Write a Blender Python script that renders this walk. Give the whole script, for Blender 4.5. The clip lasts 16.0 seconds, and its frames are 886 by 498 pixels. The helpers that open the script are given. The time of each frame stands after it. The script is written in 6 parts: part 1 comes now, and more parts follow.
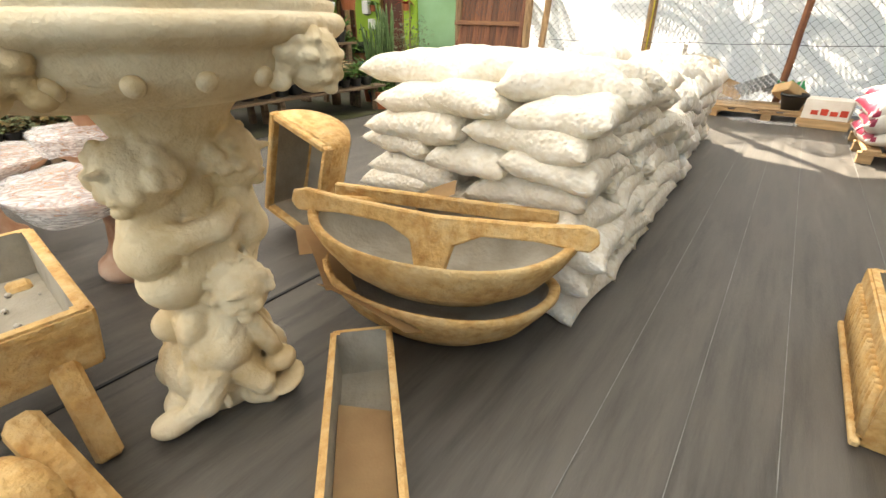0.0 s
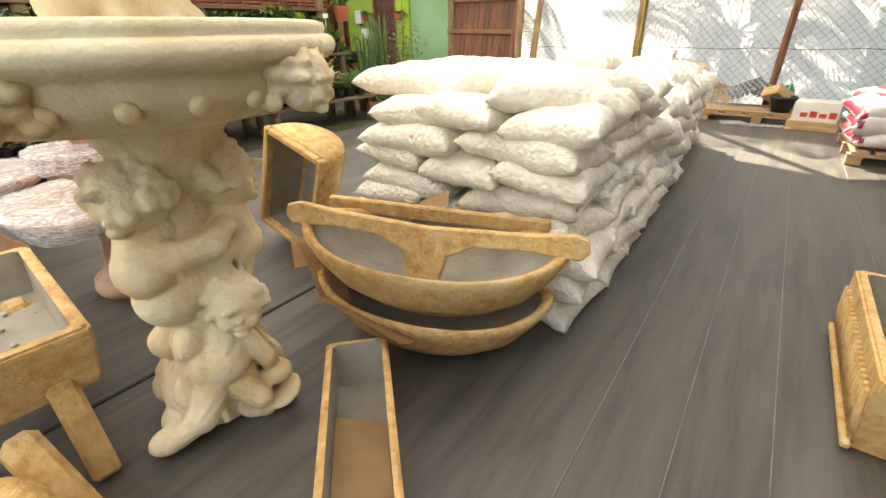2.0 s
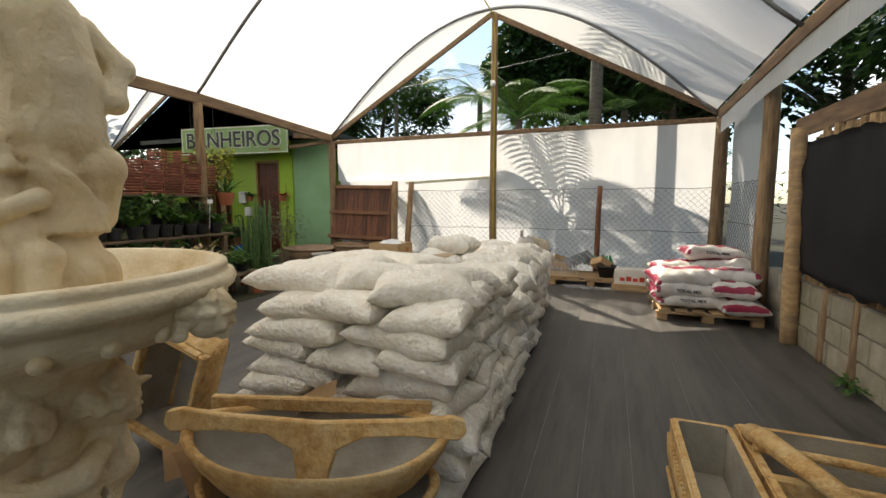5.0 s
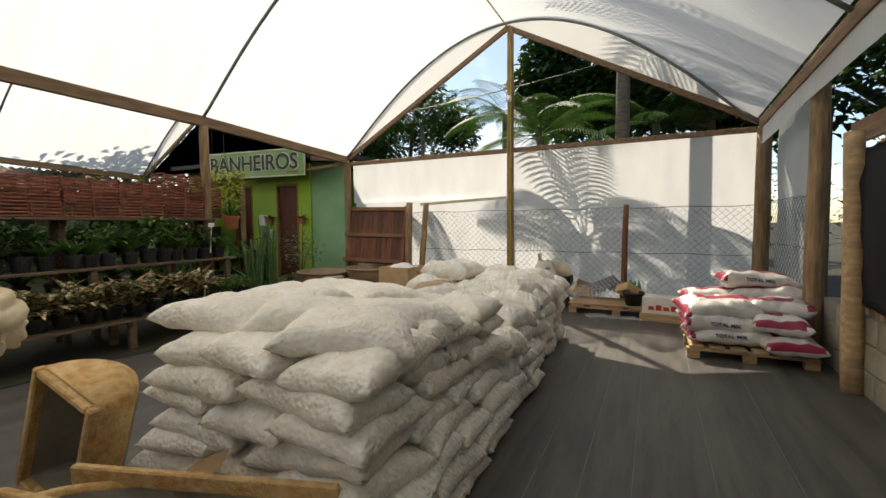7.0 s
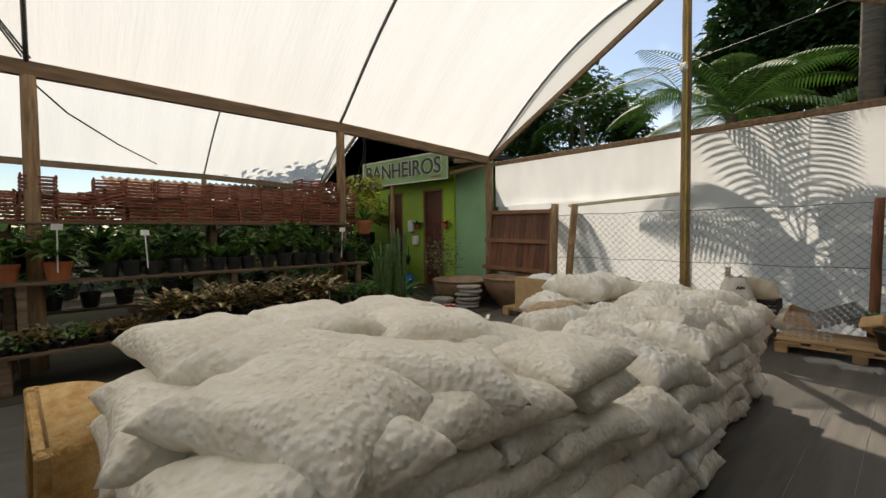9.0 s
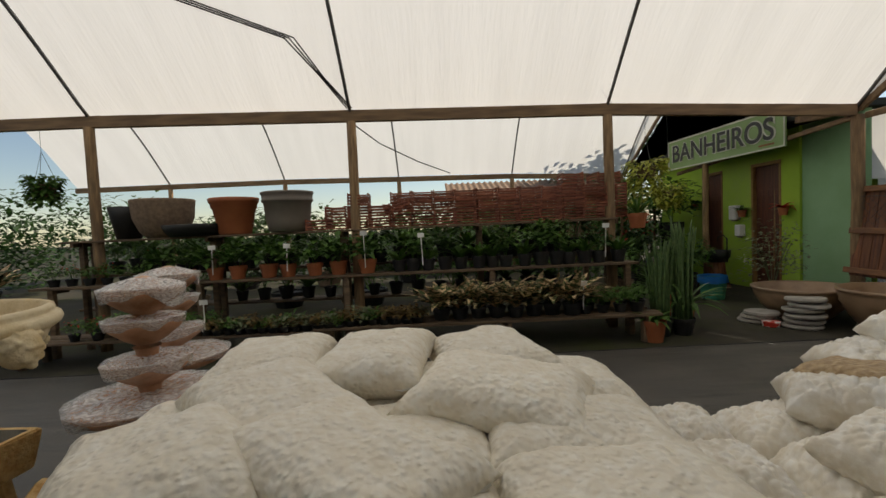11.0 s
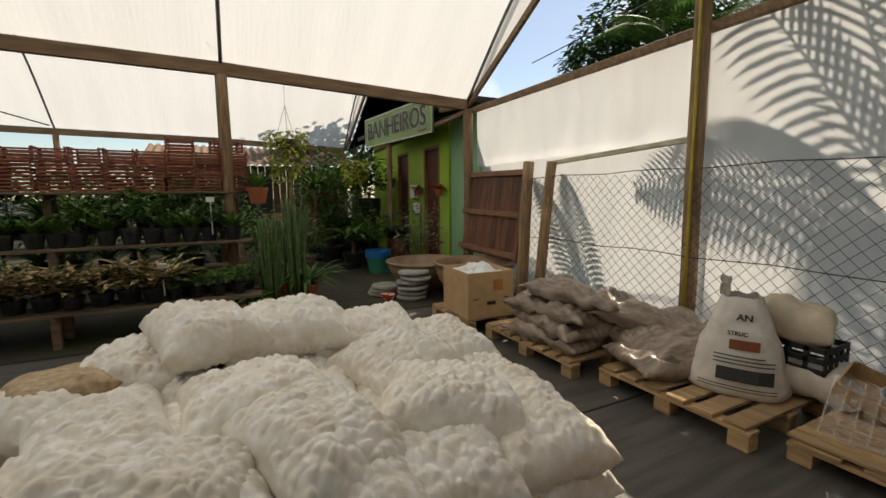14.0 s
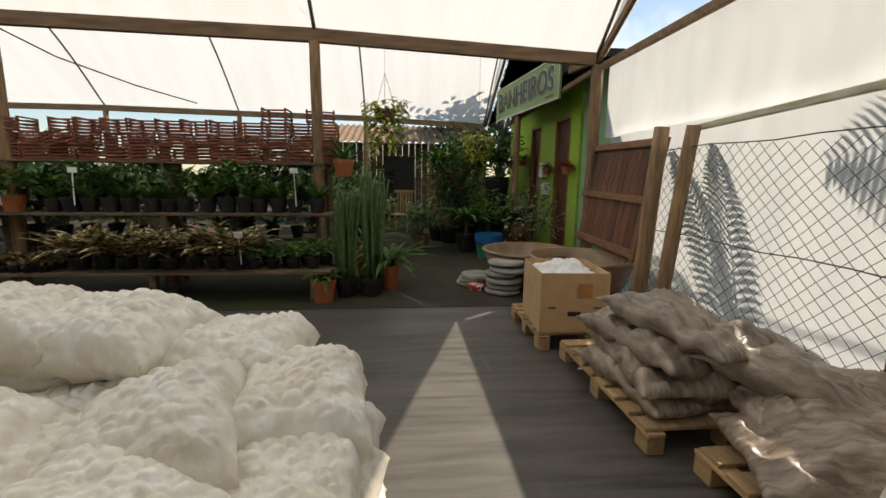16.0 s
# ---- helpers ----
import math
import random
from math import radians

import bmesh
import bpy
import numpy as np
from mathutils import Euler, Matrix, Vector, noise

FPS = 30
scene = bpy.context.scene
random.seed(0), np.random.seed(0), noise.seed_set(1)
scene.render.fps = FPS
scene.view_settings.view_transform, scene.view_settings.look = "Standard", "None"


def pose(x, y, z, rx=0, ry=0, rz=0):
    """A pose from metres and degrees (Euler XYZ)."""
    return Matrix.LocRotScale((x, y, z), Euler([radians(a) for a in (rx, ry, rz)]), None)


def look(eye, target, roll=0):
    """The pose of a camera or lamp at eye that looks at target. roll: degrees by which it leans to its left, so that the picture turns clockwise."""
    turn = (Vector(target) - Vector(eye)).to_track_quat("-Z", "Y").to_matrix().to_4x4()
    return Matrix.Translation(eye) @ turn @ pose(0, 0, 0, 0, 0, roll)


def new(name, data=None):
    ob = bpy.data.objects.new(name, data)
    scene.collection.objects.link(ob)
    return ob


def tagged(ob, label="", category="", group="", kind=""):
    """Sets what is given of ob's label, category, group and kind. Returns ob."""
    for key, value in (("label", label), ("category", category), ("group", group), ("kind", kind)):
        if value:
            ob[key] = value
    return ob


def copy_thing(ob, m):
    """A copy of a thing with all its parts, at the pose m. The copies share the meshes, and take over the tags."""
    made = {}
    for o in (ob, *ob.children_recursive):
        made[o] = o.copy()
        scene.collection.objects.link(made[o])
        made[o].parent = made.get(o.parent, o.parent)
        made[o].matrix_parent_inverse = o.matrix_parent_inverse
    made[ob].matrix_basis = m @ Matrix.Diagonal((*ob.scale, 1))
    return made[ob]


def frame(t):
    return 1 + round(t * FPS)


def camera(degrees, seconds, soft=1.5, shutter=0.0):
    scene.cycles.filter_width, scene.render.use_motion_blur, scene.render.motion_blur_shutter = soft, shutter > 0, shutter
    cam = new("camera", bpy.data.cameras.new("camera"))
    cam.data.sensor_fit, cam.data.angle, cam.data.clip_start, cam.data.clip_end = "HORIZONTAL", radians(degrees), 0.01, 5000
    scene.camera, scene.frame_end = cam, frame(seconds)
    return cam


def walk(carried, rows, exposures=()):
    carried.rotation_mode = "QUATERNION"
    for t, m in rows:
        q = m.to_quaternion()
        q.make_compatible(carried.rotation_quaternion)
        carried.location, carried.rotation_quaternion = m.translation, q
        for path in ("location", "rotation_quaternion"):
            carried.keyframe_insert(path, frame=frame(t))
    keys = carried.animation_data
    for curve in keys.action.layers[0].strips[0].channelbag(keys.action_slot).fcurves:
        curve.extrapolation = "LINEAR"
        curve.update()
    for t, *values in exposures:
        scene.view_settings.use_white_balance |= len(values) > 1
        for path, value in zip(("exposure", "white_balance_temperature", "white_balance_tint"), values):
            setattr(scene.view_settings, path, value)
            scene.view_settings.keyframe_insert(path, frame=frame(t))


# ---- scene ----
cam = camera(90.8, 16.0)
PATH = [
    (0, (1.969, 1.956, 1.116), (0.905, 3.378, 0.196), -0.1),
    (0.5, (1.977, 1.963, 1.119), (0.927, 3.383, 0.181), -0.2),
    (1, (1.981, 1.958, 1.131), (0.935, 3.384, 0.197), -0.5),
    (1.5, (1.983, 1.959, 1.138), (0.929, 3.392, 0.223), -0.9),
    (2, (1.985, 1.958, 1.14), (0.923, 3.397, 0.244), -1.0),
    (2.5, (1.982, 1.954, 1.148), (0.904, 3.41, 0.3), -1.0),
    (3, (1.971, 1.905, 1.203), (0.852, 3.424, 0.538), -0.8),
    (3.5, (1.982, 1.824, 1.258), (0.863, 3.426, 0.83), -0.6),
    (4, (2.002, 1.78, 1.285), (0.984, 3.47, 0.958), -0.1),
    (4.5, (2.034, 1.758, 1.314), (1.198, 3.556, 1.05), 0.3),
    (5, (2.091, 1.792, 1.332), (1.381, 3.649, 1.117), -0.0),
    (7.5, (2.336, 2.563, 1.328), (1.329, 4.29, 1.25), -0.7),
    (8, (2.316, 2.776, 1.335), (1.106, 4.367, 1.272), -0.3),
    (8.5, (2.223, 3.054, 1.321), (0.853, 4.511, 1.267), -0.7),
    (9, (2.175, 3.337, 1.292), (0.706, 4.692, 1.213), -0.6),
    (9.5, (2.131, 3.549, 1.296), (0.409, 4.559, 1.177), -0.5),
    (10, (2.037, 3.743, 1.315), (0.125, 4.32, 1.201), -1.9),
    (12.5, (2.279, 5.471, 1.463), (0.289, 5.289, 1.379), -1.9),
    (13, (2.238, 5.807, 1.396), (0.239, 5.795, 1.336), -0.7),
    (13.5, (2.204, 6.111, 1.397), (0.260, 6.58, 1.371), -1.5),
    (14, (2.252, 6.479, 1.354), (0.483, 7.38, 1.11), -0.6),
    (14.5, (2.182, 6.784, 1.299), (0.613, 7.95, 0.872), 1.3),
    (15, (2.051, 7.094, 1.296), (0.454, 8.195, 0.809), 1.1),
    (15.5, (1.919, 7.354, 1.295), (0.058, 7.901, 0.807), 1.5),
    (16, (1.724, 7.545, 1.293), (-0.240, 7.736, 0.966), 0.7),
]
EXPOSURES = [(0.0, 2.1, 7800, 10), (2.5, 2.0, 7800, 10), (3.5, 1.6, 7600, 10), (5.0, 0.65, 7300, 10), (7.5, 0.36, 7400, 10), (9.0, 0.11, 7400, 10), (10.0, -0.1, 7500, 10), (12.5, -0.36, 7500, 10), (14.0, 0.04, 7600, 10), (16.0, 0.2, 7300, 10)]
walk(cam, [(t, look(eye, target, roll)) for t, eye, target, roll in PATH],
     exposures=EXPOSURES)

# ---- world and sun ----
SUN = Vector((-1.45, 1.88, 2.66)).normalized()
world = bpy.data.worlds.new("sky")
scene.world = world
world.use_nodes = True
wt = world.node_tree
wt.nodes.clear()
sky = wt.nodes.new("ShaderNodeTexSky")
sky.sky_type = 'NISHITA'
sky.sun_disc = False
sky.dust_density = 0.4
sky.ozone_density = 2.0
sky.sun_elevation = math.asin(SUN.z)
sky.sun_rotation = math.atan2(SUN.x, SUN.y)
wbg = wt.nodes.new("ShaderNodeBackground")
wbg.inputs["Strength"].default_value = 0.14
wco = wt.nodes.new("ShaderNodeTexCoord")
wno = wt.nodes.new("ShaderNodeTexNoise")
wno.inputs["Scale"].default_value = 3.2
wno.inputs["Detail"].default_value = 8
wra = wt.nodes.new("ShaderNodeValToRGB")
wra.color_ramp.elements[0].position = 0.54
wra.color_ramp.elements[1].position = 0.74
wmx = wt.nodes.new("ShaderNodeMix")
wmx.data_type = 'RGBA'
wmx.inputs[7].default_value = (9.0, 9.2, 9.6, 1)
wou = wt.nodes.new("ShaderNodeOutputWorld")
wt.links.new(wco.outputs["Generated"], wno.inputs["Vector"])
wt.links.new(wno.outputs["Fac"], wra.inputs["Fac"])
wt.links.new(wra.outputs["Color"], wmx.inputs[0])
wt.links.new(sky.outputs["Color"], wmx.inputs[6])
wt.links.new(wmx.outputs[2], wbg.inputs["Color"])
wt.links.new(wbg.outputs["Background"], wou.inputs["Surface"])
sun = new("sun", bpy.data.lights.new("sun", 'SUN'))
sun.data.energy = 5.0
sun.data.angle = radians(0.5)
sun.data.color = (1.0, 0.95, 0.87)
sun.matrix_world = look(SUN * 40, (0, 0, 0))


# ---- materials ----
def mat(name, c1, c2=None, scale=6.0, rough=0.7, metal=0.0, bump=0.15, bscale=60.0, stretch=(1, 1, 1), rand=0.0, lace=0.0,
        through_light=0.0, voro=0.0, vscale=30.0, dirt=None, spec=0.5, rough2=None, ramp=(0.35, 0.65), clear=0.0):
    """A surface of two blended tones with fine relief. rand: spread of lightness from piece to piece; voro: pebbly relief."""
    m = bpy.data.materials.new(name)
    m.use_nodes = True
    nt = m.node_tree
    p = nt.nodes["Principled BSDF"]
    out = nt.nodes["Material Output"]
    co = nt.nodes.new("ShaderNodeTexCoord")
    mp = nt.nodes.new("ShaderNodeMapping")
    mp.inputs["Scale"].default_value = stretch
    nt.links.new(co.outputs["Object"], mp.inputs["Vector"])
    vec = mp.outputs["Vector"]
    if rand > 0:
        oi = nt.nodes.new("ShaderNodeObjectInfo")
        sh = nt.nodes.new("ShaderNodeVectorMath")
        sh.operation = 'MULTIPLY_ADD'
        sh.inputs[1].default_value = (17.0, 31.0, 23.0)
        nt.links.new(oi.outputs["Random"], sh.inputs[0])
        nt.links.new(vec, sh.inputs[2])
        vec = sh.outputs[0]
    n1 = nt.nodes.new("ShaderNodeTexNoise")
    n1.inputs["Scale"].default_value = scale
    n1.inputs["Detail"].default_value = 6
    nt.links.new(vec, n1.inputs["Vector"])
    rp = nt.nodes.new("ShaderNodeValToRGB")
    rp.color_ramp.elements[0].position, rp.color_ramp.elements[1].position = ramp
    c2 = c2 or tuple(c * 0.7 for c in c1)
    rp.color_ramp.elements[0].color = (*c2, 1)
    rp.color_ramp.elements[1].color = (*c1, 1)
    nt.links.new(n1.outputs["Fac"], rp.inputs["Fac"])
    col = rp.outputs["Color"]
    if dirt:
        n2 = nt.nodes.new("ShaderNodeTexNoise")
        n2.inputs["Scale"].default_value = scale * 0.3
        n2.inputs["Detail"].default_value = 8
        n2.inputs["Roughness"].default_value = 0.7
        nt.links.new(vec, n2.inputs["Vector"])
        r2 = nt.nodes.new("ShaderNodeValToRGB")
        r2.color_ramp.elements[0].position, r2.color_ramp.elements[1].position = 0.46, 0.68
        nt.links.new(n2.outputs["Fac"], r2.inputs["Fac"])
        mx = nt.nodes.new("ShaderNodeMix")
        mx.data_type = 'RGBA'
        mx.inputs[7].default_value = (*dirt, 1)
        nt.links.new(r2.outputs["Color"], mx.inputs[0])
        nt.links.new(col, mx.inputs[6])
        col = mx.outputs[2]
    if rand > 0:
        hs = nt.nodes.new("ShaderNodeHueSaturation")
        mr = nt.nodes.new("ShaderNodeMapRange")
        mr.inputs[3].default_value, mr.inputs[4].default_value = 1 - rand, 1 + rand
        nt.links.new(oi.outputs["Random"], mr.inputs[0])
        nt.links.new(mr.outputs[0], hs.inputs["Value"])
        nt.links.new(col, hs.inputs["Color"])
        col = hs.outputs["Color"]
    nt.links.new(col, p.inputs["Base Color"])
    if lace > 0:
        gi = nt.nodes.new("ShaderNodeNewGeometry")
        h2 = nt.nodes.new("ShaderNodeHueSaturation")
        m2 = nt.nodes.new("ShaderNodeMapRange")
        m2.inputs[3].default_value, m2.inputs[4].default_value = 1 - lace, 1 + lace
        nt.links.new(gi.outputs["Random Per Island"], m2.inputs[0])
        nt.links.new(m2.outputs[0], h2.inputs["Value"])
        nt.links.new(col, h2.inputs["Color"])
        col = h2.outputs["Color"]
        nt.links.new(col, p.inputs["Base Color"])
    p.inputs["Metallic"].default_value = metal
    p.inputs["Specular IOR Level"].default_value = spec
    rr = nt.nodes.new("ShaderNodeMapRange")
    rr.inputs[3].default_value, rr.inputs[4].default_value = rough, rough2 if rough2 is not None else min(1.0, rough + 0.15)
    nt.links.new(n1.outputs["Fac"], rr.inputs[0])
    nt.links.new(rr.outputs[0], p.inputs["Roughness"])
    if clear:
        p.inputs["Coat Weight"].default_value = clear
        p.inputs["Coat Roughness"].default_value = 0.25
    nb = nt.nodes.new("ShaderNodeTexNoise")
    nb.inputs["Scale"].default_value = bscale
    nb.inputs["Detail"].default_value = 4
    nt.links.new(vec, nb.inputs["Vector"])
    b1 = nt.nodes.new("ShaderNodeBump")
    b1.inputs["Strength"].default_value = bump
    b1.inputs["Distance"].default_value = 0.01
    nt.links.new(nb.outputs["Fac"], b1.inputs["Height"])
    norm = b1.outputs["Normal"]
    if voro > 0:
        vo = nt.nodes.new("ShaderNodeTexVoronoi")
        vo.feature = 'SMOOTH_F1'
        vo.inputs["Scale"].default_value = vscale
        nt.links.new(vec, vo.inputs["Vector"])
        b2 = nt.nodes.new("ShaderNodeBump")
        b2.invert = True
        b2.inputs["Strength"].default_value = voro
        b2.inputs["Distance"].default_value = 0.6 / vscale
        nt.links.new(vo.outputs["Distance"], b2.inputs["Height"])
        nt.links.new(norm, b2.inputs["Normal"])
        norm = b2.outputs["Normal"]
    nt.links.new(norm, p.inputs["Normal"])
    if through_light > 0:
        tr = nt.nodes.new("ShaderNodeBsdfTranslucent")
        nt.links.new(col, tr.inputs["Color"])
        nt.links.new(norm, tr.inputs["Normal"])
        ms = nt.nodes.new("ShaderNodeMixShader")
        ms.inputs[0].default_value = through_light
        nt.links.new(p.outputs[0], ms.inputs[1])
        nt.links.new(tr.outputs[0], ms.inputs[2])
        nt.links.new(ms.outputs[0], out.inputs["Surface"])
    return m


WOOD_POST = mat("weathered pine post", (0.36, 0.23, 0.12), (0.2, 0.12, 0.06), scale=5, stretch=(6, 6, 0.7), rough=0.75, bump=0.5, bscale=30, rand=0.15, dirt=(0.12, 0.08, 0.05))
WOOD_BEAM = mat("grey brown sawn beam", (0.28, 0.18, 0.1), (0.16, 0.1, 0.06), scale=4, stretch=(5, 0.6, 5), rough=0.8, bump=0.4, bscale=30, rand=0.1)
WOOD_DARK = mat("dark stained board", (0.2, 0.075, 0.03), (0.09, 0.03, 0.015), scale=4, stretch=(9, 1, 0.8), rough=0.55, bump=0.25, rand=0.35)
WOOD_PALE = mat("pale pallet pine", (0.5, 0.33, 0.17), (0.36, 0.22, 0.1), scale=4, stretch=(1, 7, 7), rough=0.75, bump=0.35, rand=0.22, dirt=(0.25, 0.17, 0.1))
WOOD_BENCH = mat("damp bench board", (0.2, 0.13, 0.075), (0.1, 0.065, 0.04), scale=4, stretch=(6, 0.6, 6), rough=0.7, bump=0.4, rand=0.2)
CRATE = mat("red brown stained slat", (0.3, 0.1, 0.055), (0.17, 0.05, 0.03), scale=8, rough=0.7, bump=0.3, rand=0.35)
FILM = mat("milky greenhouse film", (0.9, 0.9, 0.885), (0.85, 0.85, 0.835), scale=0.8, rough=0.5, bump=0.65, bscale=6.0, stretch=(0.5, 4.0, 0.5), through_light=0.53)
SHEET = mat("white woven tarpaulin", (0.86, 0.86, 0.86), (0.79, 0.79, 0.8), scale=1.5, rough=0.55, bump=0.25, bscale=3.0, stretch=(2.2, 1, 0.8), through_light=0.68)
MATCLOTH = mat("black woven ground cloth", (0.088, 0.079, 0.068), (0.044, 0.04, 0.034), scale=3.0, rough=0.34, rough2=0.6, bump=0.35, bscale=60, stretch=(6, 0.5, 1), dirt=(0.12, 0.107, 0.09), spec=0.5, ramp=(0.36, 0.6))
CONCRETE = mat("mossy dark concrete", (0.06, 0.053, 0.04), (0.036, 0.033, 0.024), scale=2.0, rough=0.85, bump=0.4, bscale=30, dirt=(0.05, 0.055, 0.018), spec=0.2)
STEEL = mat("galvanised pipe", (0.22, 0.22, 0.22), (0.14, 0.14, 0.14), rough=0.5, metal=0.6, bump=0.05)
WIRE = mat("dark fence wire", (0.09, 0.09, 0.09), rough=0.5, metal=0.5, bump=0.0)
BLOCK = mat("concrete block", (0.36, 0.31, 0.23), (0.26, 0.22, 0.16), scale=6, rough=0.9, bump=0.7, bscale=70, rand=0.12, dirt=(0.2, 0.19, 0.11))
TARP = mat("black shade tarp", (0.022, 0.022, 0.024), (0.014, 0.014, 0.016), rough=0.6, bump=0.4, bscale=6)
GREENWALL = mat("lime green painted plaster", (0.36, 0.55, 0.06), (0.29, 0.46, 0.05), scale=1.5, rough=0.85, bump=0.2, bscale=25, dirt=(0.3, 0.42, 0.1))
PALEGREEN = mat("pale green painted plaster", (0.3, 0.5, 0.28), (0.24, 0.42, 0.22), scale=1.5, rough=0.85, bump=0.2, bscale=25)
GRAVELBAG = mat("white poly bag of fine gravel", (0.96, 0.91, 0.8), (0.86, 0.78, 0.63), scale=28, rough=0.42, bump=0.5, bscale=20, voro=0.9, vscale=58, rand=0.06, dirt=(0.84, 0.75, 0.6), through_light=0.12)
PEBBLEBAG = mat("clear bag of white pebbles", (0.95, 0.92, 0.85), (0.8, 0.73, 0.6), scale=18, rough=0.32, bump=0.35, bscale=30, voro=0.35, vscale=30, rand=0.08, dirt=(0.72, 0.63, 0.49), through_light=0.05)
CEMENT = mat("ochre washed cement", (0.66, 0.42, 0.165), (0.47, 0.25, 0.075), scale=26, rough=0.75, bump=1.0, bscale=60, dirt=(0.66, 0.48, 0.24), rand=0.06, ramp=(0.33, 0.66))
CEMENT_IN = mat("bare grey cement", (0.36, 0.33, 0.27), (0.25, 0.22, 0.17), scale=6, rough=0.9, bump=0.5, bscale=50, dirt=(0.42, 0.36, 0.26))
STATUE = mat("cream stained cast stone", (0.75, 0.62, 0.4), (0.56, 0.41, 0.21), scale=7, rough=0.66, bump=0.5, bscale=70, dirt=(0.78, 0.69, 0.5))


# ---- letters, made first while the scene is still empty ----
def text_mesh(body, size, grow):
    cu = bpy.data.curves.new("lettering", 'FONT')
    cu.body, cu.size, cu.offset, cu.extrude, cu.align_x = body, size, grow, 0.002, 'CENTER'
    tmp = new("lettering_source", cu)
    me = bpy.data.meshes.new_from_object(tmp.evaluated_get(bpy.context.evaluated_depsgraph_get()))
    bpy.data.objects.remove(tmp)
    me.materials.clear()
    return me


TEXTS = {k: text_mesh(*k) for k in (("BANHEIROS", 0.5, 0.022), ("BANHEIROS", 0.5, 0.008), ("AN", 0.06, 0.002), ("STRUÇ", 0.035, 0.001), ("TOTAL MIX", 0.05, 0.001))}


# ---- helpers for building ----
def mesh_of(bm, name, material, smooth=False):
    bmesh.ops.recalc_face_normals(bm, faces=bm.faces)
    me = bpy.data.meshes.new(name)
    bm.to_mesh(me)
    bm.free()
    for mm in (material if isinstance(material, (list, tuple)) else [material]):
        me.materials.append(mm)
    if smooth:
        for f in me.polygons:
            f.use_smooth = True
    return me


def thing(name, m=None, label="", category="", group="", kind=""):
    e = new(name)
    if m is not None:
        e.matrix_world = m
    return tagged(e, label, category, group, kind)


def solo(name, bm, material, m=None, label="", category="", group="", kind="", smooth=False):
    ob = new(name, mesh_of(bm, name, material, smooth))
    if m is not None:
        ob.matrix_world = m
    return tagged(ob, label, category, group, kind)


def part(name, bm, material, parent, label="", smooth=False, m=None, kind=""):
    me = bm if isinstance(bm, bpy.types.Mesh) else mesh_of(bm, name, material, smooth)
    ob = new(name, me)
    ob.parent = parent
    if m is not None:
        ob.matrix_basis = m
    return tagged(ob, label, kind=kind)


def box(bm, x0, x1, y0, y1, z0, z1, bevel=0.0, m=None):
    mm = Matrix.Translation(((x0 + x1) / 2, (y0 + y1) / 2, (z0 + z1) / 2)) @ Matrix.Diagonal((x1 - x0, y1 - y0, z1 - z0, 1))
    if m is not None:
        mm = m @ mm
    r = bmesh.ops.create_cube(bm, size=1.0, matrix=mm)
    if bevel > 0:
        es = list({e for v in r["verts"] for e in v.link_edges})
        bmesh.ops.bevel(bm, geom=es, offset=bevel, segments=1, affect='EDGES')
    return bm


def tube(bm, pts, r, sides=8, cap=True):
    """A round bar along pts; r is one radius or one for each point."""
    pts = [Vector(p) for p in pts]
    rs = r if isinstance(r, (list, tuple)) else [r] * len(pts)
    rings = []
    for i, p in enumerate(pts):
        d = (pts[min(i + 1, len(pts) - 1)] - pts[max(i - 1, 0)]).normalized()
        a = d.orthogonal().normalized() if abs(d.z) > 0.95 else d.cross(Vector((0, 0, 1))).normalized()
        b = d.cross(a)
        rings.append([bm.verts.new(p + rs[i] * (a * math.cos(2 * math.pi * k / sides) + b * math.sin(2 * math.pi * k / sides))) for k in range(sides)])
    for q, w in zip(rings, rings[1:]):
        for k in range(sides):
            bm.faces.new((q[k], q[(k + 1) % sides], w[(k + 1) % sides], w[k]))
    if cap:
        bm.faces.new(rings[0][::-1])
        bm.faces.new(rings[-1])
    return bm


def lathe(bm, prof, sides=32, sx=1.0, sy=1.0):
    """A body of revolution from (radius, height) pairs."""
    rings = []
    for r, z in prof:
        if r < 1e-5:
            rings.append([bm.verts.new((0, 0, z))])
        else:
            rings.append([bm.verts.new((sx * r * math.cos(2 * math.pi * k / sides), sy * r * math.sin(2 * math.pi * k / sides), z)) for k in range(sides)])
    for q, w in zip(rings, rings[1:]):
        for k in range(sides):
            a, b, c, d = q[k % len(q)], q[(k + 1) % len(q)], w[(k + 1) % len(w)], w[k % len(w)]
            vs = list(dict.fromkeys((a, b, c, d)))
            if len(vs) > 2:
                bm.faces.new(vs)
    return bm


def grid(bm, fn, nu, nv):
    vs = [[bm.verts.new(fn(i / nu, j / nv)) for j in range(nv + 1)] for i in range(nu + 1)]
    for i in range(nu):
        for j in range(nv):
            bm.faces.new((vs[i][j], vs[i + 1][j], vs[i + 1][j + 1], vs[i][j + 1]))
    return bm


def nz(x, y, z, s=1.0):
    return noise.noise(Vector((x * s, y * s, z * s)))


def post(name, x, y, z0, z1, r, label, lean=(0, 0), material=None):
    n = 7
    pts = [(x + lean[0] * k / n + 0.012 * nz(x, y, k * 0.7 + 3), y + lean[1] * k / n + 0.012 * nz(y, x, k * 0.7), z0 + (z1 - z0) * k / n) for k in range(n + 1)]
    rs = [r * (1.06 - 0.12 * k / n + 0.05 * nz(k, x * 3, y * 3)) for k in range(n + 1)]
    ob = solo(name, tube(bmesh.new(), pts, rs, 10), material or WOOD_POST, None, label, "post", "greenhouse posts", smooth=True)
    return ob

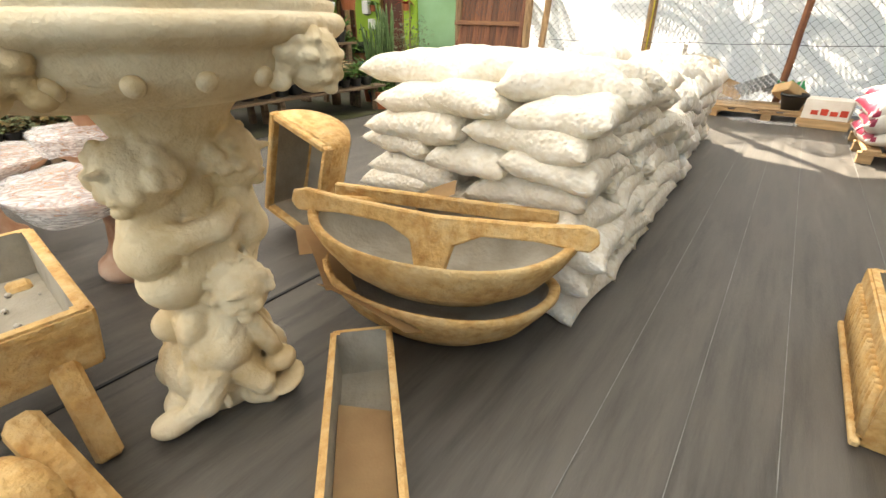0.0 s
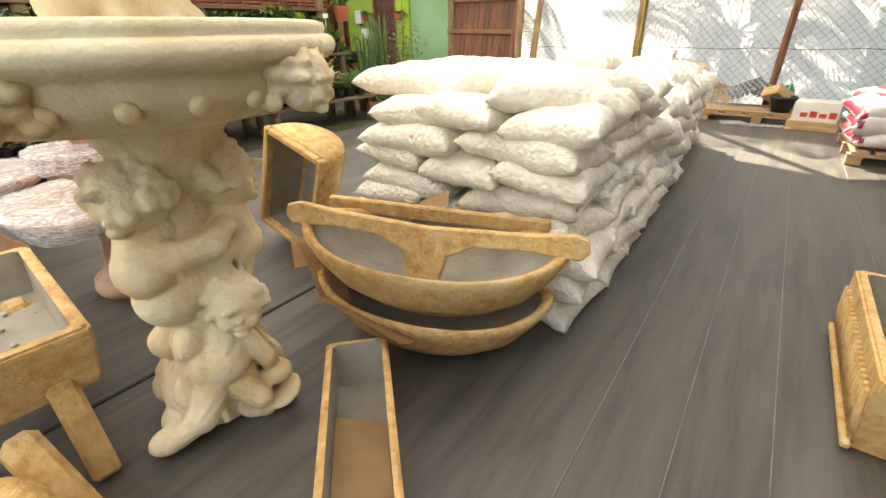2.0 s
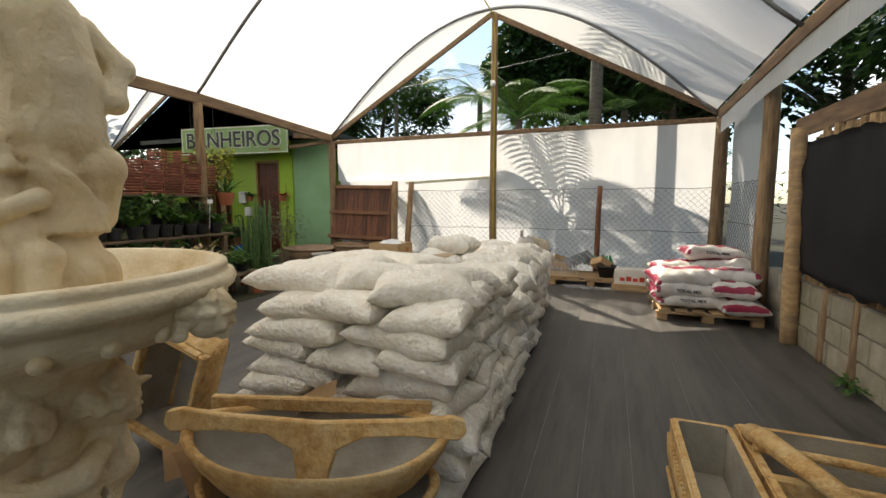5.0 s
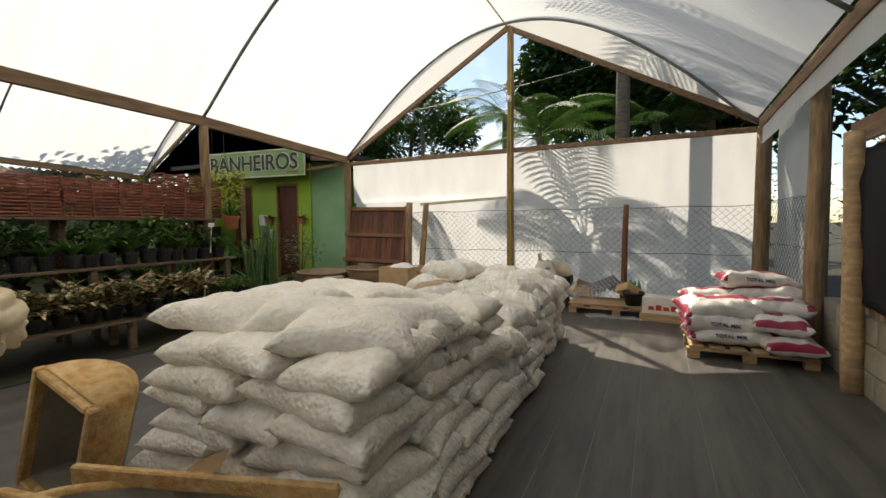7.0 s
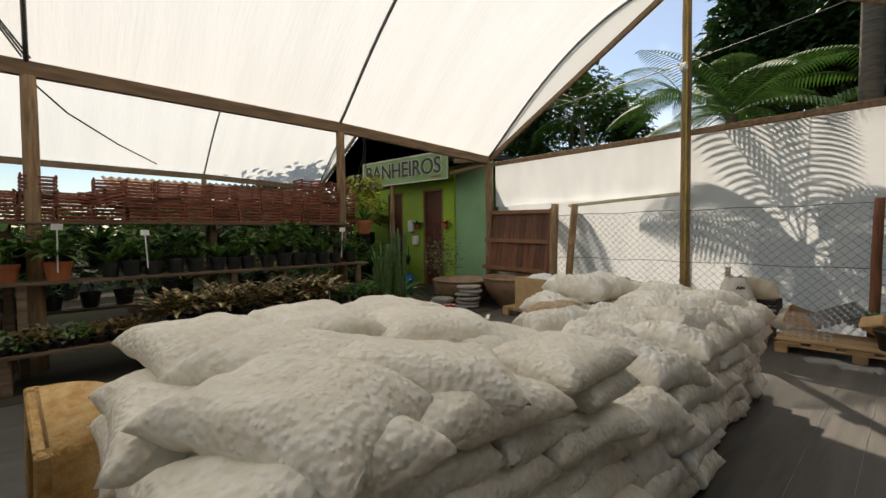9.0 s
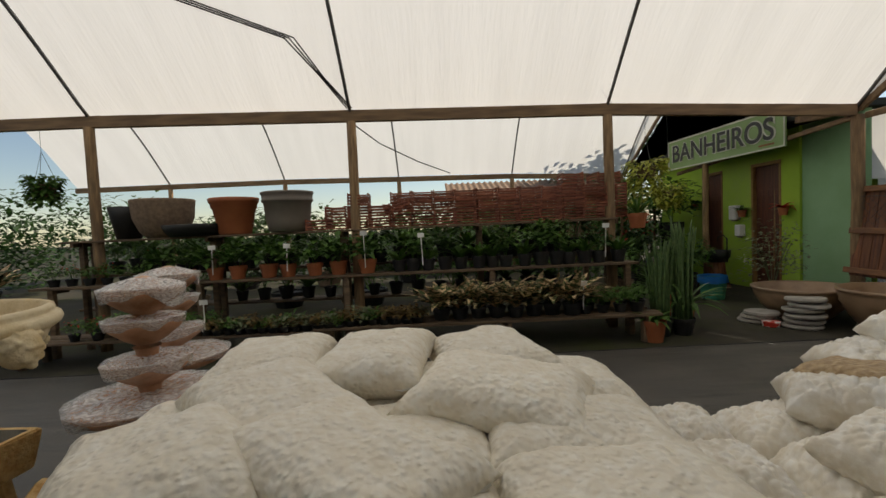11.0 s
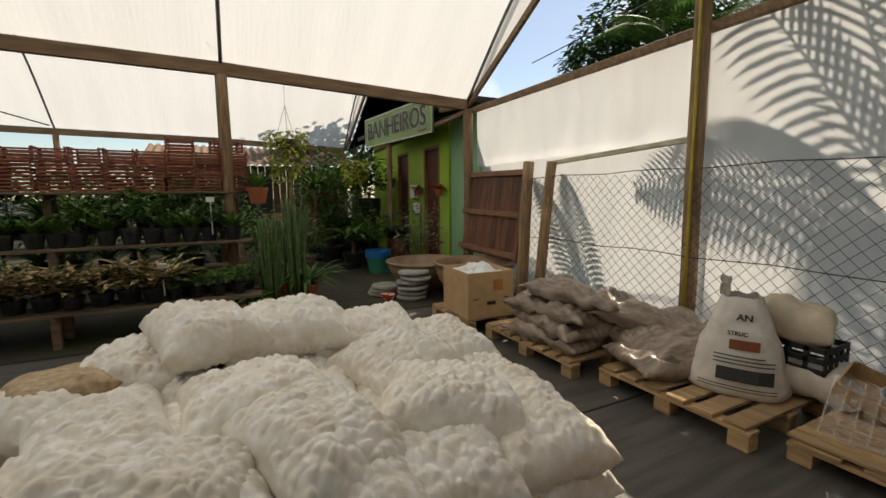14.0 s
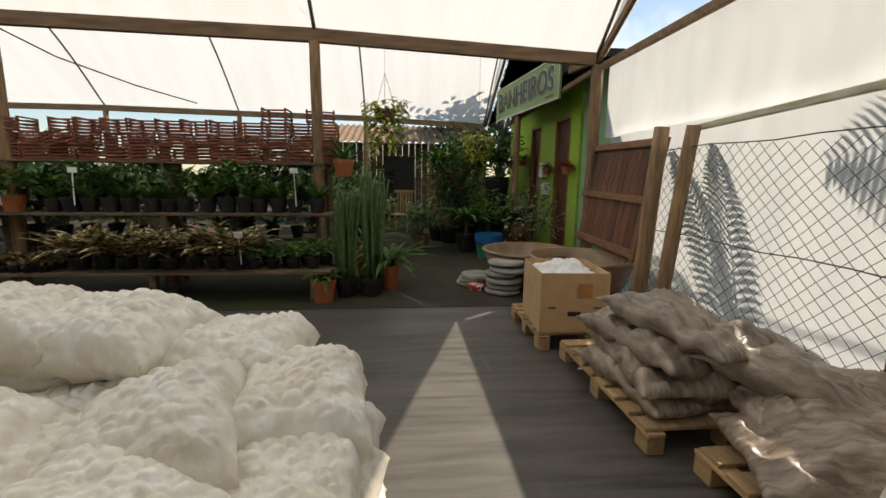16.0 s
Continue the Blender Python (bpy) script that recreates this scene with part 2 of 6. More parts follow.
# ---- floor and ground ----
def sheet_ground():
    bm = bmesh.new()
    bmesh.ops.create_grid(bm, x_segments=2, y_segments=2, size=400)
    return solo("ground", bm, CONCRETE, pose(0, 0, -0.012), "dark damp earth and concrete ground", "ground", kind="structure")


sheet_ground()
bm = bmesh.new()
grid(bm, lambda u, v: (-2.5 + 6.3 * u, -6 + 16.2 * v, 0.003 * nz(u * 9, v * 20, 2)), 40, 90)
floor = solo("floor", bm, MATCLOTH, None, "black woven ground cloth over hard floor, dusty", "floor", kind="structure", smooth=True)
bm = bmesh.new()
grid(bm, lambda u, v: (-12.0 + 9.515 * u, -6 + 22.0 * v, -0.003 + 0.003 * nz(u * 9, v * 20, 7)), 30, 60)
solo("floor_concrete", bm, CONCRETE, None, "dark mossy concrete path under the benches", "floor", kind="structure", smooth=True)
# thin white guide threads woven into the cloth
THREAD = mat("white woven thread", (0.3, 0.3, 0.29), rough=0.7, bump=0.0, dirt=(0.1, 0.1, 0.09), scale=9)
for k, x in enumerate((1.765, 2.0, 2.24, 2.62, 3.0)):
    bm = bmesh.new()
    box(bm, x - 0.0012, x + 0.0012, -4, 9.6, 0.003, 0.0048)
    part("guide_thread", bm, THREAD, floor, "thin white line in the ground cloth")
bm = bmesh.new()
box(bm, -2.5, -2.485, -5.8, 9.9, 0.0, 0.006)
part("cloth_seam", bm, TARP, floor, "dark seam of the ground cloth")
bm = bmesh.new()
box(bm, 0.344, 0.358, -5.8, 9.7, 0.0, 0.006)
part("cloth_seam", bm, TARP, floor, "dark seam of the ground cloth")

# ---- frame of the greenhouse ----
BEAM_Z = {9.84: 2.68, 6.6: 2.82, 3.3: 2.87, 0.0: 2.93, -3.3: 2.93, -6.0: 2.93}
BAY = 3.58


def eave(y):
    ks = sorted(BEAM_Z)
    y = min(max(y, ks[0]), ks[-1])
    for a, b in zip(ks, ks[1:]):
        if a <= y <= b:
            return BEAM_Z[a] + (BEAM_Z[b] - BEAM_Z[a]) * (y - a) / (b - a)
    return BEAM_Z[ks[-1]]


def roof_point(cx, w, u, y, sag=0.0):
    z = eave(y) + 0.07 + 2.08 * max(0.0, 1 - abs(u) ** 2.0) ** 1.12
    return (cx + w * u, y, z - sag)


def roof(name, cx, w, y0, y1, label):
    bm = bmesh.new()

    def f(a, b):
        u = -1 + 2 * a
        y = y0 + (y1 - y0) * b
        between = abs(math.sin(math.pi * (y - 0.0) / 3.3))
        s = -0.02 - 0.035 * between * (1 - abs(u)) + 0.006 * nz(u * 6, y * 5, 1) + 0.012 * nz(u * 25 + y * 3, y * 9, 5) * max(0, abs(u) - 0.5)
        return roof_point(cx, w, u, y, s)
    grid(bm, f, 72, 90)
    return solo(name, bm, FILM, None, label, "ceiling", kind="structure", smooth=True)


roof("ceiling_main", 0.0, BAY, -6.0, 10.0, "milky white translucent plastic film roof, arched")
roof("ceiling_side", -7.16, BAY, -6.0, 10.0, "milky white translucent plastic film roof of side bay")

for cx, tag in ((0.0, "main"), (-7.16, "side")):
    for y in (9.86, 6.6, 3.3, 0.0, -3.3):
        bm = bmesh.new()
        tube(bm, [roof_point(cx, BAY, -1 + 2 * k / 40, y, 0.045) for k in range(41)], 0.021, 8)
        solo("roof_arch", bm, STEEL, None, "dark galvanised steel roof arch", "pipe", "roof arches", kind="structure", smooth=True)

for x, tag in ((-3.56, "left"), (3.64, "right"), (-10.7, "far")):
    bm = bmesh.new()
    ys = sorted(BEAM_Z)
    for a, b in zip(ys, ys[1:]):
        grid_pts = []
        for y in (a, b):
            z = BEAM_Z[y]
            grid_pts.append([bm.verts.new((x + dx, y, z + dz)) for dx, dz in ((-0.04, -0.07), (0.04, -0.07), (0.04, 0.07), (-0.04, 0.07))])
        q, w = grid_pts
        for k in range(4):
            bm.faces.new((q[k], q[(k + 1) % 4], w[(k + 1) % 4], w[k]))
        bm.faces.new(q)
        bm.faces.new(w[::-1])
    solo("beam", bm, WOOD_BEAM, None, "long brown sawn timber beam under the roof edge", "beam", "eave beams", kind="structure")

for y in (6.6, 3.3, 0.0, -3.3):
    post("wooden_post", -3.54, y, 0, eave(y) - 0.07, 0.065, "round weathered wooden post under the beam")
for y in (3.3, 0.0, -3.3, 6.6, 9.84):
    post("wooden_post", -10.7, y, 0, eave(y) - 0.07, 0.065, "round weathered wooden post of the side bay")
post("wooden_post", -3.56, 9.88, 0, 2.62, 0.075, "round brown corner post by the green building")
post("wooden_post", 0.0, 9.9, 0, 4.72, 0.062, "tall slim wooden post carrying the gable ridge")
post("wooden_post", 3.66, 9.82, 0, 2.62, 0.1, "thick weathered wooden corner post")
post("wooden_post", 3.72, 7.75, 0, 2.62, 0.085, "weathered wooden post beside the block wall")
post("wooden_post", 3.78, 4.9, 0, 2.75, 0.085, "weathered wooden post beside the black tarp")
post("wooden_post", 3.78, 1.6, 0, 2.75, 0.085, "weathered wooden post beside the black tarp")
post("fence_post", -2.02, 9.72, 0, 1.74, 0.07, "short brown wooden fence post", (0.0, 0.1))
post("fence_post", -1.78, 9.78, 0, 1.72, 0.06, "short brown wooden fence post, leaning", (0.1, 0.1))
post("fence_stake", 1.88, 9.8, 0, 1.6, 0.045, "thin reddish wooden fence stake", (0.03, 0.0), WOOD_DARK)


def bar(name, a, b, w, h, material, label, category="beam", kind="structure"):
    bm = bmesh.new()
    a, b = Vector(a), Vector(b)
    d = (b - a)
    m = Matrix.Translation((a + b) / 2) @ d.to_track_quat("X", "Z").to_matrix().to_4x4()
    box(bm, -d.length / 2, d.length / 2, -w / 2, w / 2, -h / 2, h / 2, 0.008, m)
    return solo(name, bm, material, None, label, category, kind=kind)


bar("gable_rafter", (-3.56, 9.9, 2.7), (-0.05, 9.9, 4.72), 0.05, 0.09, WOOD_BEAM, "brown timber rafter of the open gable")
bar("gable_rafter", (3.66, 9.9, 2.7), (-0.05, 9.9, 4.72), 0.05, 0.09, WOOD_BEAM, "brown timber rafter of the open gable")
bar("gable_tie", (-3.5, 9.93, 2.6), (3.6, 9.93, 2.62), 0.05, 0.08, WOOD_BEAM, "brown timber rail above the white sheeting")
bar("gable_rafter", (-10.7, 9.9, 2.7), (-7.16, 9.9, 4.72), 0.05, 0.09, WOOD_BEAM, "brown timber rafter of the side gable")
bar("gable_rafter", (-3.56, 9.9, 2.7), (-7.16, 9.9, 4.72), 0.05, 0.09, WOOD_BEAM, "brown timber rafter of the side gable")
bar("fence_rail", (-1.85, 9.97, 1.71), (-0.1, 9.97, 1.79), 0.04, 0.05, mat("pale lichened timber", (0.62, 0.6, 0.48), (0.42, 0.4, 0.26), stretch=(1, 6, 6), rough=0.85, bump=0.4), "pale lichened wooden rail behind the fence")


def hanging(name, x0, x1, y, z0, z1, label, seed, fold=0.02):
    bm = bmesh.new()

    def f(u, v):
        x = x0 + (x1 - x0) * u
        z = z0 + (z1 - z0) * v
        edge = 0.035 * abs(math.sin(u * math.pi * (x1 - x0) / 0.62)) if v == 1 else 0.0
        return (x, y + fold * nz(x * 1.6, z * 0.5, seed) + fold * 0.5 * nz(x * 6, z * 1.4, seed + 3), z - edge + (0.03 * nz(x * 2, 0, seed + 9) if v == 0 else 0))
    grid(bm, f, 60, 26)
    return solo(name, bm, SHEET, None, label, "tarpaulin", kind="structure", smooth=True)


hanging("wall_end_upper", -3.5, 0.02, 10.0, 1.78, 2.67, "white tarpaulin wall, upper sheet, wrinkled", 3)
hanging("wall_end_lower", -3.5, 0.02, 10.08, 0.0, 1.86, "white tarpaulin wall, lower sheet, sagging", 5)
hanging("wall_end_wide", -0.1, 3.75, 10.04, 0.0, 2.68, "white tarpaulin wall with wrinkles and sun-cast shade", 8)
bm = bmesh.new()
grid(bm, lambda u, v: (3.82 + 0.02 * nz(u * 6, v * 3, 4), 7.9 + 1.9 * u, 0.3 + 2.35 * v), 20, 12)
solo("wall_right_sheet", bm, SHEET, None, "white tarpaulin strip beside the corner post", "tarpaulin", kind="structure", smooth=True)


# chain-link fence in front of the sheeting
def chain_link(parent, a, b, z0, z1, pitch=0.105):
    a, b = Vector(a), Vector(b)
    d = b - a
    n = int(d.length / pitch)
    rows = int((z1 - z0) / (pitch * 0.9))
    bm = bmesh.new()
    for i in range(n):
        for s in (0, 1):
            pts = []
            for k in range(rows + 1):
                o = i + 0.5 + (0.5 if (k + s) % 2 else -0.5) * 1.0
                t = (i + ((k + s) % 2)) / n
                z = z0 + (z1 - z0) * k / rows
                wob = 0.012 * nz(t * 9, z * 2, 3)
                p = a + d * (min(t, 1.0) + 0.003 * nz(t * 7, z * 3, 1))
                pts.append(Vector((p.x, p.y + wob + 0.003 * s, z + 0.02 * nz(t * 5, 1, z) - 0.025 * math.sin(t * n * pitch * math.pi / 2.0) ** 2)))
            for p, q in zip(pts, pts[1:]):
                e = (q - p).normalized()
                side = Vector((0, 1, 0)).cross(e).normalized() * 0.0021 if abs(d.x) > abs(d.y) else Vector((1, 0, 0)).cross(e).normalized() * 0.0021
                nrm = e.cross(side).normalized() * 0.0021
                vs = [bm.verts.new(c + o) for c in (p, q) for o in (side, -side * 0.5 + nrm, -side * 0.5 - nrm)]
                for x, y in ((0, 1), (1, 2), (2, 0)):
                    bm.faces.new((vs[x], vs[y], vs[y + 3], vs[x + 3]))
    part("wire_mesh", bm, WIRE, parent, "diamond wire mesh", kind="stuff")
    for z in (z1, (z0 + z1) / 2 + 0.05):
        bm = bmesh.new()
        tube(bm, [a + d * (k / 24) + Vector((0, 0, z - 0.02 * math.sin(k * 0.9) ** 2)) for k in range(25)], 0.0045, 5)
        part("strand", bm, WIRE, parent, "twisted fence wire")


fence = thing("wire_fence", None, "dark chain-link wire fence before white sheeting", "fence")
chain_link(fence, (-3.5, 9.86, 0), (3.6, 9.82, 0), 0.05, 1.56)
fence2 = thing("wire_fence", None, "dark chain-link wire fence at the side", "fence")
chain_link(fence2, (3.7, 9.75, 0), (3.74, 7.8, 0), 0.4, 1.6)

# back of the place, never faced
bm = bmesh.new()
box(bm, -2.4, 3.9, -6.1, -6.0, 0, 2.9)
solo("wall_back", bm, SHEET, None, "white tarpaulin wall closing the shed", "wall", kind="structure")

# film between the gable rafters and the arch
def gable_film(name, cx, label):
    bm = bmesh.new()

    def f(a, b):
        u = -1 + 2 * a
        top = Vector(roof_point(cx, BAY, u, 9.95, -0.07))
        low = Vector((top.x, 9.97, 2.72 + 2.0 * (1 - abs(u))))
        p = low.lerp(top, b)
        return p + Vector((0, 0.015 * nz(u * 9, b * 3, 2), 0))
    grid(bm, f, 48, 4)
    return solo(name, bm, FILM, None, label, "film", kind="structure", smooth=True)


gable_film("gable_film_1", 0.0, "white plastic film between gable rafters and arch")
gable_film("gable_film_2", -7.16, "white plastic film between side gable rafters and arch")
# dark shade net closing the side gable
NET = mat("dark green shade net", (0.06, 0.075, 0.065), (0.04, 0.05, 0.045), scale=40, rough=0.8, bump=0.2)
bm = bmesh.new()
vs = [bm.verts.new(p) for p in ((-10.7, 10.0, 2.72), (-3.56, 10.0, 2.72), (-7.16, 10.0, 4.72))]
bm.faces.new(vs)
bmesh.ops.solidify(bm, geom=bm.faces[:], thickness=0.004)
solo("gable_net", bm, NET, None, "dark shade net in the side gable", "net", kind="structure")


# ---- the stack of gravel bags ----
def z_of(x, y):
    return nz(x * 7, y * 7, 3)


def bag_mesh(name, L, W, H, seed, material, lump=0.012, slump=0.0, stones=0.0, crease=0.003, fine=False):
    """A filled pillow-shaped bag with poking corners. stones: size of the pebbles that show through."""
    bm = bmesh.new()
    nu, nv = (84, 64) if stones else ((50, 38) if fine else (40, 30))

    def side(sign):
        def f(a, b):
            u, v = -1 + 2 * a, -1 + 2 * b
            x = L / 2 * u * (1 - 0.07 * (1 - v * v))
            y = W / 2 * v * (1 - 0.09 * (1 - u * u))
            t = max(0.0, (1 - abs(u) ** 4.6) * (1 - abs(v) ** 4.2)) ** 0.5
            h = H / 2 * t * (1.12 if sign > 0 else 0.92)
            pleat = math.sin(34 * (y if abs(u) > abs(v) else x) + seed + 3 * nz(x * 5, y * 5, seed))
            h += 0.007 * pleat * min(1, t * 1.5) * max(0.0, max(abs(u), abs(v)) - 0.45)
            h += (lump * nz(x * 9, y * 9, seed + sign) + lump * 1.4 * nz(x * 4, y * 4, seed * 2 + sign)) * min(1, t * 1.6)
            h += (0.0035 * nz(x * 30, y * 30, seed + 7) + crease * nz(x * 34 + y * 9, y * 7, seed + 9)) * min(1, t * 2)
            if stones:
                dist = noise.voronoi(Vector((x / stones + seed, y / stones, sign * 3.0 + 0.7 * z_of(x, y))))[0]
                h += (0.011 * min(1.0, 2.4 * (dist[1] - dist[0])) ** 0.6 + 0.008 * (0.4 - dist[0]) - 0.007) * min(1, t * 1.5)
            z = sign * max(0.0, h) - slump * (u * u) * H * 0.6
            edge = 0.012 * nz(x * 14, y * 14, seed + 5) * (1 - t)
            return (x, y, z + edge)
        return f
    grid(bm, side(1), nu, nv)
    grid(bm, side(-1), nu, nv)
    bmesh.ops.remove_doubles(bm, verts=bm.verts, dist=0.002)
    return mesh_of(bm, name, material, True)


GRAVEL = [bag_mesh("gravel_bag", 0.54, 0.4, 0.142, 10 + 3 * k, GRAVELBAG, 0.012, (0, 0.25, 0.1)[k % 3]) for k in range(6)]
PEBBLE = [bag_mesh("pebble_bag", 0.47, 0.36, 0.185, 70 + 3 * k, PEBBLEBAG, 0.017, (0, 0.35, 0.15)[k % 3], 0.036) for k in range(6)]
BROWNBAG = bag_mesh("brown_bag", 0.42, 0.34, 0.13, 99, mat("bag of tan bark chips", (0.5, 0.36, 0.2), (0.3, 0.19, 0.09), scale=30, rough=0.45, voro=0.7, vscale=50), 0.012)
HEMFILM = mat("clear poly hem", (0.85, 0.84, 0.8), (0.74, 0.72, 0.66), scale=20, rough=0.25, bump=0.4, bscale=30, through_light=0.35)


def hem_mesh(s, w, seed):
    bm = bmesh.new()
    grid(bm, lambda u, v: (s * (0.222 + 0.02 * (2 * v - 1) ** 2 + 0.02 * u), (v - 0.5) * w, 0.018 * nz(v * 5, u * 2, seed) * (0.4 + u) - 0.012 * u), 3, 14)
    return mesh_of(bm, "hem", HEMFILM, True)


HEMS = [hem_mesh(1, 0.33, 3), hem_mesh(-1, 0.33, 8)]
rb = random.Random(5)


def put_bag(meshes, x, y, z, turn, tilt=(0, 0), label=None, name=None, scale=1.0):
    me = rb.choice(meshes)
    ob = new(name or me.name.split(".")[0], me)
    ob.matrix_world = pose(x, y, z, tilt[0], tilt[1], turn) @ Matrix.Diagonal((scale, scale, scale, 1))
    pebbly = meshes is PEBBLE
    if pebbly or meshes is GRAVEL:
        for hm in HEMS[:1] if pebbly else HEMS:
            part("hem", hm, None, ob, m=pose(-0.034, 0, -0.006)) if pebbly else part("hem", hm, None, ob)
    return tagged(ob, label or ("clear plastic bag of rounded white pebbles, in a stack" if pebbly else "white plastic bag of fine white gravel, in a stack"),
                  "bag", "stacked stone bags")


STEP = 0.138


def stack_block(y0, y1, layers, meshes, left, right=1.5, cell=0.44, step=STEP):
    for k in range(layers):
        x0 = left + 0.32 * step * k
        z = step * (k + 0.5) + 0.012
        if k % 2 == 0:
            nx, ny = max(2, round((right - x0) / cell)), max(1, round((y1 - y0) / (cell * 0.76)))
        else:
            nx, ny = max(2, round((right - x0) / (cell * 0.76))), max(1, round((y1 - y0) / cell))
        for i in range(nx):
            for j in range(ny):
                edge = i in (0, nx - 1) or j in (0, ny - 1)
                if not edge and k < layers - 2:
                    continue
                x = x0 + (right - x0) * (i + 0.5) / nx + rb.uniform(-0.025, 0.025)
                y = y0 + (y1 - y0) * (j + 0.5) / ny + rb.uniform(-0.025, 0.025)
                turn = (0 if k % 2 == 0 else 90) + rb.uniform(-7, 7) + (180 if rb.random() < 0.5 else 0)
                put_bag(meshes, x, y, z, turn, (rb.uniform(-6, 6), rb.uniform(-6, 6)))


stack_block(3.45, 4.95, 8, GRAVEL, 0.22, cell=0.46, step=0.107)
stack_block(4.95, 5.95, 4, PEBBLE, 0.12, cell=0.4)
stack_block(5.95, 7.44, 5, PEBBLE, 0.18, 1.38, 0.39)
# loose bags laid across the top
for x, y, z, turn, tilt in ((0.56, 3.73, 0.925, 6, (0, 3)), (0.58, 4.1, 0.925, -6, (2, 0)), (0.94, 3.86, 0.92, 38, (2, 3)), (1.25, 3.74, 0.905, 26, (3, 4)), (0.86, 4.5, 0.9, 70, (3, 4)), (1.22, 4.12, 0.89, 52, (0, 5)), (0.5, 4.5, 0.9, 12, (0, -3))):
    put_bag(GRAVEL, x, y, z, turn, tilt)
for x, y, z, turn, tilt in ((0.35, 6.2, 0.71, 80, (0, 4)), (0.85, 6.15, 0.68, 12, (3, 0)), (1.18, 6.3, 0.7, 70, (0, 10)), (0.85, 6.55, 0.73, 95, (4, 0)), (1.16, 6.68, 0.72, 20, (0, 12)), (0.3, 6.6, 0.77, 10, (0, 0)),
                            (1.12, 7.08, 0.72, 68, (0, 9)), (0.8, 7.02, 0.74, 14, (5, 0)), (0.42, 7.02, 0.74, 85, (0, -4)), (0.62, 7.28, 0.71, 8, (-6, 0)), (0.4, 6.4, 0.84, 15, (0, 3)), (0.42, 6.7, 0.83, 80, (3, -3))):
    put_bag(PEBBLE, x, y, z, turn, tilt)
for x, y, z, turn, tilt in ((1.3, 5.55, 0.62, 80, (5, 10)), (0.5, 5.9, 0.66, 60, (0, -5)), (0.9, 5.75, 0.63, 20, (4, 4))):
    put_bag(PEBBLE, x, y, z, turn, tilt)
put_bag([BROWNBAG], 0.45, 5.97, 0.73, 20, (4, -6), "small tan bag of bark chips on white bags", scale=0.85)


# ---- cast stone fountain with figures ----
def blob(bm, c, r, rot=(0, 0, 0)):
    bmesh.ops.create_icosphere(bm, subdivisions=3, radius=1.0, matrix=pose(*c, *rot) @ Matrix.Diagonal((*r, 1)))


def limb(bm, pts, rs):
    tube(bm, pts, rs, 10)
    for p, r in zip(pts, rs):
        blob(bm, p, (r, r, r))


def head(bm, c, r, face, curls=14, seed=1):
    """A child's head: skull, cheeks, nose, chin and curls. face: the way it looks, in degrees round z."""
    rr = random.Random(seed)
    m = pose(*c, 0, 0, face)
    blob(bm, c, (r * 0.86, r * 0.9, r))

    def at(x, y, z):
        v = m @ Vector((x * r, y * r, z * r))
        return (v.x, v.y, v.z)
    blob(bm, at(0.78, 0, -0.12), (r * 0.17, r * 0.13, r * 0.2))
    blob(bm, at(0.6, 0.35, -0.28), (r * 0.3, r * 0.27, r * 0.27))
    blob(bm, at(0.6, -0.35, -0.28), (r * 0.3, r * 0.27, r * 0.27))
    blob(bm, at(0.66, 0, -0.68), (r * 0.26, r * 0.26, r * 0.2))
    blob(bm, at(0.78, 0, -0.43), (r * 0.13, r * 0.22, r * 0.07))
    blob(bm, at(0.74, 0, 0.28), (r * 0.16, r * 0.55, r * 0.13))
    for k in range(curls * 2):
        a = rr.uniform(60, 300)
        e = rr.uniform(-0.2, 1.0)
        w = math.sqrt(max(0, 1 - min(e, 0.95) ** 2))
        blob(bm, at(math.cos(radians(a)) * 0.92 * w, math.sin(radians(a)) * 0.95 * w, e), (r * 0.2, r * 0.2, r * 0.19))


def melted(name, bm, material, parent, voxel=0.0075, label="", m=None):
    ob = part(name, bm, material, parent, label, True, m)
    rm = ob.modifiers.new("fuse", 'REMESH')
    rm.mode = 'VOXEL'
    rm.voxel_size = voxel
    rm.use_smooth_shade = True
    sm = ob.modifiers.new("soften", 'SMOOTH')
    sm.factor, sm.iterations = 0.5, 1
    return ob


fountain = thing("stone_fountain", pose(0.68, 2.44, 0), "cream cast stone fountain with child figures and wide bowl", "fountain")
# the pedestal: rocks below, two children back to back above (local x points along the world's x)
bm = bmesh.new()
rr = random.Random(3)
for k in range(26):
    a = rr.uniform(0, 360)
    e = rr.uniform(0.0, 0.3)
    d = 0.155 - 0.2 * e
    blob(bm, (d * math.cos(radians(a)), d * math.sin(radians(a)), 0.03 + e), (rr.uniform(0.04, 0.08), rr.uniform(0.035, 0.06), rr.uniform(0.04, 0.09)), (rr.uniform(-30, 30), rr.uniform(-30, 30), a))
blob(bm, (0, 0, 0.1), (0.16, 0.18, 0.2))
blob(bm, (0, 0, 0.32), (0.13, 0.13, 0.2))
blob(bm, (0, 0, 0.5), (0.105, 0.115, 0.2))
blob(bm, (0, 0, 0.72), (0.1, 0.11, 0.2))
# seated child low on the near side
head(bm, (0.15, 0.03, 0.42), 0.088, -25, 20, 4)
limb(bm, [(0.12, 0.0, 0.33), (0.13, -0.03, 0.24), (0.11, -0.08, 0.16)], [0.06, 0.075, 0.06])
limb(bm, [(0.16, 0.04, 0.3), (0.19, 0.07, 0.22), (0.18, 0.1, 0.15)], [0.032, 0.03, 0.026])
limb(bm, [(0.13, -0.08, 0.17), (0.15, -0.14, 0.1), (0.11, -0.2, 0.04)], [0.055, 0.045, 0.03])
limb(bm, [(0.15, -0.02, 0.16), (0.2, 0.02, 0.1), (0.19, 0.04, 0.03)], [0.05, 0.042, 0.034])
blob(bm, (0.19, 0.1, 0.14), (0.05, 0.05, 0.04))
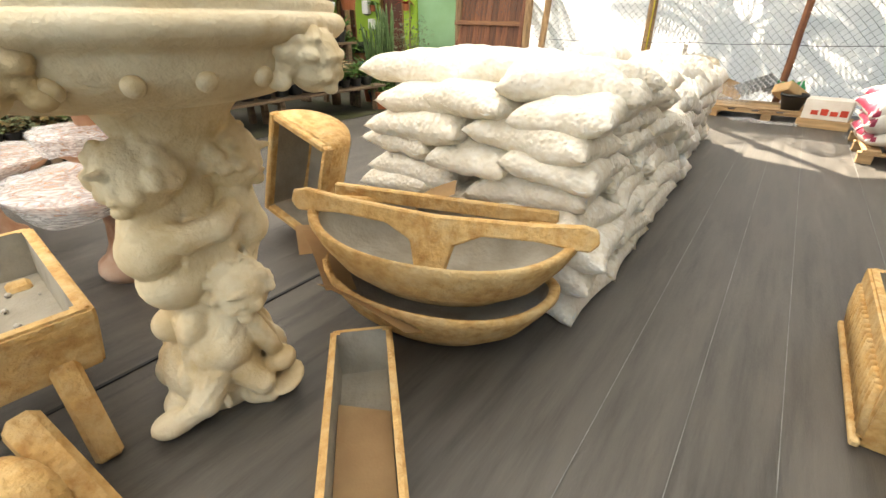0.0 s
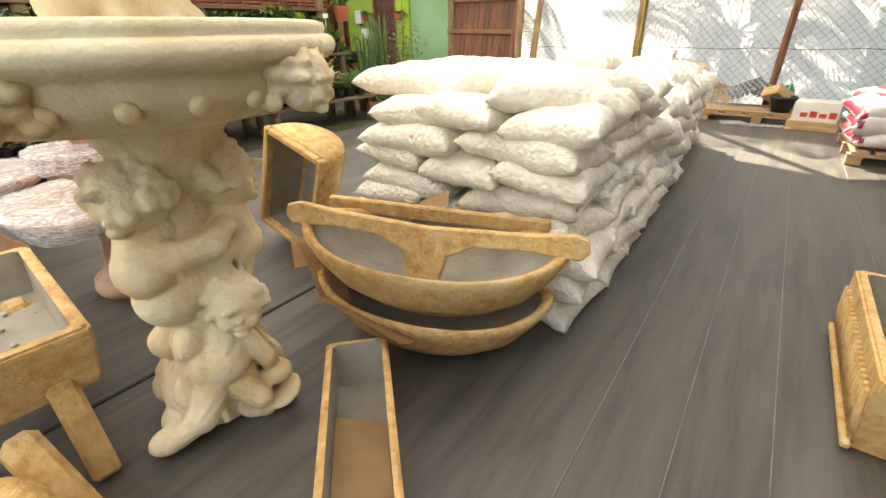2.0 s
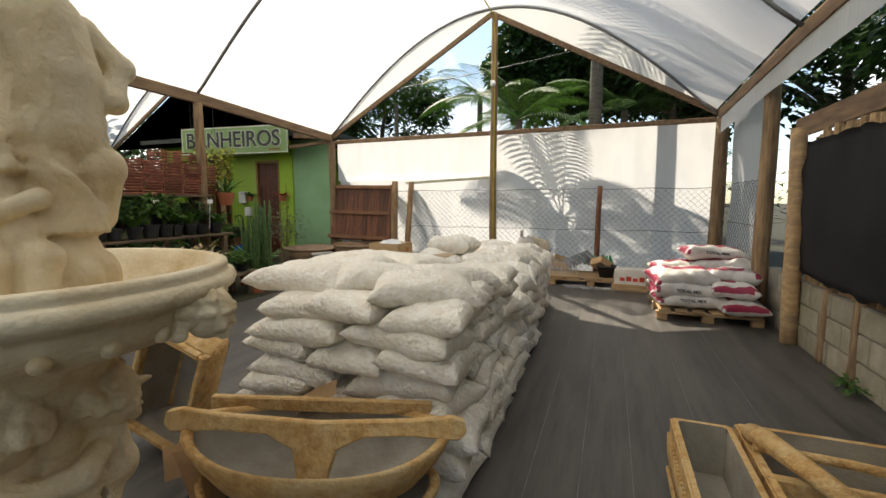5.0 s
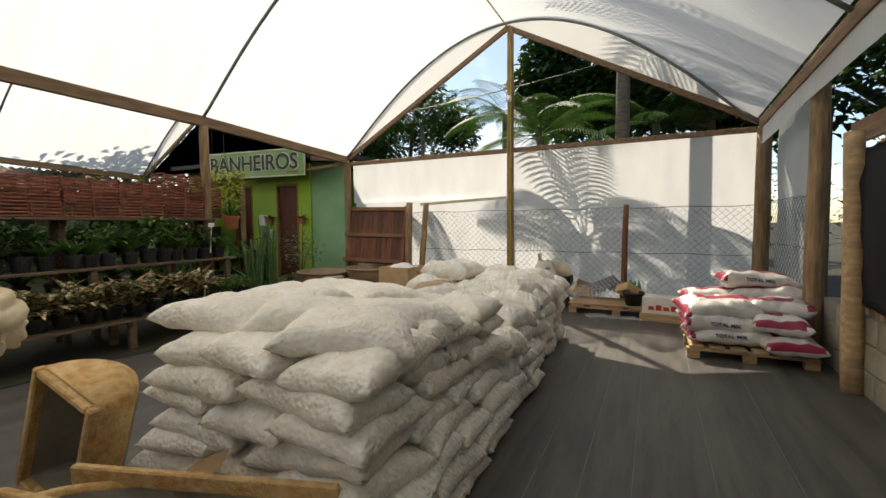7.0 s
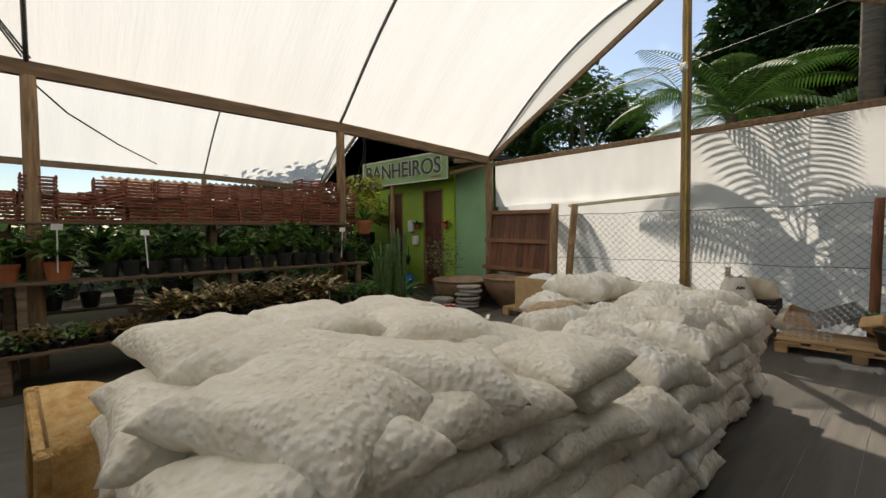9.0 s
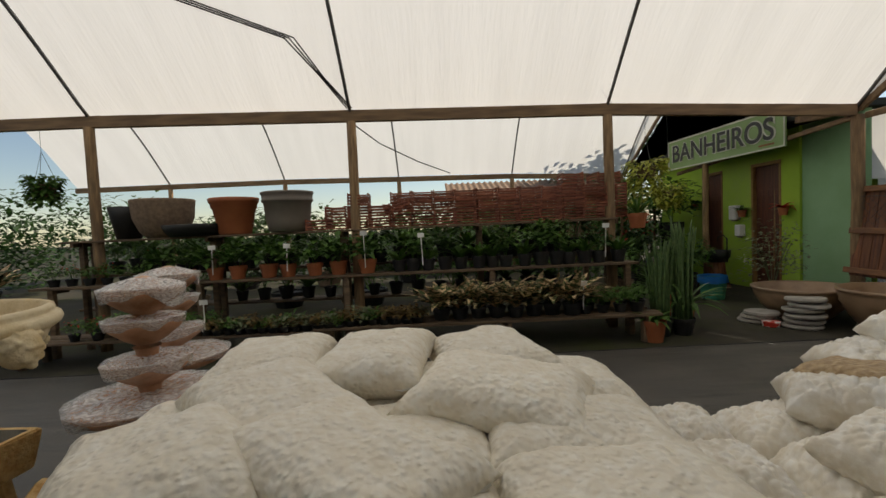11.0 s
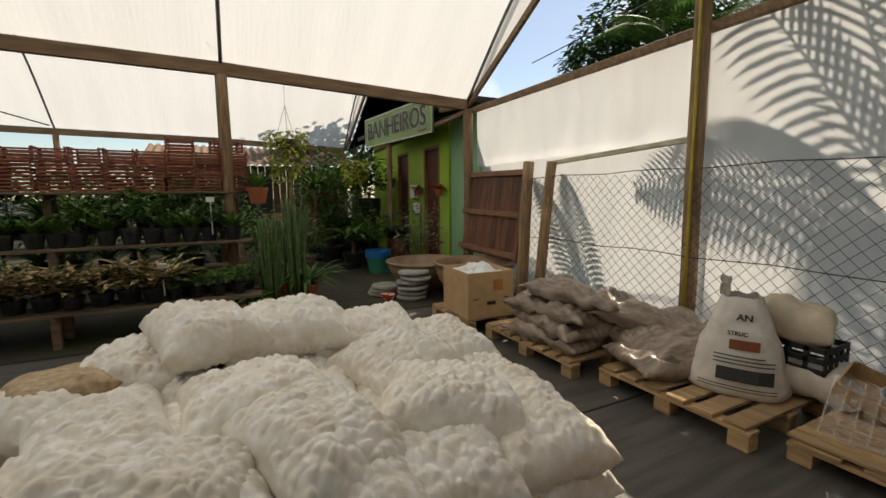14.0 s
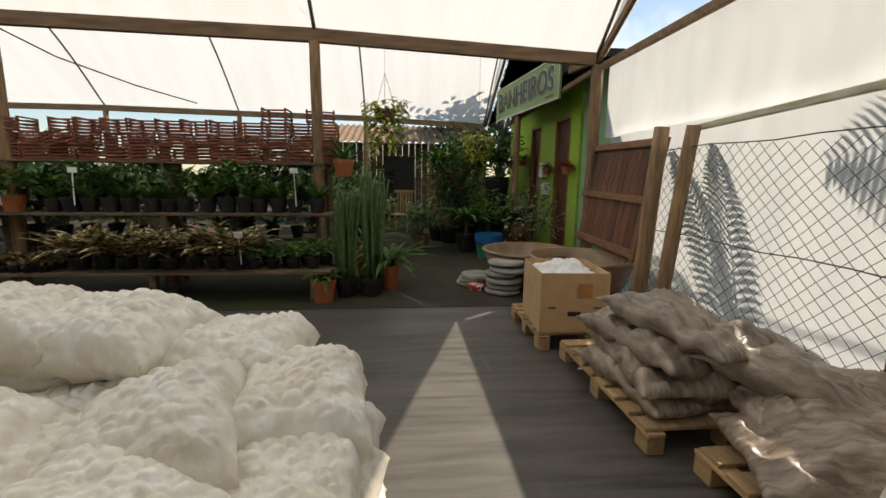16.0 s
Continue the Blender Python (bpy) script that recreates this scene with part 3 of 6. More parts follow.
blob(bm, (0.2, 0.1, 0.06), (0.06, 0.07, 0.015), (25, 10, 0))
blob(bm, (0.09, -0.22, 0.04), (0.05, 0.06, 0.035))
# bent backs, drapery and folded arms
limb(bm, [(0.03, -0.1, 0.68), (0.05, -0.13, 0.58), (0.05, -0.1, 0.48), (0.03, -0.06, 0.42)], [0.075, 0.085, 0.09, 0.07])
limb(bm, [(0.06, 0.1, 0.68), (0.07, 0.12, 0.58), (0.05, 0.09, 0.48)], [0.065, 0.07, 0.06])
limb(bm, [(0.07, -0.15, 0.64), (0.13, -0.08, 0.62), (0.15, 0.0, 0.63), (0.12, 0.06, 0.66)], [0.04, 0.042, 0.04, 0.032])
for k in range(9):
    y = -0.075 + 0.018 * k
    limb(bm, [(0.1, y * 0.6, 0.66), (0.125, y, 0.58), (0.12, y * 1.25, 0.5), (0.09, y * 1.5, 0.45)], [0.008, 0.011, 0.011, 0.008])
for k in range(8):
    a = -70 + 22 * k
    limb(bm, [(0.13 * math.cos(radians(a)), 0.13 * math.sin(radians(a)), 0.34), (0.16 * math.cos(radians(a + 14)), 0.16 * math.sin(radians(a + 14)), 0.2),
              (0.19 * math.cos(radians(a + 22)), 0.19 * math.sin(radians(a + 22)), 0.06)], [0.012, 0.016, 0.012])
head(bm, (0.05, -0.12, 0.78), 0.1, -60, 34, 8)
head(bm, (0.07, 0.11, 0.79), 0.095, 50, 34, 9)
lathe(bm, [(0.0, 0.74), (0.085, 0.74), (0.11, 0.82), (0.16, 0.92), (0.2, 0.965), (0.0, 0.97)], 28)
for k in range(40):
    a = rr.uniform(-110, 110)
    z0 = rr.uniform(0.08, 0.62)
    d = 0.17 - 0.1 * min(1, z0 / 0.5)
    limb(bm, [((d + 0.012 * q) * math.cos(radians(a + 9 * q)), (d + 0.012 * q) * math.sin(radians(a + 9 * q)), z0 - 0.045 * q) for q in range(3)], [0.005, 0.008, 0.005])
pedestal = melted("pedestal", bm, STATUE, fountain, 0.0062, "", Matrix(((1, 0, 0.075, -0.012), (0, 1, 0.055, -0.01), (0, 0, 1, 0), (0, 0, 0, 1))))

# the bowl
bm = bmesh.new()
lathe(bm, [(0.0, 0.95), (0.2, 0.95), (0.32, 0.962), (0.4, 0.99), (0.444, 1.03), (0.452, 1.065), (0.456, 1.075), (0.48, 1.083), (0.497, 1.097), (0.503, 1.113), (0.497, 1.129),
           (0.487, 1.135), (0.476, 1.139), (0.48, 1.15), (0.476, 1.162), (0.46, 1.167), (0.444, 1.16), (0.432, 1.12), (0.41, 1.07), (0.34, 1.04), (0.0, 1.03)], 72)
part("bowl", bm, STATUE, fountain, "wide shallow bowl with moulded rim", True)
for k, a in enumerate((94, 22, -50, -122, 166)):
    bm = bmesh.new()
    head(bm, (0, 0, 0), 0.07, 0, 16, 20 + k)
    for s in (-1, 1):
        for q in range(4):
            blob(bm, (-0.02 - 0.004 * q, s * (0.065 + 0.012 * (q % 2)), 0.045 - 0.03 * q), (0.028, 0.024, 0.022))
    melted("mask_head", bm, STATUE, fountain, 0.006, "small carved child mask on the rim", pose(0.475 * math.cos(radians(a)), 0.475 * math.sin(radians(a)), 1.045, 0, 14, a))
for k in range(24):
    a = 52 + 15 * k
    if min(abs((a - b + 180) % 360 - 180) for b in (94, 22, -50, -122, 166)) < 12:
        continue
    bm = bmesh.new()
    blob(bm, (0, 0, 0), (0.014, 0.02, 0.022))
    part("boss", bm, STATUE, fountain, "", True, pose(0.44 * math.cos(radians(a)), 0.44 * math.sin(radians(a)), 1.02, 0, 30, a))

# the group that stands in the bowl
bm = bmesh.new()
for k in range(18):
    a, e = rr.uniform(0, 360), rr.uniform(0, 0.16)
    blob(bm, (0.1 * math.cos(radians(a)), 0.1 * math.sin(radians(a)), 1.0 + e), (0.06, 0.05, rr.uniform(0.05, 0.1)), (0, 0, a))
blob(bm, (0, 0, 1.15), (0.13, 0.13, 0.15))
blob(bm, (0.03, 0.03, 1.3), (0.1, 0.11, 0.07))
limb(bm, [(0.02, 0.0, 1.28), (0.05, -0.01, 1.4), (0.02, 0.0, 1.52)], [0.062, 0.07, 0.085])
limb(bm, [(0.04, 0.09, 1.3), (0.07, 0.1, 1.42), (0.03, 0.05, 1.54)], [0.06, 0.065, 0.09])
limb(bm, [(0.02, 0.02, 1.52), (0.03, 0.03, 1.64), (0.02, 0.01, 1.76), (0.0, 0.0, 1.84)], [0.115, 0.11, 0.105, 0.06])
blob(bm, (-0.05, 0.07, 1.56), (0.09, 0.08, 0.08))
limb(bm, [(0.02, -0.09, 1.78), (0.07, -0.17, 1.7), (0.1, -0.2, 1.62)], [0.045, 0.04, 0.035])
limb(bm, [(0.02, 0.11, 1.78), (0.06, 0.18, 1.7), (0.09, 0.14, 1.6)], [0.045, 0.04, 0.035])
head(bm, (0.02, -0.01, 1.94), 0.09, -40, 24, 31)
# the small seated child
head(bm, (0.05, -0.13, 1.42), 0.068, -60, 24, 32)
limb(bm, [(0.04, -0.12, 1.36), (0.05, -0.12, 1.28), (0.04, -0.12, 1.2)], [0.06, 0.075, 0.08])
limb(bm, [(0.07, -0.16, 1.26), (0.12, -0.17, 1.2), (0.12, -0.18, 1.08)], [0.05, 0.045, 0.035])
limb(bm, [(0.09, -0.1, 1.26), (0.14, -0.08, 1.2), (0.14, -0.1, 1.08)], [0.05, 0.045, 0.035])
limb(bm, [(0.08, -0.19, 1.36), (0.12, -0.14, 1.31), (0.13, -0.07, 1.34)], [0.032, 0.028, 0.026])
for k in range(7):
    limb(bm, [(0.06 + 0.012 * k, -0.08 + 0.012 * k, 1.46 - 0.01 * k), (0.08 + 0.008 * k, -0.06 + 0.015 * k, 1.36), (0.11 + 0.004 * k, -0.05 + 0.02 * k, 1.26)], [0.01, 0.012, 0.01])
melted("figure", bm, STATUE, fountain, 0.0062, "entwined child figures on rocks", pose(0.05, 0.035, 0))


# ---- cement planters ----
def trough_mesh(L, W, H, wall=0.03, taper=0.85, deep=0.8):
    """An open box with sloping sides, its outside and its inside as two meshes."""
    out = bmesh.new()
    b = [(-1, -1), (1, -1), (1, 1), (-1, 1)]
    rings = []
    for sc, z, inset in ((taper, 0, 0), (taper + 0.02, H * 0.1, 0), (1, H * 0.86, 0), (1.0, H, 0), (1.0, H, wall)):
        rings.append([out.verts.new((x * (L / 2 * sc - inset), y * (W / 2 * sc - inset), z)) for x, y in b])
    for q, w in zip(rings, rings[1:]):
        for k in range(4):
            out.faces.new((q[k], q[(k + 1) % 4], w[(k + 1) % 4], w[k]))
    out.faces.new(rings[0][::-1])
    bmesh.ops.bevel(out, geom=[e for e in out.edges if len(e.link_faces) == 2], offset=0.008, segments=2, affect='EDGES')
    ins = bmesh.new()
    rings = []
    for sc, z in ((1, H - 0.002), (0.93, H * (1 - deep))):
        rings.append([ins.verts.new((x * (L / 2 - wall + 0.004) * sc, y * (W / 2 - wall + 0.004) * sc, z)) for x, y in b])
    for k in range(4):
        ins.faces.new((rings[0][k], rings[0][(k + 1) % 4], rings[1][(k + 1) % 4], rings[1][k]))
    ins.faces.new(rings[1])
    return out, ins


def trough(name, m, L, W, H, label, **kw):
    t = thing(name, m, label, "planter", "cement planters")
    a, b = trough_mesh(L, W, H, **kw)
    part("shell", a, CEMENT, t)
    part("inside", b, CEMENT_IN, t, "bare grey inner face")
    return t


CARD = mat("brown cardboard", (0.56, 0.37, 0.19), (0.48, 0.31, 0.155), scale=9, rough=0.85, bump=0.1, bscale=120)
# the long trough with a sheet of cardboard in it
ang = math.degrees(math.atan2(-0.69, 0.72))
long_trough = trough("trough_planter", pose(1.34, 2.45, 0, 0, 0, ang), 0.86, 0.205, 0.2, "long narrow ochre cement trough holding cardboard", wall=0.022, taper=0.86)
bm = bmesh.new()
grid(bm, lambda u, v: (-0.2 + 0.56 * u + 0.05 * v, -0.077 + 0.154 * v, 0.09 + 0.02 * u + 0.004 * math.sin(u * 5)), 8, 4)
bmesh.ops.solidify(bm, geom=bm.faces[:], thickness=0.004)
solo("cardboard_sheet", bm, CARD, pose(1.34, 2.45, 0, 0, 0, ang), "flat brown cardboard sheet lying in the trough", "cardboard")

# the half-log trough stood on end beside the bags
def log_trough(m, length, W, D, wall, label):
    """A trough of half-round section standing on its end, its open side towards local -y."""
    t = thing("trough_planter", m, label, "planter", "cement planters")
    n = 18

    def section(w, d, y0):
        arc = [(w / 2 * math.cos(math.pi * k / n), y0 + d * math.sin(math.pi * k / n) ** 0.75) for k in range(n + 1)]
        return arc
    bm = bmesh.new()
    rings = []
    for z, f in ((0, 0.93), (0.02, 0.97), (length * 0.5, 1.0), (length - 0.025, 0.98), (length, 0.93)):
        rings.append([bm.verts.new((x * f, y * (0.5 + 0.5 * f), z)) for x, y in section(W, D, 0.0)])
    for q, w in zip(rings, rings[1:]):
        for k in range(n):
            bm.faces.new((q[k], q[k + 1], w[k + 1], w[k]))
    bm.faces.new(rings[0])
    bm.faces.new(rings[-1][::-1])
    part("shell", bm, CEMENT, t, "", True)
    bm = bmesh.new()
    box(bm, -W / 2, -W / 2 + wall, -0.03, 0.02, 0.0, length, 0.008)
    box(bm, W / 2 - wall, W / 2, -0.03, 0.02, 0.0, length, 0.008)
    box(bm, -W / 2 + wall, W / 2 - wall, -0.03, 0.02, 0.0, wall, 0.008)
    box(bm, -W / 2 + wall, W / 2 - wall, -0.03, 0.02, length - wall, length, 0.008)
    part("rim", bm, CEMENT, t, "thick flat rim")
    bm = bmesh.new()
    rings = []
    for y, f in ((-0.012, 1.0), (0.1, 0.94), (D - 0.05, 0.8)):
        hx, z0, z1 = (W / 2 - wall + 0.003) * f, wall - 0.003 + 0.04 * (1 - f), length - wall + 0.003 - 0.04 * (1 - f)
        rings.append([bm.verts.new(p) for p in ((-hx, y, z0), (hx, y, z0), (hx, y, z1), (-hx, y, z1))])
    for q, w in zip(rings, rings[1:]):
        for k in range(4):
            bm.faces.new((q[k], q[(k + 1) % 4], w[(k + 1) % 4], w[k]))
    bm.faces.new(rings[-1])
    part("inside", bm, CEMENT_IN, t, "bare grey inner face")
    return t


log_trough(pose(-0.14, 3.3, 0.07, 0, 20, 4), 0.61, 0.42, 0.27, 0.035, "ochre cement half-log trough stood on end against bags")


# the boat-shaped bowls with a carved yoke across
def oval_bowl(name, m, a, b, H, label, dipped=0.05):
    t = thing(name, m, label, "planter", "oval cement bowls")
    def ring(bm, f, z, lift):
        n = 56
        return [bm.verts.new((a * f * math.cos(2 * math.pi * k / n), b * f * math.sin(2 * math.pi * k / n), z + lift * math.cos(2 * math.pi * k / n) ** 4)) for k in range(n)]
    for nm, prof, mm, lab in (("shell", ((0.3, 0, 0), (0.55, 0.03, 0), (0.78, 0.1, 0.01), (0.93, 0.18, 0.03), (1.0, H - 0.02, dipped), (1.0, H, dipped), (0.985, H + 0.008, dipped), (0.93, H, dipped), (0.915, H - 0.012, dipped)), CEMENT, ""),
                              ("inside", ((0.918, H - 0.012, dipped), (0.86, H - 0.08, 0.02), (0.7, H - 0.15, 0.0), (0.3, H - 0.18, 0)), CEMENT_IN, "bare grey inner face")):
        bm = bmesh.new()
        rs = [ring(bm, *p) for p in prof]
        for q, w in zip(rs, rs[1:]):
            for k in range(56):
                bm.faces.new((q[k], q[(k + 1) % 56], w[(k + 1) % 56], w[k]))
        bm.faces.new(rs[-1] if nm == "inside" else rs[0][::-1])
        part(nm, bm, mm, t, lab, True)
    return t


bang = 21
oval_bowl("oval_bowl", pose(1.06, 3.1, 0.0, 0, 3, bang), 0.47, 0.26, 0.235, "ochre cement oval bowl under another bowl")
upper = oval_bowl("oval_bowl", pose(1.06, 3.12, 0.175, 0, 2, bang), 0.51, 0.28, 0.25, "ochre cement oval bowl with carved yoke, stacked on another")


def plank_outline(pts, thick):
    """A flat carved piece from its outline in the x-z plane."""
    bm = bmesh.new()
    f = bm.faces.new([bm.verts.new((x, 0, z)) for x, z in pts])
    r = bmesh.ops.extrude_face_region(bm, geom=[f])
    bmesh.ops.translate(bm, vec=(0, thick, 0), verts=[v for v in r["geom"] if isinstance(v, bmesh.types.BMVert)])
    bmesh.ops.bevel(bm, geom=bm.edges[:], offset=0.006, segments=1, affect='EDGES')
    return bm


yoke = [(-0.6, 0.0), (-0.63, 0.03), (-0.62, 0.075), (-0.57, 0.085), (-0.4, 0.068), (0.0, 0.05), (0.4, 0.068), (0.57, 0.085), (0.62, 0.075), (0.63, 0.03), (0.6, 0.0), (0.56, 0.0),
        (0.4, 0.01), (0.2, 0.0), (0.09, -0.05), (0.06, -0.16), (-0.06, -0.16), (-0.09, -0.05), (-0.2, 0.0), (-0.4, 0.01), (-0.56, 0.0)]
part("yoke", plank_outline(yoke, 0.045), CEMENT, upper, "carved bark-textured yoke across the bowl", False, pose(0.0, -0.07, 0.29, -14, 0, 0) @ Matrix.Diagonal((0.9, 1, 1, 1)))
yoke2 = [(-0.5, 0.0), (-0.5, 0.06), (0.45, 0.06), (0.45, 0.0)]
part("back_rail", plank_outline(yoke2, 0.03), CEMENT, upper, "carved strip along the far rim", False, pose(-0.02, 0.19, 0.25, 0, 0, 0))
for x, y, z, rx, ry, rz, w, d in ((0.7, 2.9, 0.29, -22, 22, -24, 0.32, 0.13), (1.0, 2.815, 0.232, -34, 6, 4, 0.4, 0.13), (0.5, 3.02, 0.27, 40, 8, 62, 0.2, 0.14), (0.9, 3.33, 0.47, 20, -30, 20, 0.2, 0.1)):
    bm = bmesh.new()
    grid(bm, lambda u, v: ((u - 0.5) * w, (v - 0.5) * d, 0.008 * math.sin(u * 4)), 6, 3)
    bmesh.ops.solidify(bm, geom=bm.faces[:], thickness=0.004)
    solo("cardboard_scrap", bm, CARD, pose(x, y, z, rx, ry, rz), "folded scrap of brown cardboard wedged between bowls", "cardboard", "cardboard packing")

# the cart-shaped planter on legs
cart = trough("cart_planter", pose(0.23, 1.97, 0.245, 0, 0, -4), 0.8, 0.46, 0.2, "ochre cement cart planter on stout legs", wall=0.035, taper=0.9)
for x, y, rx, ry in ((0.36, 0.12, 0, -22), (0.3, -0.14, 0, -22), (-0.26, 0.12, 0, 10), (-0.26, -0.14, 0, 10)):
    bm = bmesh.new()
    box(bm, -0.035, 0.035, -0.035, 0.035, -0.265, 0.05, 0.012)
    part("leg", bm, CEMENT, cart, "", False, pose(x, y, 0.01, rx, ry, 0))
bm = bmesh.new()
box(bm, -0.05, 0.05, -0.04, 0.04, -0.02, 0.46, 0.02)
part("shaft", bm, CEMENT, cart, "thick sloping cart shaft", False, pose(0.44, 0.0, -0.02, 0, 128, 14))
bm = bmesh.new()
lathe(bm, [(0, -0.05), (0.1, -0.05), (0.135, -0.03), (0.14, 0), (0.135, 0.03), (0.1, 0.05), (0.05, 0.055), (0, 0.05)], 28)
part("wheel", bm, CEMENT, cart, "round solid cart wheel", True, pose(0.62, -0.08, -0.11, 70, 20, 30))
rg = random.Random(8)
GRIT = mat("grey cement crumbs", (0.5, 0.46, 0.4), rough=0.9, rand=0.3)
bm = bmesh.new()
for k in range(24):
    bmesh.ops.create_icosphere(bm, subdivisions=1, radius=rg.uniform(0.004, 0.012), matrix=pose(rg.uniform(-0.28, 0.28), rg.uniform(-0.16, 0.16), 0.048))
part("crumbs", bm, GRIT, cart, "crumbs of dry cement", kind="stuff")

# planters by the aisle
ornate = trough("ornate_planter", pose(2.53, 3.72, 0, 0, 0, 90), 0.74, 0.26, 0.29, "ochre cement planter with fluted leaf sides", wall=0.03, taper=0.88)
for s in (-1, 1):
    for k in range(22):
        bm = bmesh.new()
        limb(bm, [(0, 0, 0.05), (0.004, s * 0.004, 0.13), (0, s * 0.006, 0.22)], [0.011, 0.014, 0.01])
        part("flute", bm, CEMENT, ornate, "", True, pose(-0.33 + 0.0314 * k, s * 0.112, 0.0, s * -4, 0, 0))
for s in (-1, 1):
    bm = bmesh.new()
    box(bm, -0.36, 0.36, -0.012, 0.012, -0.012, 0.012, 0.005)
    part("foot_moulding", bm, CEMENT, ornate, "", False, pose(0, s * 0.125, 0.03))
wide = trough("sled_planter", pose(3.02, 3.82, 0, 0, 0, 0), 0.66, 0.72, 0.27, "wide ochre cement planter with curved runners", wall=0.035, taper=0.95)
bm = bmesh.new()
tube(bm, [(-0.32, 0.1, 0.29), (0, 0.06, 0.3), (0.32, 0.02, 0.29)], 0.02, 8)
part("cross_rail", bm, CEMENT, wide, "round rail across the planter", True)
bm = bmesh.new()
box(bm, -0.33, 0.33, -0.02, 0.02, 0.2, 0.275, 0.008)
part("divider", bm, CEMENT, wide, "", False, pose(0, -0.08, 0))
for s, x in ((1, -0.3), (1, 0.3)):
    bm = bmesh.new()
    pts = [(x, 0.2, 0.3), (x + 0.02, 0.08, 0.335), (x + 0.1, -0.1, 0.33), (x + 0.2, -0.3, 0.31)]
    tube(bm, pts, [0.045, 0.045, 0.04, 0.04], 10)
    part("runner", bm, CEMENT, wide, "thick curved runner laid over the rim", True)

# the wrapped fountain of pink stone
PINK = mat("rosy cast stone", (0.55, 0.31, 0.19), (0.34, 0.15, 0.07), scale=6, rough=0.7, bump=0.3, dirt=(0.55, 0.4, 0.3))
FOIL = bpy.data.materials.new("clear stretch wrap")
FOIL.use_nodes = True
nt = FOIL.node_tree
fp = nt.nodes["Principled BSDF"]
fp.inputs["Base Color"].default_value = (0.9, 0.88, 0.86, 1)
fp.inputs["Roughness"].default_value = 0.25
ft = nt.nodes.new("ShaderNodeBsdfTransparent")
fm = nt.nodes.new("ShaderNodeMixShader")
fn = nt.nodes.new("ShaderNodeTexNoise")
fn.inputs["Scale"].default_value = 9
fn.inputs["Distortion"].default_value = 3
fr = nt.nodes.new("ShaderNodeMapRange")
fr.inputs[1].default_value, fr.inputs[2].default_value = 0.35, 0.7
fr.inputs[3].default_value, fr.inputs[4].default_value = 0.25, 0.78
nt.links.new(fn.outputs["Fac"], fr.inputs[0])
nt.links.new(fr.outputs[0], fm.inputs[0])
nt.links.new(ft.outputs[0], fm.inputs[1])
nt.links.new(fp.outputs[0], fm.inputs[2])
nt.links.new(fm.outputs[0], nt.nodes["Material Output"].inputs["Surface"])


def tiered_fountain(m, label, s=1.0):
    t = thing("tiered_fountain", m, label, "fountain")
    bm = bmesh.new()
    lathe(bm, [(0, 0), (0.17, 0), (0.18, 0.03), (0.17, 0.07), (0.13, 0.1), (0.1, 0.16), (0.085, 0.26), (0.09, 0.36), (0.13, 0.42), (0, 0.43)], 32)
    part("foot", bm, PINK, t, "", True)
    tiers = (("lower_bowl", 0.38, 0.34, 0.21), ("middle_bowl", 0.21, 0.55, 0.22), ("upper_bowl", 0.19, 0.79, 0.19), ("top_bowl", 0.2, 0.97, 0.12))
    for nm, r, z, up in tiers:
        bm = bmesh.new()
        lathe(bm, [(0, z), (r * 0.3, z), (r * 0.6, z + 0.035), (r * 0.95, z + 0.09), (r * 1.02, z + 0.12), (r, z + 0.14), (r * 0.95, z + 0.142), (r * 0.86, z + 0.115), (r * 0.55, z + 0.07), (0, z + 0.05)], 40)
        part(nm, bm, PINK, t, "", True)
        bm = bmesh.new()
        k = 0.12 if r > 0.4 else 0.075
        lathe(bm, [(k, z + 0.05), (k * 1.15, z + 0.07), (k * 0.9, z + 0.1), (k * 0.7, z + 0.04 + up * 0.5), (k * 0.8, z + up - 0.01), (k, z + up + 0.005)], 24)
        part("stem", bm, PINK, t, "", True)
    bm = bmesh.new()
    blob(bm, (0, 0, 1.11), (0.09, 0.09, 0.08))
    part("finial", bm, PINK, t, "", True)
    for nm, r, z, up in tiers:
        bm = bmesh.new()
        sd = r * 90 + z

        def f(a, b):
            q = 2 * math.pi * a
            cx, cy = math.cos(q), math.sin(q)
            hang = 0.06 + 0.08 * nz(cx * 1.5, cy * 1.5, sd)
            if b < 0.55:
                rad = 0.05 + (r * 1.06 - 0.05) * b / 0.55
                h = z + 0.16 + (0.05 if z > 0.9 else 0.015) * (1 - b / 0.55)
            else:
                rad = r * 1.06 + 0.012 - 0.25 * r * (b - 0.55) ** 1.3
                h = z + 0.16 - hang * (b - 0.55) / 0.45
            w = 0.012 * nz(cx * 3, cy * 3, sd + b * 2) + 0.004 * nz(cx * 9, cy * 9, sd + b * 4)
            return ((rad + w) * cx, (rad + w) * cy, h + 0.6 * w)
        grid(bm, f, 72, 16)
        part("plastic_wrap", bm, FOIL, t, "crumpled clear stretch wrap", True)
    return t


tiered_fountain(pose(-0.45, 2.6, 0), "rose-coloured tiered stone fountain wrapped in clear plastic")
tiered_fountain(pose(-1.35, 2.2, 0, 0, 0, 50), "second rose-coloured stone fountain wrapped in clear plastic")


# ---- plants: leaves, pots, prototypes ----
def leafmat(name, c1, c2, lace=0.35, rough=0.5):
    return mat(name, c1, c2, scale=14, rough=rough, bump=0.1, lace=lace, through_light=0.25)


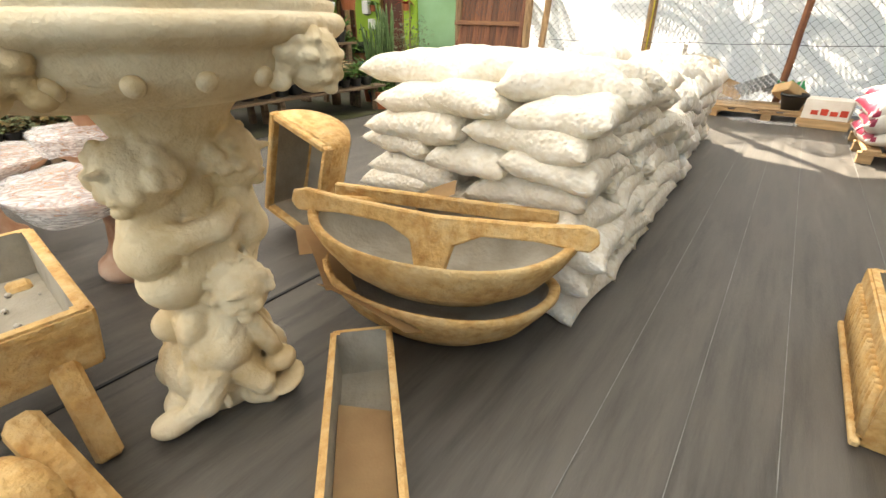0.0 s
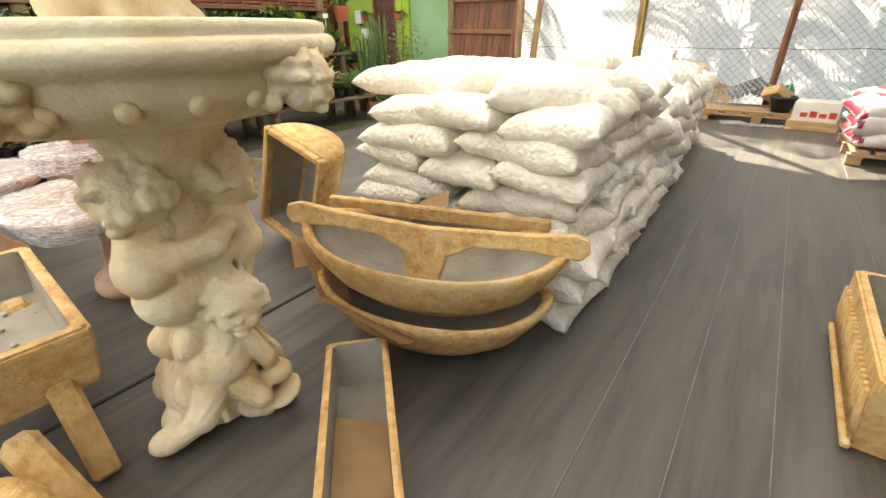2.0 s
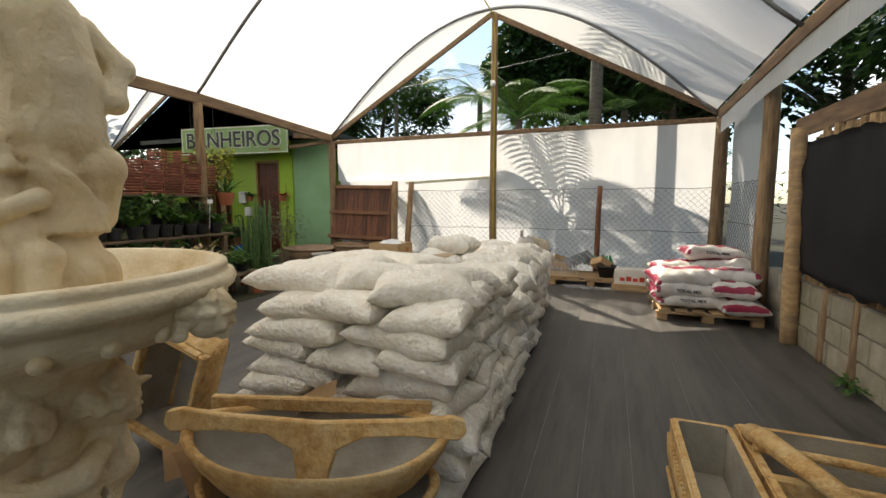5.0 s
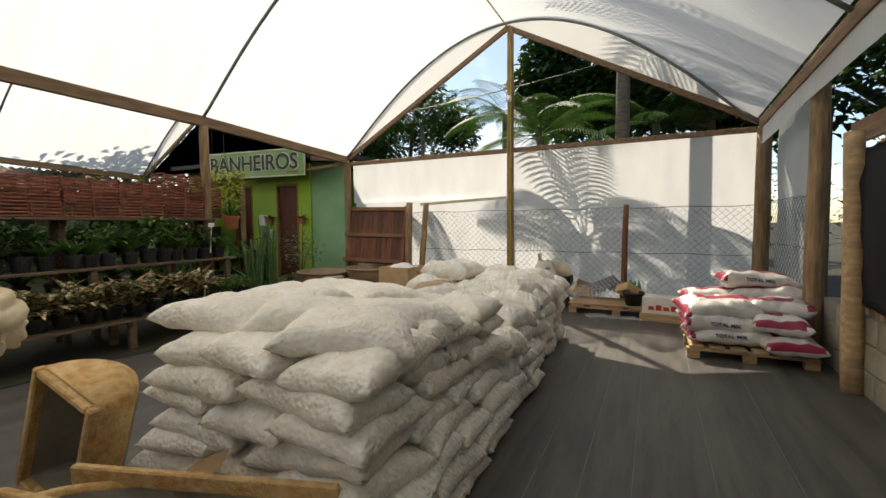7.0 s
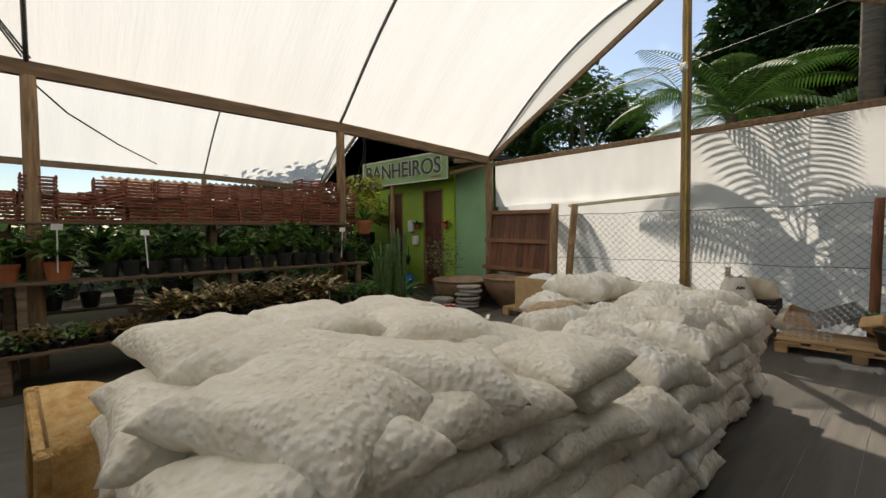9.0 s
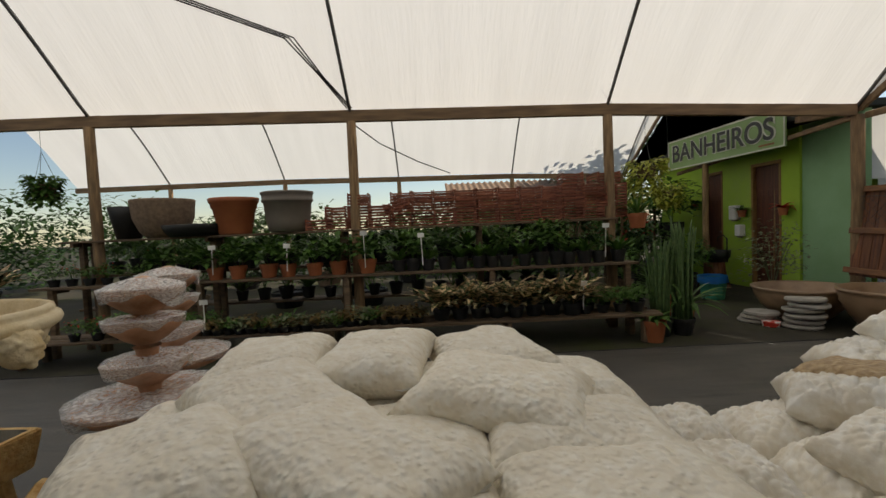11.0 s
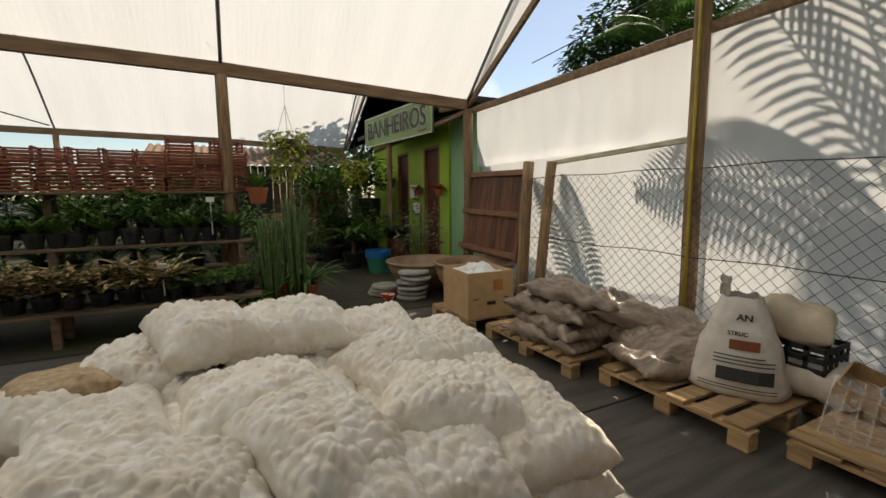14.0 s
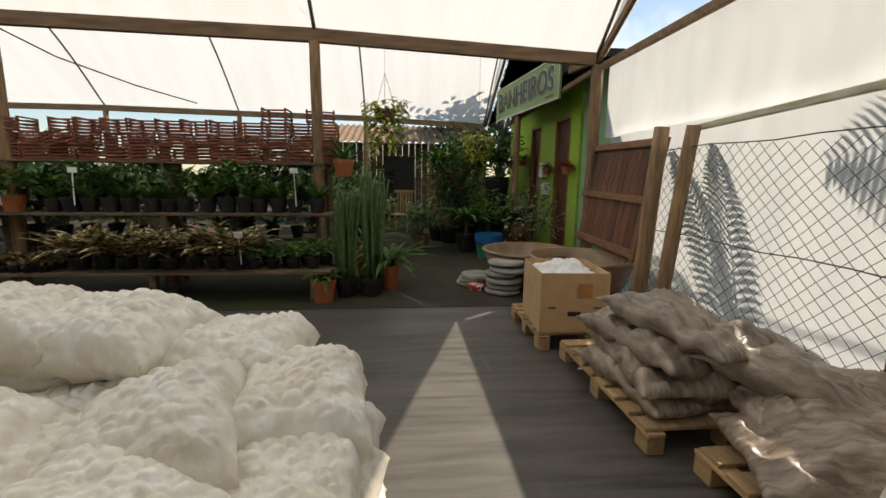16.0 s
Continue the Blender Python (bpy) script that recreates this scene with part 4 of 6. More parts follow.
LEAF = leafmat("mid green leaf", (0.1, 0.21, 0.035), (0.045, 0.11, 0.018))
LEAF_DARK = leafmat("dark green leaf", (0.05, 0.115, 0.026), (0.024, 0.06, 0.014))
LEAF_LIME = leafmat("lime yellow leaf", (0.55, 0.55, 0.1), (0.3, 0.36, 0.06))
LEAF_VAR = mat("striped cream and green leaf", (0.6, 0.42, 0.24), (0.05, 0.075, 0.02), scale=26, rough=0.5, bump=0.1, lace=0.45, through_light=0.2, ramp=(0.49, 0.56))
LEAF_RED = leafmat("red petal", (0.5, 0.04, 0.02), (0.3, 0.02, 0.015))
LEAF_GREY = leafmat("grey green leaf", (0.24, 0.27, 0.15), (0.12, 0.15, 0.08))
LEAF_BROWN = leafmat("bronze succulent leaf", (0.22, 0.16, 0.05), (0.12, 0.07, 0.03), 0.5)
RUSH = leafmat("green cactus stem", (0.15, 0.25, 0.08), (0.08, 0.15, 0.05), 0.3)
TERRA = mat("terracotta plastic", (0.42, 0.13, 0.05), (0.34, 0.095, 0.035), scale=4, rough=0.55, bump=0.05, rand=0.12)
BLACKP = mat("black plastic pot", (0.018, 0.018, 0.018), (0.012, 0.012, 0.012), rough=0.45, bump=0.05)
GREYP = mat("taupe plastic pot", (0.2, 0.17, 0.14), (0.16, 0.135, 0.11), scale=4, rough=0.5, bump=0.05)
BROWNP = mat("speckled brown clay pot", (0.26, 0.18, 0.12), (0.17, 0.115, 0.075), scale=22, rough=0.8, bump=0.3)
SOIL = mat("dark potting soil", (0.04, 0.028, 0.018), rough=0.95, bump=0.8)
TAG = mat("white plastic plant label", (0.8, 0.8, 0.76), (0.72, 0.72, 0.68), rough=0.5, bump=0.02)


def leaf(bm, base, direction, length, width, droop=0.5, segs=4, fold=0.25):
    """A pointed blade that bends down along its way."""
    d = Vector(direction).normalized()
    p = Vector(base)
    side = d.cross(Vector((0, 0, 1)))
    side = side.normalized() if side.length > 0.05 else Vector((1, 0, 0))
    prev = None
    for k in range(segs + 1):
        f = k / segs
        w = width * (math.sin(math.pi * min(1, 0.12 + 0.88 * f)) ** 0.8) * 0.5 if k < segs else 0.0
        up = side.cross(d).normalized()
        row = [bm.verts.new(p - side * w + up * w * fold), bm.verts.new(p), bm.verts.new(p + side * w + up * w * fold)] if w > 1e-4 else [bm.verts.new(p)]
        if prev:
            if len(row) == 3:
                bm.faces.new((prev[0], prev[1], row[1], row[0]))
                bm.faces.new((prev[1], prev[2], row[2], row[1]))
            else:
                bm.faces.new((prev[0], prev[1], row[0]))
                bm.faces.new((prev[1], prev[2], row[0]))
        prev = row
        p = p + d * (length / segs)
        d = (d + Vector((0, 0, -droop / segs * 1.6))).normalized()


def rosette(n, length, width, droop, lift, seed, bm=None, z=0.0):
    r = random.Random(seed)
    bm = bm or bmesh.new()
    for k in range(n):
        a = k * 2.4 + r.uniform(-0.3, 0.3)
        e = lift * r.uniform(0.5, 1.3) + 0.5 * k / n
        leaf(bm, (0.01 * math.cos(a), 0.01 * math.sin(a), z), (math.cos(a), math.sin(a), e), length * r.uniform(0.7, 1.15), width * r.uniform(0.8, 1.2), droop * r.uniform(0.6, 1.4))
    return bm


def bushy(n, rx, rz, size, seed, z=0.0, stalks=6, narrow=0.5, ry=None, uneven=0.35):
    """Leaves round the tips of many twigs, with gaps and an uneven outline."""
    r = random.Random(seed)
    bm = bmesh.new()
    ry = ry or rx
    for k in range(n):
        a, e = r.uniform(0, 2 * math.pi), math.asin(r.uniform(-0.6, 1))
        out = (r.random() ** 0.4)
        q = 1 + uneven * nz(math.cos(a) * 2.2 + seed, math.sin(a) * 2.2, e * 1.7)
        p = Vector((rx * out * q * math.cos(a) * math.cos(e), ry * out * q * math.sin(a) * math.cos(e), z + rz * (0.75 + out * q * math.sin(e))))
        d = Vector((math.cos(a + r.uniform(-0.9, 0.9)), math.sin(a + r.uniform(-0.9, 0.9)), r.uniform(-0.3, 0.7)))
        leaf(bm, p, d, size * r.uniform(0.6, 1.3), size * narrow * r.uniform(0.7, 1.2), 0.6, 2)
    for k in range(stalks):
        a = r.uniform(0, 2 * math.pi)
        tube(bm, [(0.01 * math.cos(a), 0.01 * math.sin(a), z - 0.02), (rx * 0.25 * math.cos(a), ry * 0.25 * math.sin(a), z + rz * 0.5), (rx * 0.6 * math.cos(a), ry * 0.6 * math.sin(a), z + rz * 1.1)], max(0.003, rx * 0.012), 4)
    return bm


def pot_mesh(r, h, material, name="pot"):
    bm = bmesh.new()
    lathe(bm, [(0, 0), (r * 0.7, 0), (r * 0.93, h * 0.8), (r, h * 0.8), (r, h), (r * 0.93, h), (r * 0.9, h * 0.88), (0, h * 0.86)], 16)
    return mesh_of(bm, name, material, False)


def proto(name, pot_r, pot_h, pot_mat, foliage, leaf_mat, label, category="plant", group="potted plants", flower=None):
    t = thing(name, pose(0, 0, -50), label, category, group)
    part("pot", pot_mesh(pot_r, pot_h, pot_mat), None, t)
    part("foliage", foliage, leaf_mat, t, "", False, pose(0, 0, pot_h * 0.85))
    if flower:
        part("flower", flower, LEAF_RED, t, "small red flowers", False, pose(0, 0, pot_h * 0.85))
    return t


P_RED = [proto("potted_plant", 0.1, 0.15, TERRA, bushy(70, 0.17, 0.15, 0.13, 40 + k, 0.03, narrow=0.55), LEAF, "leafy green plant in terracotta-coloured pot") for k in range(3)]
P_BLACK = [proto("potted_plant", 0.085, 0.14, BLACKP, (rosette(26, 0.26, 0.045, 0.5, 0.9, 50 + k) if k % 2 else bushy(80, 0.14, 0.17, 0.11, 50 + k, 0.04)), LEAF_DARK if k < 1 else LEAF,
                "dark green foliage plant in black nursery pot") for k in range(5)]
P_VAR = [proto("potted_plant", 0.08, 0.1, BLACKP, rosette(34, 0.38, 0.07, 0.6, 0.9, 60 + k), LEAF_VAR, "striped cream and green bromeliad in nursery pot") for k in range(3)]
P_SUC = [proto("potted_succulent", 0.055, 0.05, BLACKP, bushy(46, 0.075, 0.045, 0.05, 70 + k, 0.0, 2, 0.6), (LEAF_BROWN, LEAF_BROWN, LEAF_GREY, LEAF)[k], "tiny bronze and green succulents in tray pot", "plant", "succulent trays") for k in range(4)]
P_LOW = [proto("potted_plant", 0.075, 0.1, BLACKP, bushy(90, 0.13, 0.1, 0.07, 80 + k, 0.02), LEAF, "low bushy green plant in black pot", flower=bushy(9, 0.11, 0.12, 0.05, 90 + k, 0.06, 0) if k == 2 else None) for k in range(3)]
rp = random.Random(12)


def plant(protos, x, y, z, s=1.0):
    return copy_thing(rp.choice(protos), pose(x, y, z, 0, 0, rp.uniform(0, 360)) @ Matrix.Diagonal((s, s, s, 1)))


# ---- the tiered plant bench ----
def board_shelf(name, x0, x1, y0, y1, z, boards, label, legs=(), leg_x=(), thick=0.028):
    t = thing(name, pose(0, 0, 0), label, "shelf", "plant benches")
    w = (x1 - x0) / boards
    for k in range(boards):
        bm = bmesh.new()
        box(bm, x0 + k * w + 0.006, x0 + (k + 1) * w - 0.006, y0 + rp.uniform(-0.05, 0.05), y1 + rp.uniform(-0.05, 0.05), z - thick, z + rp.uniform(-0.003, 0.003), 0.004)
        part("board", bm, WOOD_BENCH, t)
    for y in legs:
        for x in leg_x:
            bm = bmesh.new()
            box(bm, x - 0.035, x + 0.035, y - 0.035, y + 0.035, 0, z - thick, 0.006)
            part("leg", bm, WOOD_BENCH, t)
        bm = bmesh.new()
        box(bm, x0 + 0.02, x1 - 0.02, y - 0.02, y + 0.02, z - thick - 0.05, z - thick, 0.004)
        part("cross_bar", bm, WOOD_BENCH, t)
    return t


board_shelf("bench", -3.2, -2.68, 2.9, 6.82, 0.33, 4, "low dark wooden bench carrying potted plants", (3.1, 5.1, 6.65), (-2.76, -3.12))
board_shelf("bench", -3.2, -2.72, -0.6, 3.1, 0.3, 4, "low dark wooden bench carrying succulent trays", (-0.4, 1.3, 2.9), (-2.8, -3.12))
board_shelf("shelf_tier", -3.52, -3.2, -0.6, 6.76, 0.87, 2, "middle wooden shelf tier with plants", (-0.4, 1.4, 3.2, 5.0, 6.68), (-3.26,))
board_shelf("shelf_tier", -3.9, -3.46, -0.45, 6.72, 1.43, 3, "upper wooden shelf tier with crates and pots", (-0.3, 1.4, 3.1, 4.9, 6.66), (-3.85, -3.66))
board_shelf("shelf_tier", -4.2, -3.86, -0.6, 6.7, 0.5, 2, "rear wooden shelf tier with plants", (0.4, 3.0, 6.5), (-4.1,))
board_shelf("shelf_tier", -4.3, -3.95, -0.6, 6.7, 0.95, 2, "rear wooden shelf tier with plants", (0.4, 3.0, 6.5), (-4.25,))
board_shelf("bench", -3.3, -2.6, -3.6, -0.75, 0.75, 4, "wooden table of bromeliads", (-3.4, -0.95), (-2.7, -3.2))

for k in range(15):
    plant(P_BLACK, -3.34, 3.85 + 0.195 * k + rp.uniform(-0.03, 0.03), 0.87, rp.uniform(1.0, 1.25))
for k in range(9):
    plant(P_RED, -3.34, 0.95 + 0.31 * k + rp.uniform(-0.04, 0.04), 0.87, rp.uniform(0.95, 1.2))
for k in range(6):
    plant(P_LOW, -3.36, -0.45 + 0.22 * k, 0.87, 0.9)
for k in range(22):
    plant(P_BLACK, -4.05, -0.3 + 0.31 * k, 0.5, rp.uniform(1.0, 1.3))
    plant(P_BLACK, -4.12, -0.2 + 0.31 * k, 0.95, rp.uniform(1.2, 1.6))
    if k % 2:
        plant(P_LOW, -4.12, -0.05 + 0.31 * k, 0.95, rp.uniform(0.9, 1.2))
for k in range(8):
    plant(P_VAR, -2.9 + rp.uniform(-0.06, 0.06), 4.35 + 0.215 * k, 0.33, rp.uniform(1.25, 1.6))
for k in range(8):
    plant(P_LOW[:2], -2.88 - 0.2 * (k % 2), 6.02 + 0.1 * k, 0.33, rp.uniform(0.9, 1.15))
for k in range(60):
    plant(P_SUC, -2.78 - 0.11 * (k % 3) - rp.uniform(0, 0.03), 1.7 + 0.125 * (k // 3), 0.33 if k > 36 else 0.3, rp.uniform(1.1, 1.5))
for k in range(12):
    plant(P_LOW, -2.82 - 0.2 * (k % 2), 0.2 + 0.13 * k, 0.3, rp.uniform(0.8, 1.0))
for k in range(10):
    plant(P_RED if k % 3 else P_VAR, -2.8 - 0.3 * (k % 2), -3.4 + 0.27 * k, 0.75, rp.uniform(0.9, 1.3))


# plant labels on stalks
def plant_label(x, y, z, h, lean):
    t = thing("plant_label", pose(x, y, z, 0, lean, rp.uniform(-20, 20)), "white plastic plant label on a stalk", "label", "plant labels")
    bm = bmesh.new()
    box(bm, -0.002, 0.002, -0.006, 0.006, 0, h)
    part("stalk", bm, TAG, t)
    bm = bmesh.new()
    box(bm, -0.002, 0.003, -0.042, 0.042, h, h + 0.055, 0.001)
    part("card", bm, TAG, t)


for x, y, z, h in ((-3.22, 6.4, 0.95, 0.36), (-3.2, 4.15, 0.95, 0.34), (-3.2, 3.45, 0.95, 0.4), (-3.2, 1.6, 0.95, 0.3), (-2.75, 5.95, 0.4, 0.28), (-2.72, 1.72, 0.38, 0.28), (-2.75, 1.0, 0.36, 0.22), (-3.2, 2.5, 0.95, 0.28)):
    plant_label(x, y, z, h, rp.uniform(-8, 10))

# slatted crates on the top shelf
slat_x = mesh_of(box(bmesh.new(), -0.155, 0.155, -0.009, 0.009, -0.009, 0.009, 0.002), "slat", CRATE)
slat_y = mesh_of(box(bmesh.new(), -0.009, 0.009, -0.165, 0.165, -0.009, 0.009, 0.002), "slat", CRATE)


def slat_crate(m, levels):
    t = thing("slatted_crate", m, "small red-brown slatted wooden orchid crate, stacked", "crate", "orchid crates")
    for k in range(levels):
        z = 0.01 + 0.0185 * k
        if k % 2 == 0:
            for s in (-1, 1):
                part("slat", slat_y, None, t, m=pose(s * 0.14, 0, z))
        else:
            for s in (-1, 1):
                part("slat", slat_x, None, t, m=pose(0, s * 0.15, z))
    return t


crate_a = slat_crate(pose(0, 0, -40), 8)
for k in range(15):
    y = 2.78 + 0.278 * k
    n = 1 if k < 2 else (2 if k < 4 else (3 if k != 12 else 4))
    for q in range(n + (1 if 0 < k < 3 else 0)):
        copy_thing(crate_a, pose(-3.66 + rp.uniform(-0.02, 0.02), y + rp.uniform(-0.012, 0.012), 1.435 + 0.15 * q, rp.uniform(-1.5, 1.5), 0, rp.uniform(-4, 4)) @ Matrix.Diagonal((1, 0.84, 1, 1)))
copy_thing(crate_a, pose(-3.6, 3.85, 1.62, 18, 6, 25) @ Matrix.Diagonal((1, 0.84, 1, 1)))
crate_a.matrix_world = pose(-3.75, 6.6, 1.886, 0, 0, 10)


# large pots on the top shelf
def big_pot(x, y, z, prof, material, label, sides=40):
    bm = bmesh.new()
    lathe(bm, prof, sides)
    return solo("planter_pot", bm, material, pose(x, y, z), label, "pot", "large pots", smooth=True)


big_pot(-3.66, 2.4, 1.43, [(0, 0), (0.2, 0), (0.25, 0.02), (0.27, 0.12), (0.275, 0.14), (0.28, 0.16), (0.3, 0.38), (0.32, 0.39), (0.325, 0.42), (0.315, 0.43), (0.32, 0.48), (0.335, 0.5), (0.33, 0.52), (0.3, 0.52), (0.28, 0.4), (0, 0.38)], GREYP, "tall taupe plastic pot with ringed rim")
big_pot(-3.66, 1.7, 1.43, [(0, 0), (0.19, 0), (0.2, 0.02), (0.26, 0.33), (0.275, 0.34), (0.285, 0.4), (0.3, 0.41), (0.31, 0.46), (0.3, 0.47), (0.27, 0.46), (0.25, 0.36), (0, 0.34)], TERRA, "orange terracotta plastic pot with banded rim")
big_pot(-3.66, 0.78, 1.43, [(0, 0), (0.2, 0), (0.28, 0.08), (0.35, 0.25), (0.37, 0.45), (0.375, 0.48), (0.36, 0.49), (0.34, 0.46), (0.3, 0.3), (0, 0.28)], BROWNP, "wide brown clay pot with rounded sides")
big_pot(-3.58, 1.2, 1.43, [(0, 0), (0.28, 0), (0.34, 0.08), (0.36, 0.14), (0.35, 0.15), (0.32, 0.1), (0, 0.06)], BLACKP, "shallow black plastic dish pot")
big_pot(-3.75, 0.25, 1.43, [(0, 0), (0.14, 0), (0.2, 0.3), (0.22, 0.42), (0.2, 0.42), (0.17, 0.3), (0, 0.28)], BLACKP, "plain black plastic pot")


# rushes and pots at the bench end
def tall_rush(x, y, n, h, label, material, r=0.05):
    t = thing("potted_cactus", pose(x, y, 0), label, "plant", "pots at the bench end")
    part("pot", pot_mesh(0.14, 0.2, BLACKP), None, t)
    rr = random.Random(int(x * 100) + n)
    for k in range(n):
        a, d = rr.uniform(0, 6.28), rr.uniform(0, 0.11)
        bm = bmesh.new()
        hh = h * rr.uniform(0.65, 1.1)
        lx, ly = 0.12 * math.cos(a) * rr.random(), 0.12 * math.sin(a) * rr.random()
        tube(bm, [(d * math.cos(a) + lx * f * f, d * math.sin(a) + ly * f * f, 0.16 + hh * f) for f in (0, 0.3, 0.6, 0.9, 1)], [0.017, 0.018, 0.017, 0.014, 0.004], 6)
        part("stem", bm, material, t, "", True)
    return t


tall_rush(-3.0, 6.95, 26, 0.95, "tall upright green pencil cactus in black pot", RUSH)
tall_rush(-3.0, 7.22, 24, 1.15, "tall upright green pencil cactus in black pot", RUSH)
for x, y, z, n, L, W in ((-3.3, 7.4, 0.15, 40, 0.6, 0.05), (-2.75, 6.75, 0.1, 24, 0.3, 0.04), (-3.35, 7.15, 0.5, 30, 0.6, 0.03)):
    t = thing("potted_fern", pose(x, y, 0), "arching green fern in a pot on the floor", "plant", "pots at the bench end")
    part("pot", pot_mesh(0.13, 0.18 + z * 0.6, TERRA), None, t)
    part("foliage", rosette(n, L, W, 0.9, 0.8, int(100 * L) + n), LEAF, t, "", False, pose(0, 0, 0.15 + z * 0.6))


def hanging_plant(x, y, z, r, drop, leaf_m, label, seed, top):
    t = thing("hanging_basket", pose(x, y, z), label, "plant", "hanging baskets")
    bm = bmesh.new()
    lathe(bm, [(0, -0.14), (0.1, -0.14), (0.15, 0), (0.14, 0), (0, -0.03)], 20)
    part("basket", bm, BROWNP, t)
    rr = random.Random(seed)
    bm = bmesh.new()
    for k in range(420):
        a = rr.uniform(0, 6.28)
        f = rr.random()
        q = r * (0.55 + 0.5 * rr.random()) * (1 - 0.35 * f)
        zz = 0.12 - (drop + 0.12) * f * (0.6 + 0.5 * abs(nz(math.cos(a) * 2, math.sin(a) * 2, seed)))
        leaf(bm, (q * math.cos(a), q * math.sin(a), zz), (math.cos(a + rr.uniform(-1, 1)), math.sin(a + rr.uniform(-1, 1)), rr.uniform(-0.8, 0.5)), 0.1, 0.055, 0.7, 2)
    part("foliage", bm, leaf_m, t)
    for k in range(3):
        a = k * 2.09
        bm = bmesh.new()
        tube(bm, [(0.15 * math.cos(a), 0.15 * math.sin(a), 0), (0, 0, 0.45)], 0.003, 4)
        part("wire", bm, WIRE, t)
    bm = bmesh.new()
    tube(bm, [(0, 0, 0.45), (0, 0, top)], 0.0025, 4)
    part("hook_wire", bm, WIRE, t)
    return t


hanging_plant(-4.1, 7.35, 2.12, 0.28, 0.75, LEAF_LIME, "hanging basket of trailing yellow-green leaves", 3, 2.2)
hanging_plant(-6.6, 9.0, 1.95, 0.3, 0.6, LEAF_LIME, "far hanging basket of trailing yellow leaves", 4, 1.9)
hanging_plant(-3.85, -0.9, 2.2, 0.2, 0.35, LEAF, "hanging basket of green trailing plant", 6, 1.05)
t = thing("potted_orchid", pose(-3.42, 6.9, 1.28), "terracotta pot with strappy leaves hung on the post", "plant", "hanging baskets")
part("pot", pot_mesh(0.12, 0.19, TERRA), None, t)
part("foliage", rosette(22, 0.34, 0.035, 0.6, 1.3, 7), LEAF, t, "", False, pose(0, 0, 0.16))


# ---- the greener far side of the side bay ----
for k, (x, y, z, rx, rz, n, m_, sz) in enumerate((
        (-6.2, 7.9, 0.25, 0.35, 0.35, 260, LEAF, 0.16), (-7.4, 8.9, 0.3, 0.6, 0.6, 420, LEAF, 0.17), (-6.4, 9.2, 0.3, 0.45, 0.45, 380, LEAF, 0.16),
        (-8.2, 8.6, 0.6, 0.6, 0.9, 520, LEAF, 0.2), (-7.6, 9.6, 1.3, 0.5, 0.6, 360, LEAF, 0.2), (-9.0, 9.2, 0.8, 0.7, 1.0, 520, LEAF, 0.24),
        (-5.4, 7.0, 0.3, 0.5, 0.5, 420, LEAF, 0.15), (-6.0, 6.0, 0.3, 0.6, 0.6, 460, LEAF, 0.16), (-7.2, 6.6, 0.4, 0.6, 0.7, 460, LEAF, 0.18),
        (-6.3, 4.6, 0.3, 0.7, 0.7, 460, LEAF, 0.18), (-6.2, 3.0, 0.3, 0.7, 0.6, 460, LEAF, 0.18), (-6.4, 1.4, 0.3, 0.7, 0.7, 460, LEAF, 0.18), (-6.2, -0.4, 0.3, 0.7, 0.6, 460, LEAF, 0.18),
        (-9.3, 5.6, 0.4, 0.8, 1.0, 520, LEAF, 0.22), (-9.6, 3.6, 0.4, 0.8, 1.0, 520, LEAF, 0.22), (-9.6, 1.4, 0.4, 0.8, 1.0, 520, LEAF, 0.22), (-9.6, -0.8, 0.4, 0.8, 1.1, 520, LEAF, 0.22), (-8.4, -2.6, 0.5, 1.0, 1.1, 620, LEAF, 0.22))):
    t = thing("shrub", pose(x, y, 0), "leafy green shrub in a tub under the roof", "plant", "tub shrubs")
    part("tub", pot_mesh(rx * 0.5, z, BLACKP if k % 3 else BROWNP), None, t)
    part("foliage", bushy(n, rx, rz, sz, 200 + k, z, 10, 0.42), m_, t)
# strappy dracaena and red flowering plants by the path
for k, (x, y, h) in enumerate(((-7.2, 8.3, 1.5), (-8.0, 9.4, 1.6), (-5.9, 8.7, 0.5))):
    t = thing("dracaena", pose(x, y, 0), "tall strappy dracaena on a bare cane", "plant", "tub shrubs")
    part("tub", pot_mesh(0.2, 0.3, BLACKP), None, t)
    part("cane", tube(bmesh.new(), [(0, 0, 0.2), (0.03, 0, h)], 0.03, 8), WOOD_POST, t)
    part("crown", rosette(60, 0.7, 0.07, 0.7, 0.7, 300 + k), LEAF, t, "", False, pose(0.03, 0, h))
t = thing("flowering_shrub", pose(-6.9, 8.5, 0), "shrub with red flowers by the path", "plant", "tub shrubs")
part("tub", pot_mesh(0.2, 0.3, BLACKP), None, t)
part("foliage", bushy(260, 0.3, 0.5, 0.13, 311, 0.6), LEAF_DARK, t)
part("flower", bushy(40, 0.32, 0.5, 0.09, 312, 0.8, 0, 0.8), LEAF_RED, t, "scattered red flowers", kind="stuff")


# ---- green building with the sign ----
def wall_piece(name, x0, x1, y0, y1, z0, z1, material, label):
    return solo(name, box(bmesh.new(), x0, x1, y0, y1, z0, z1), material, None, label, "wall", kind="structure")


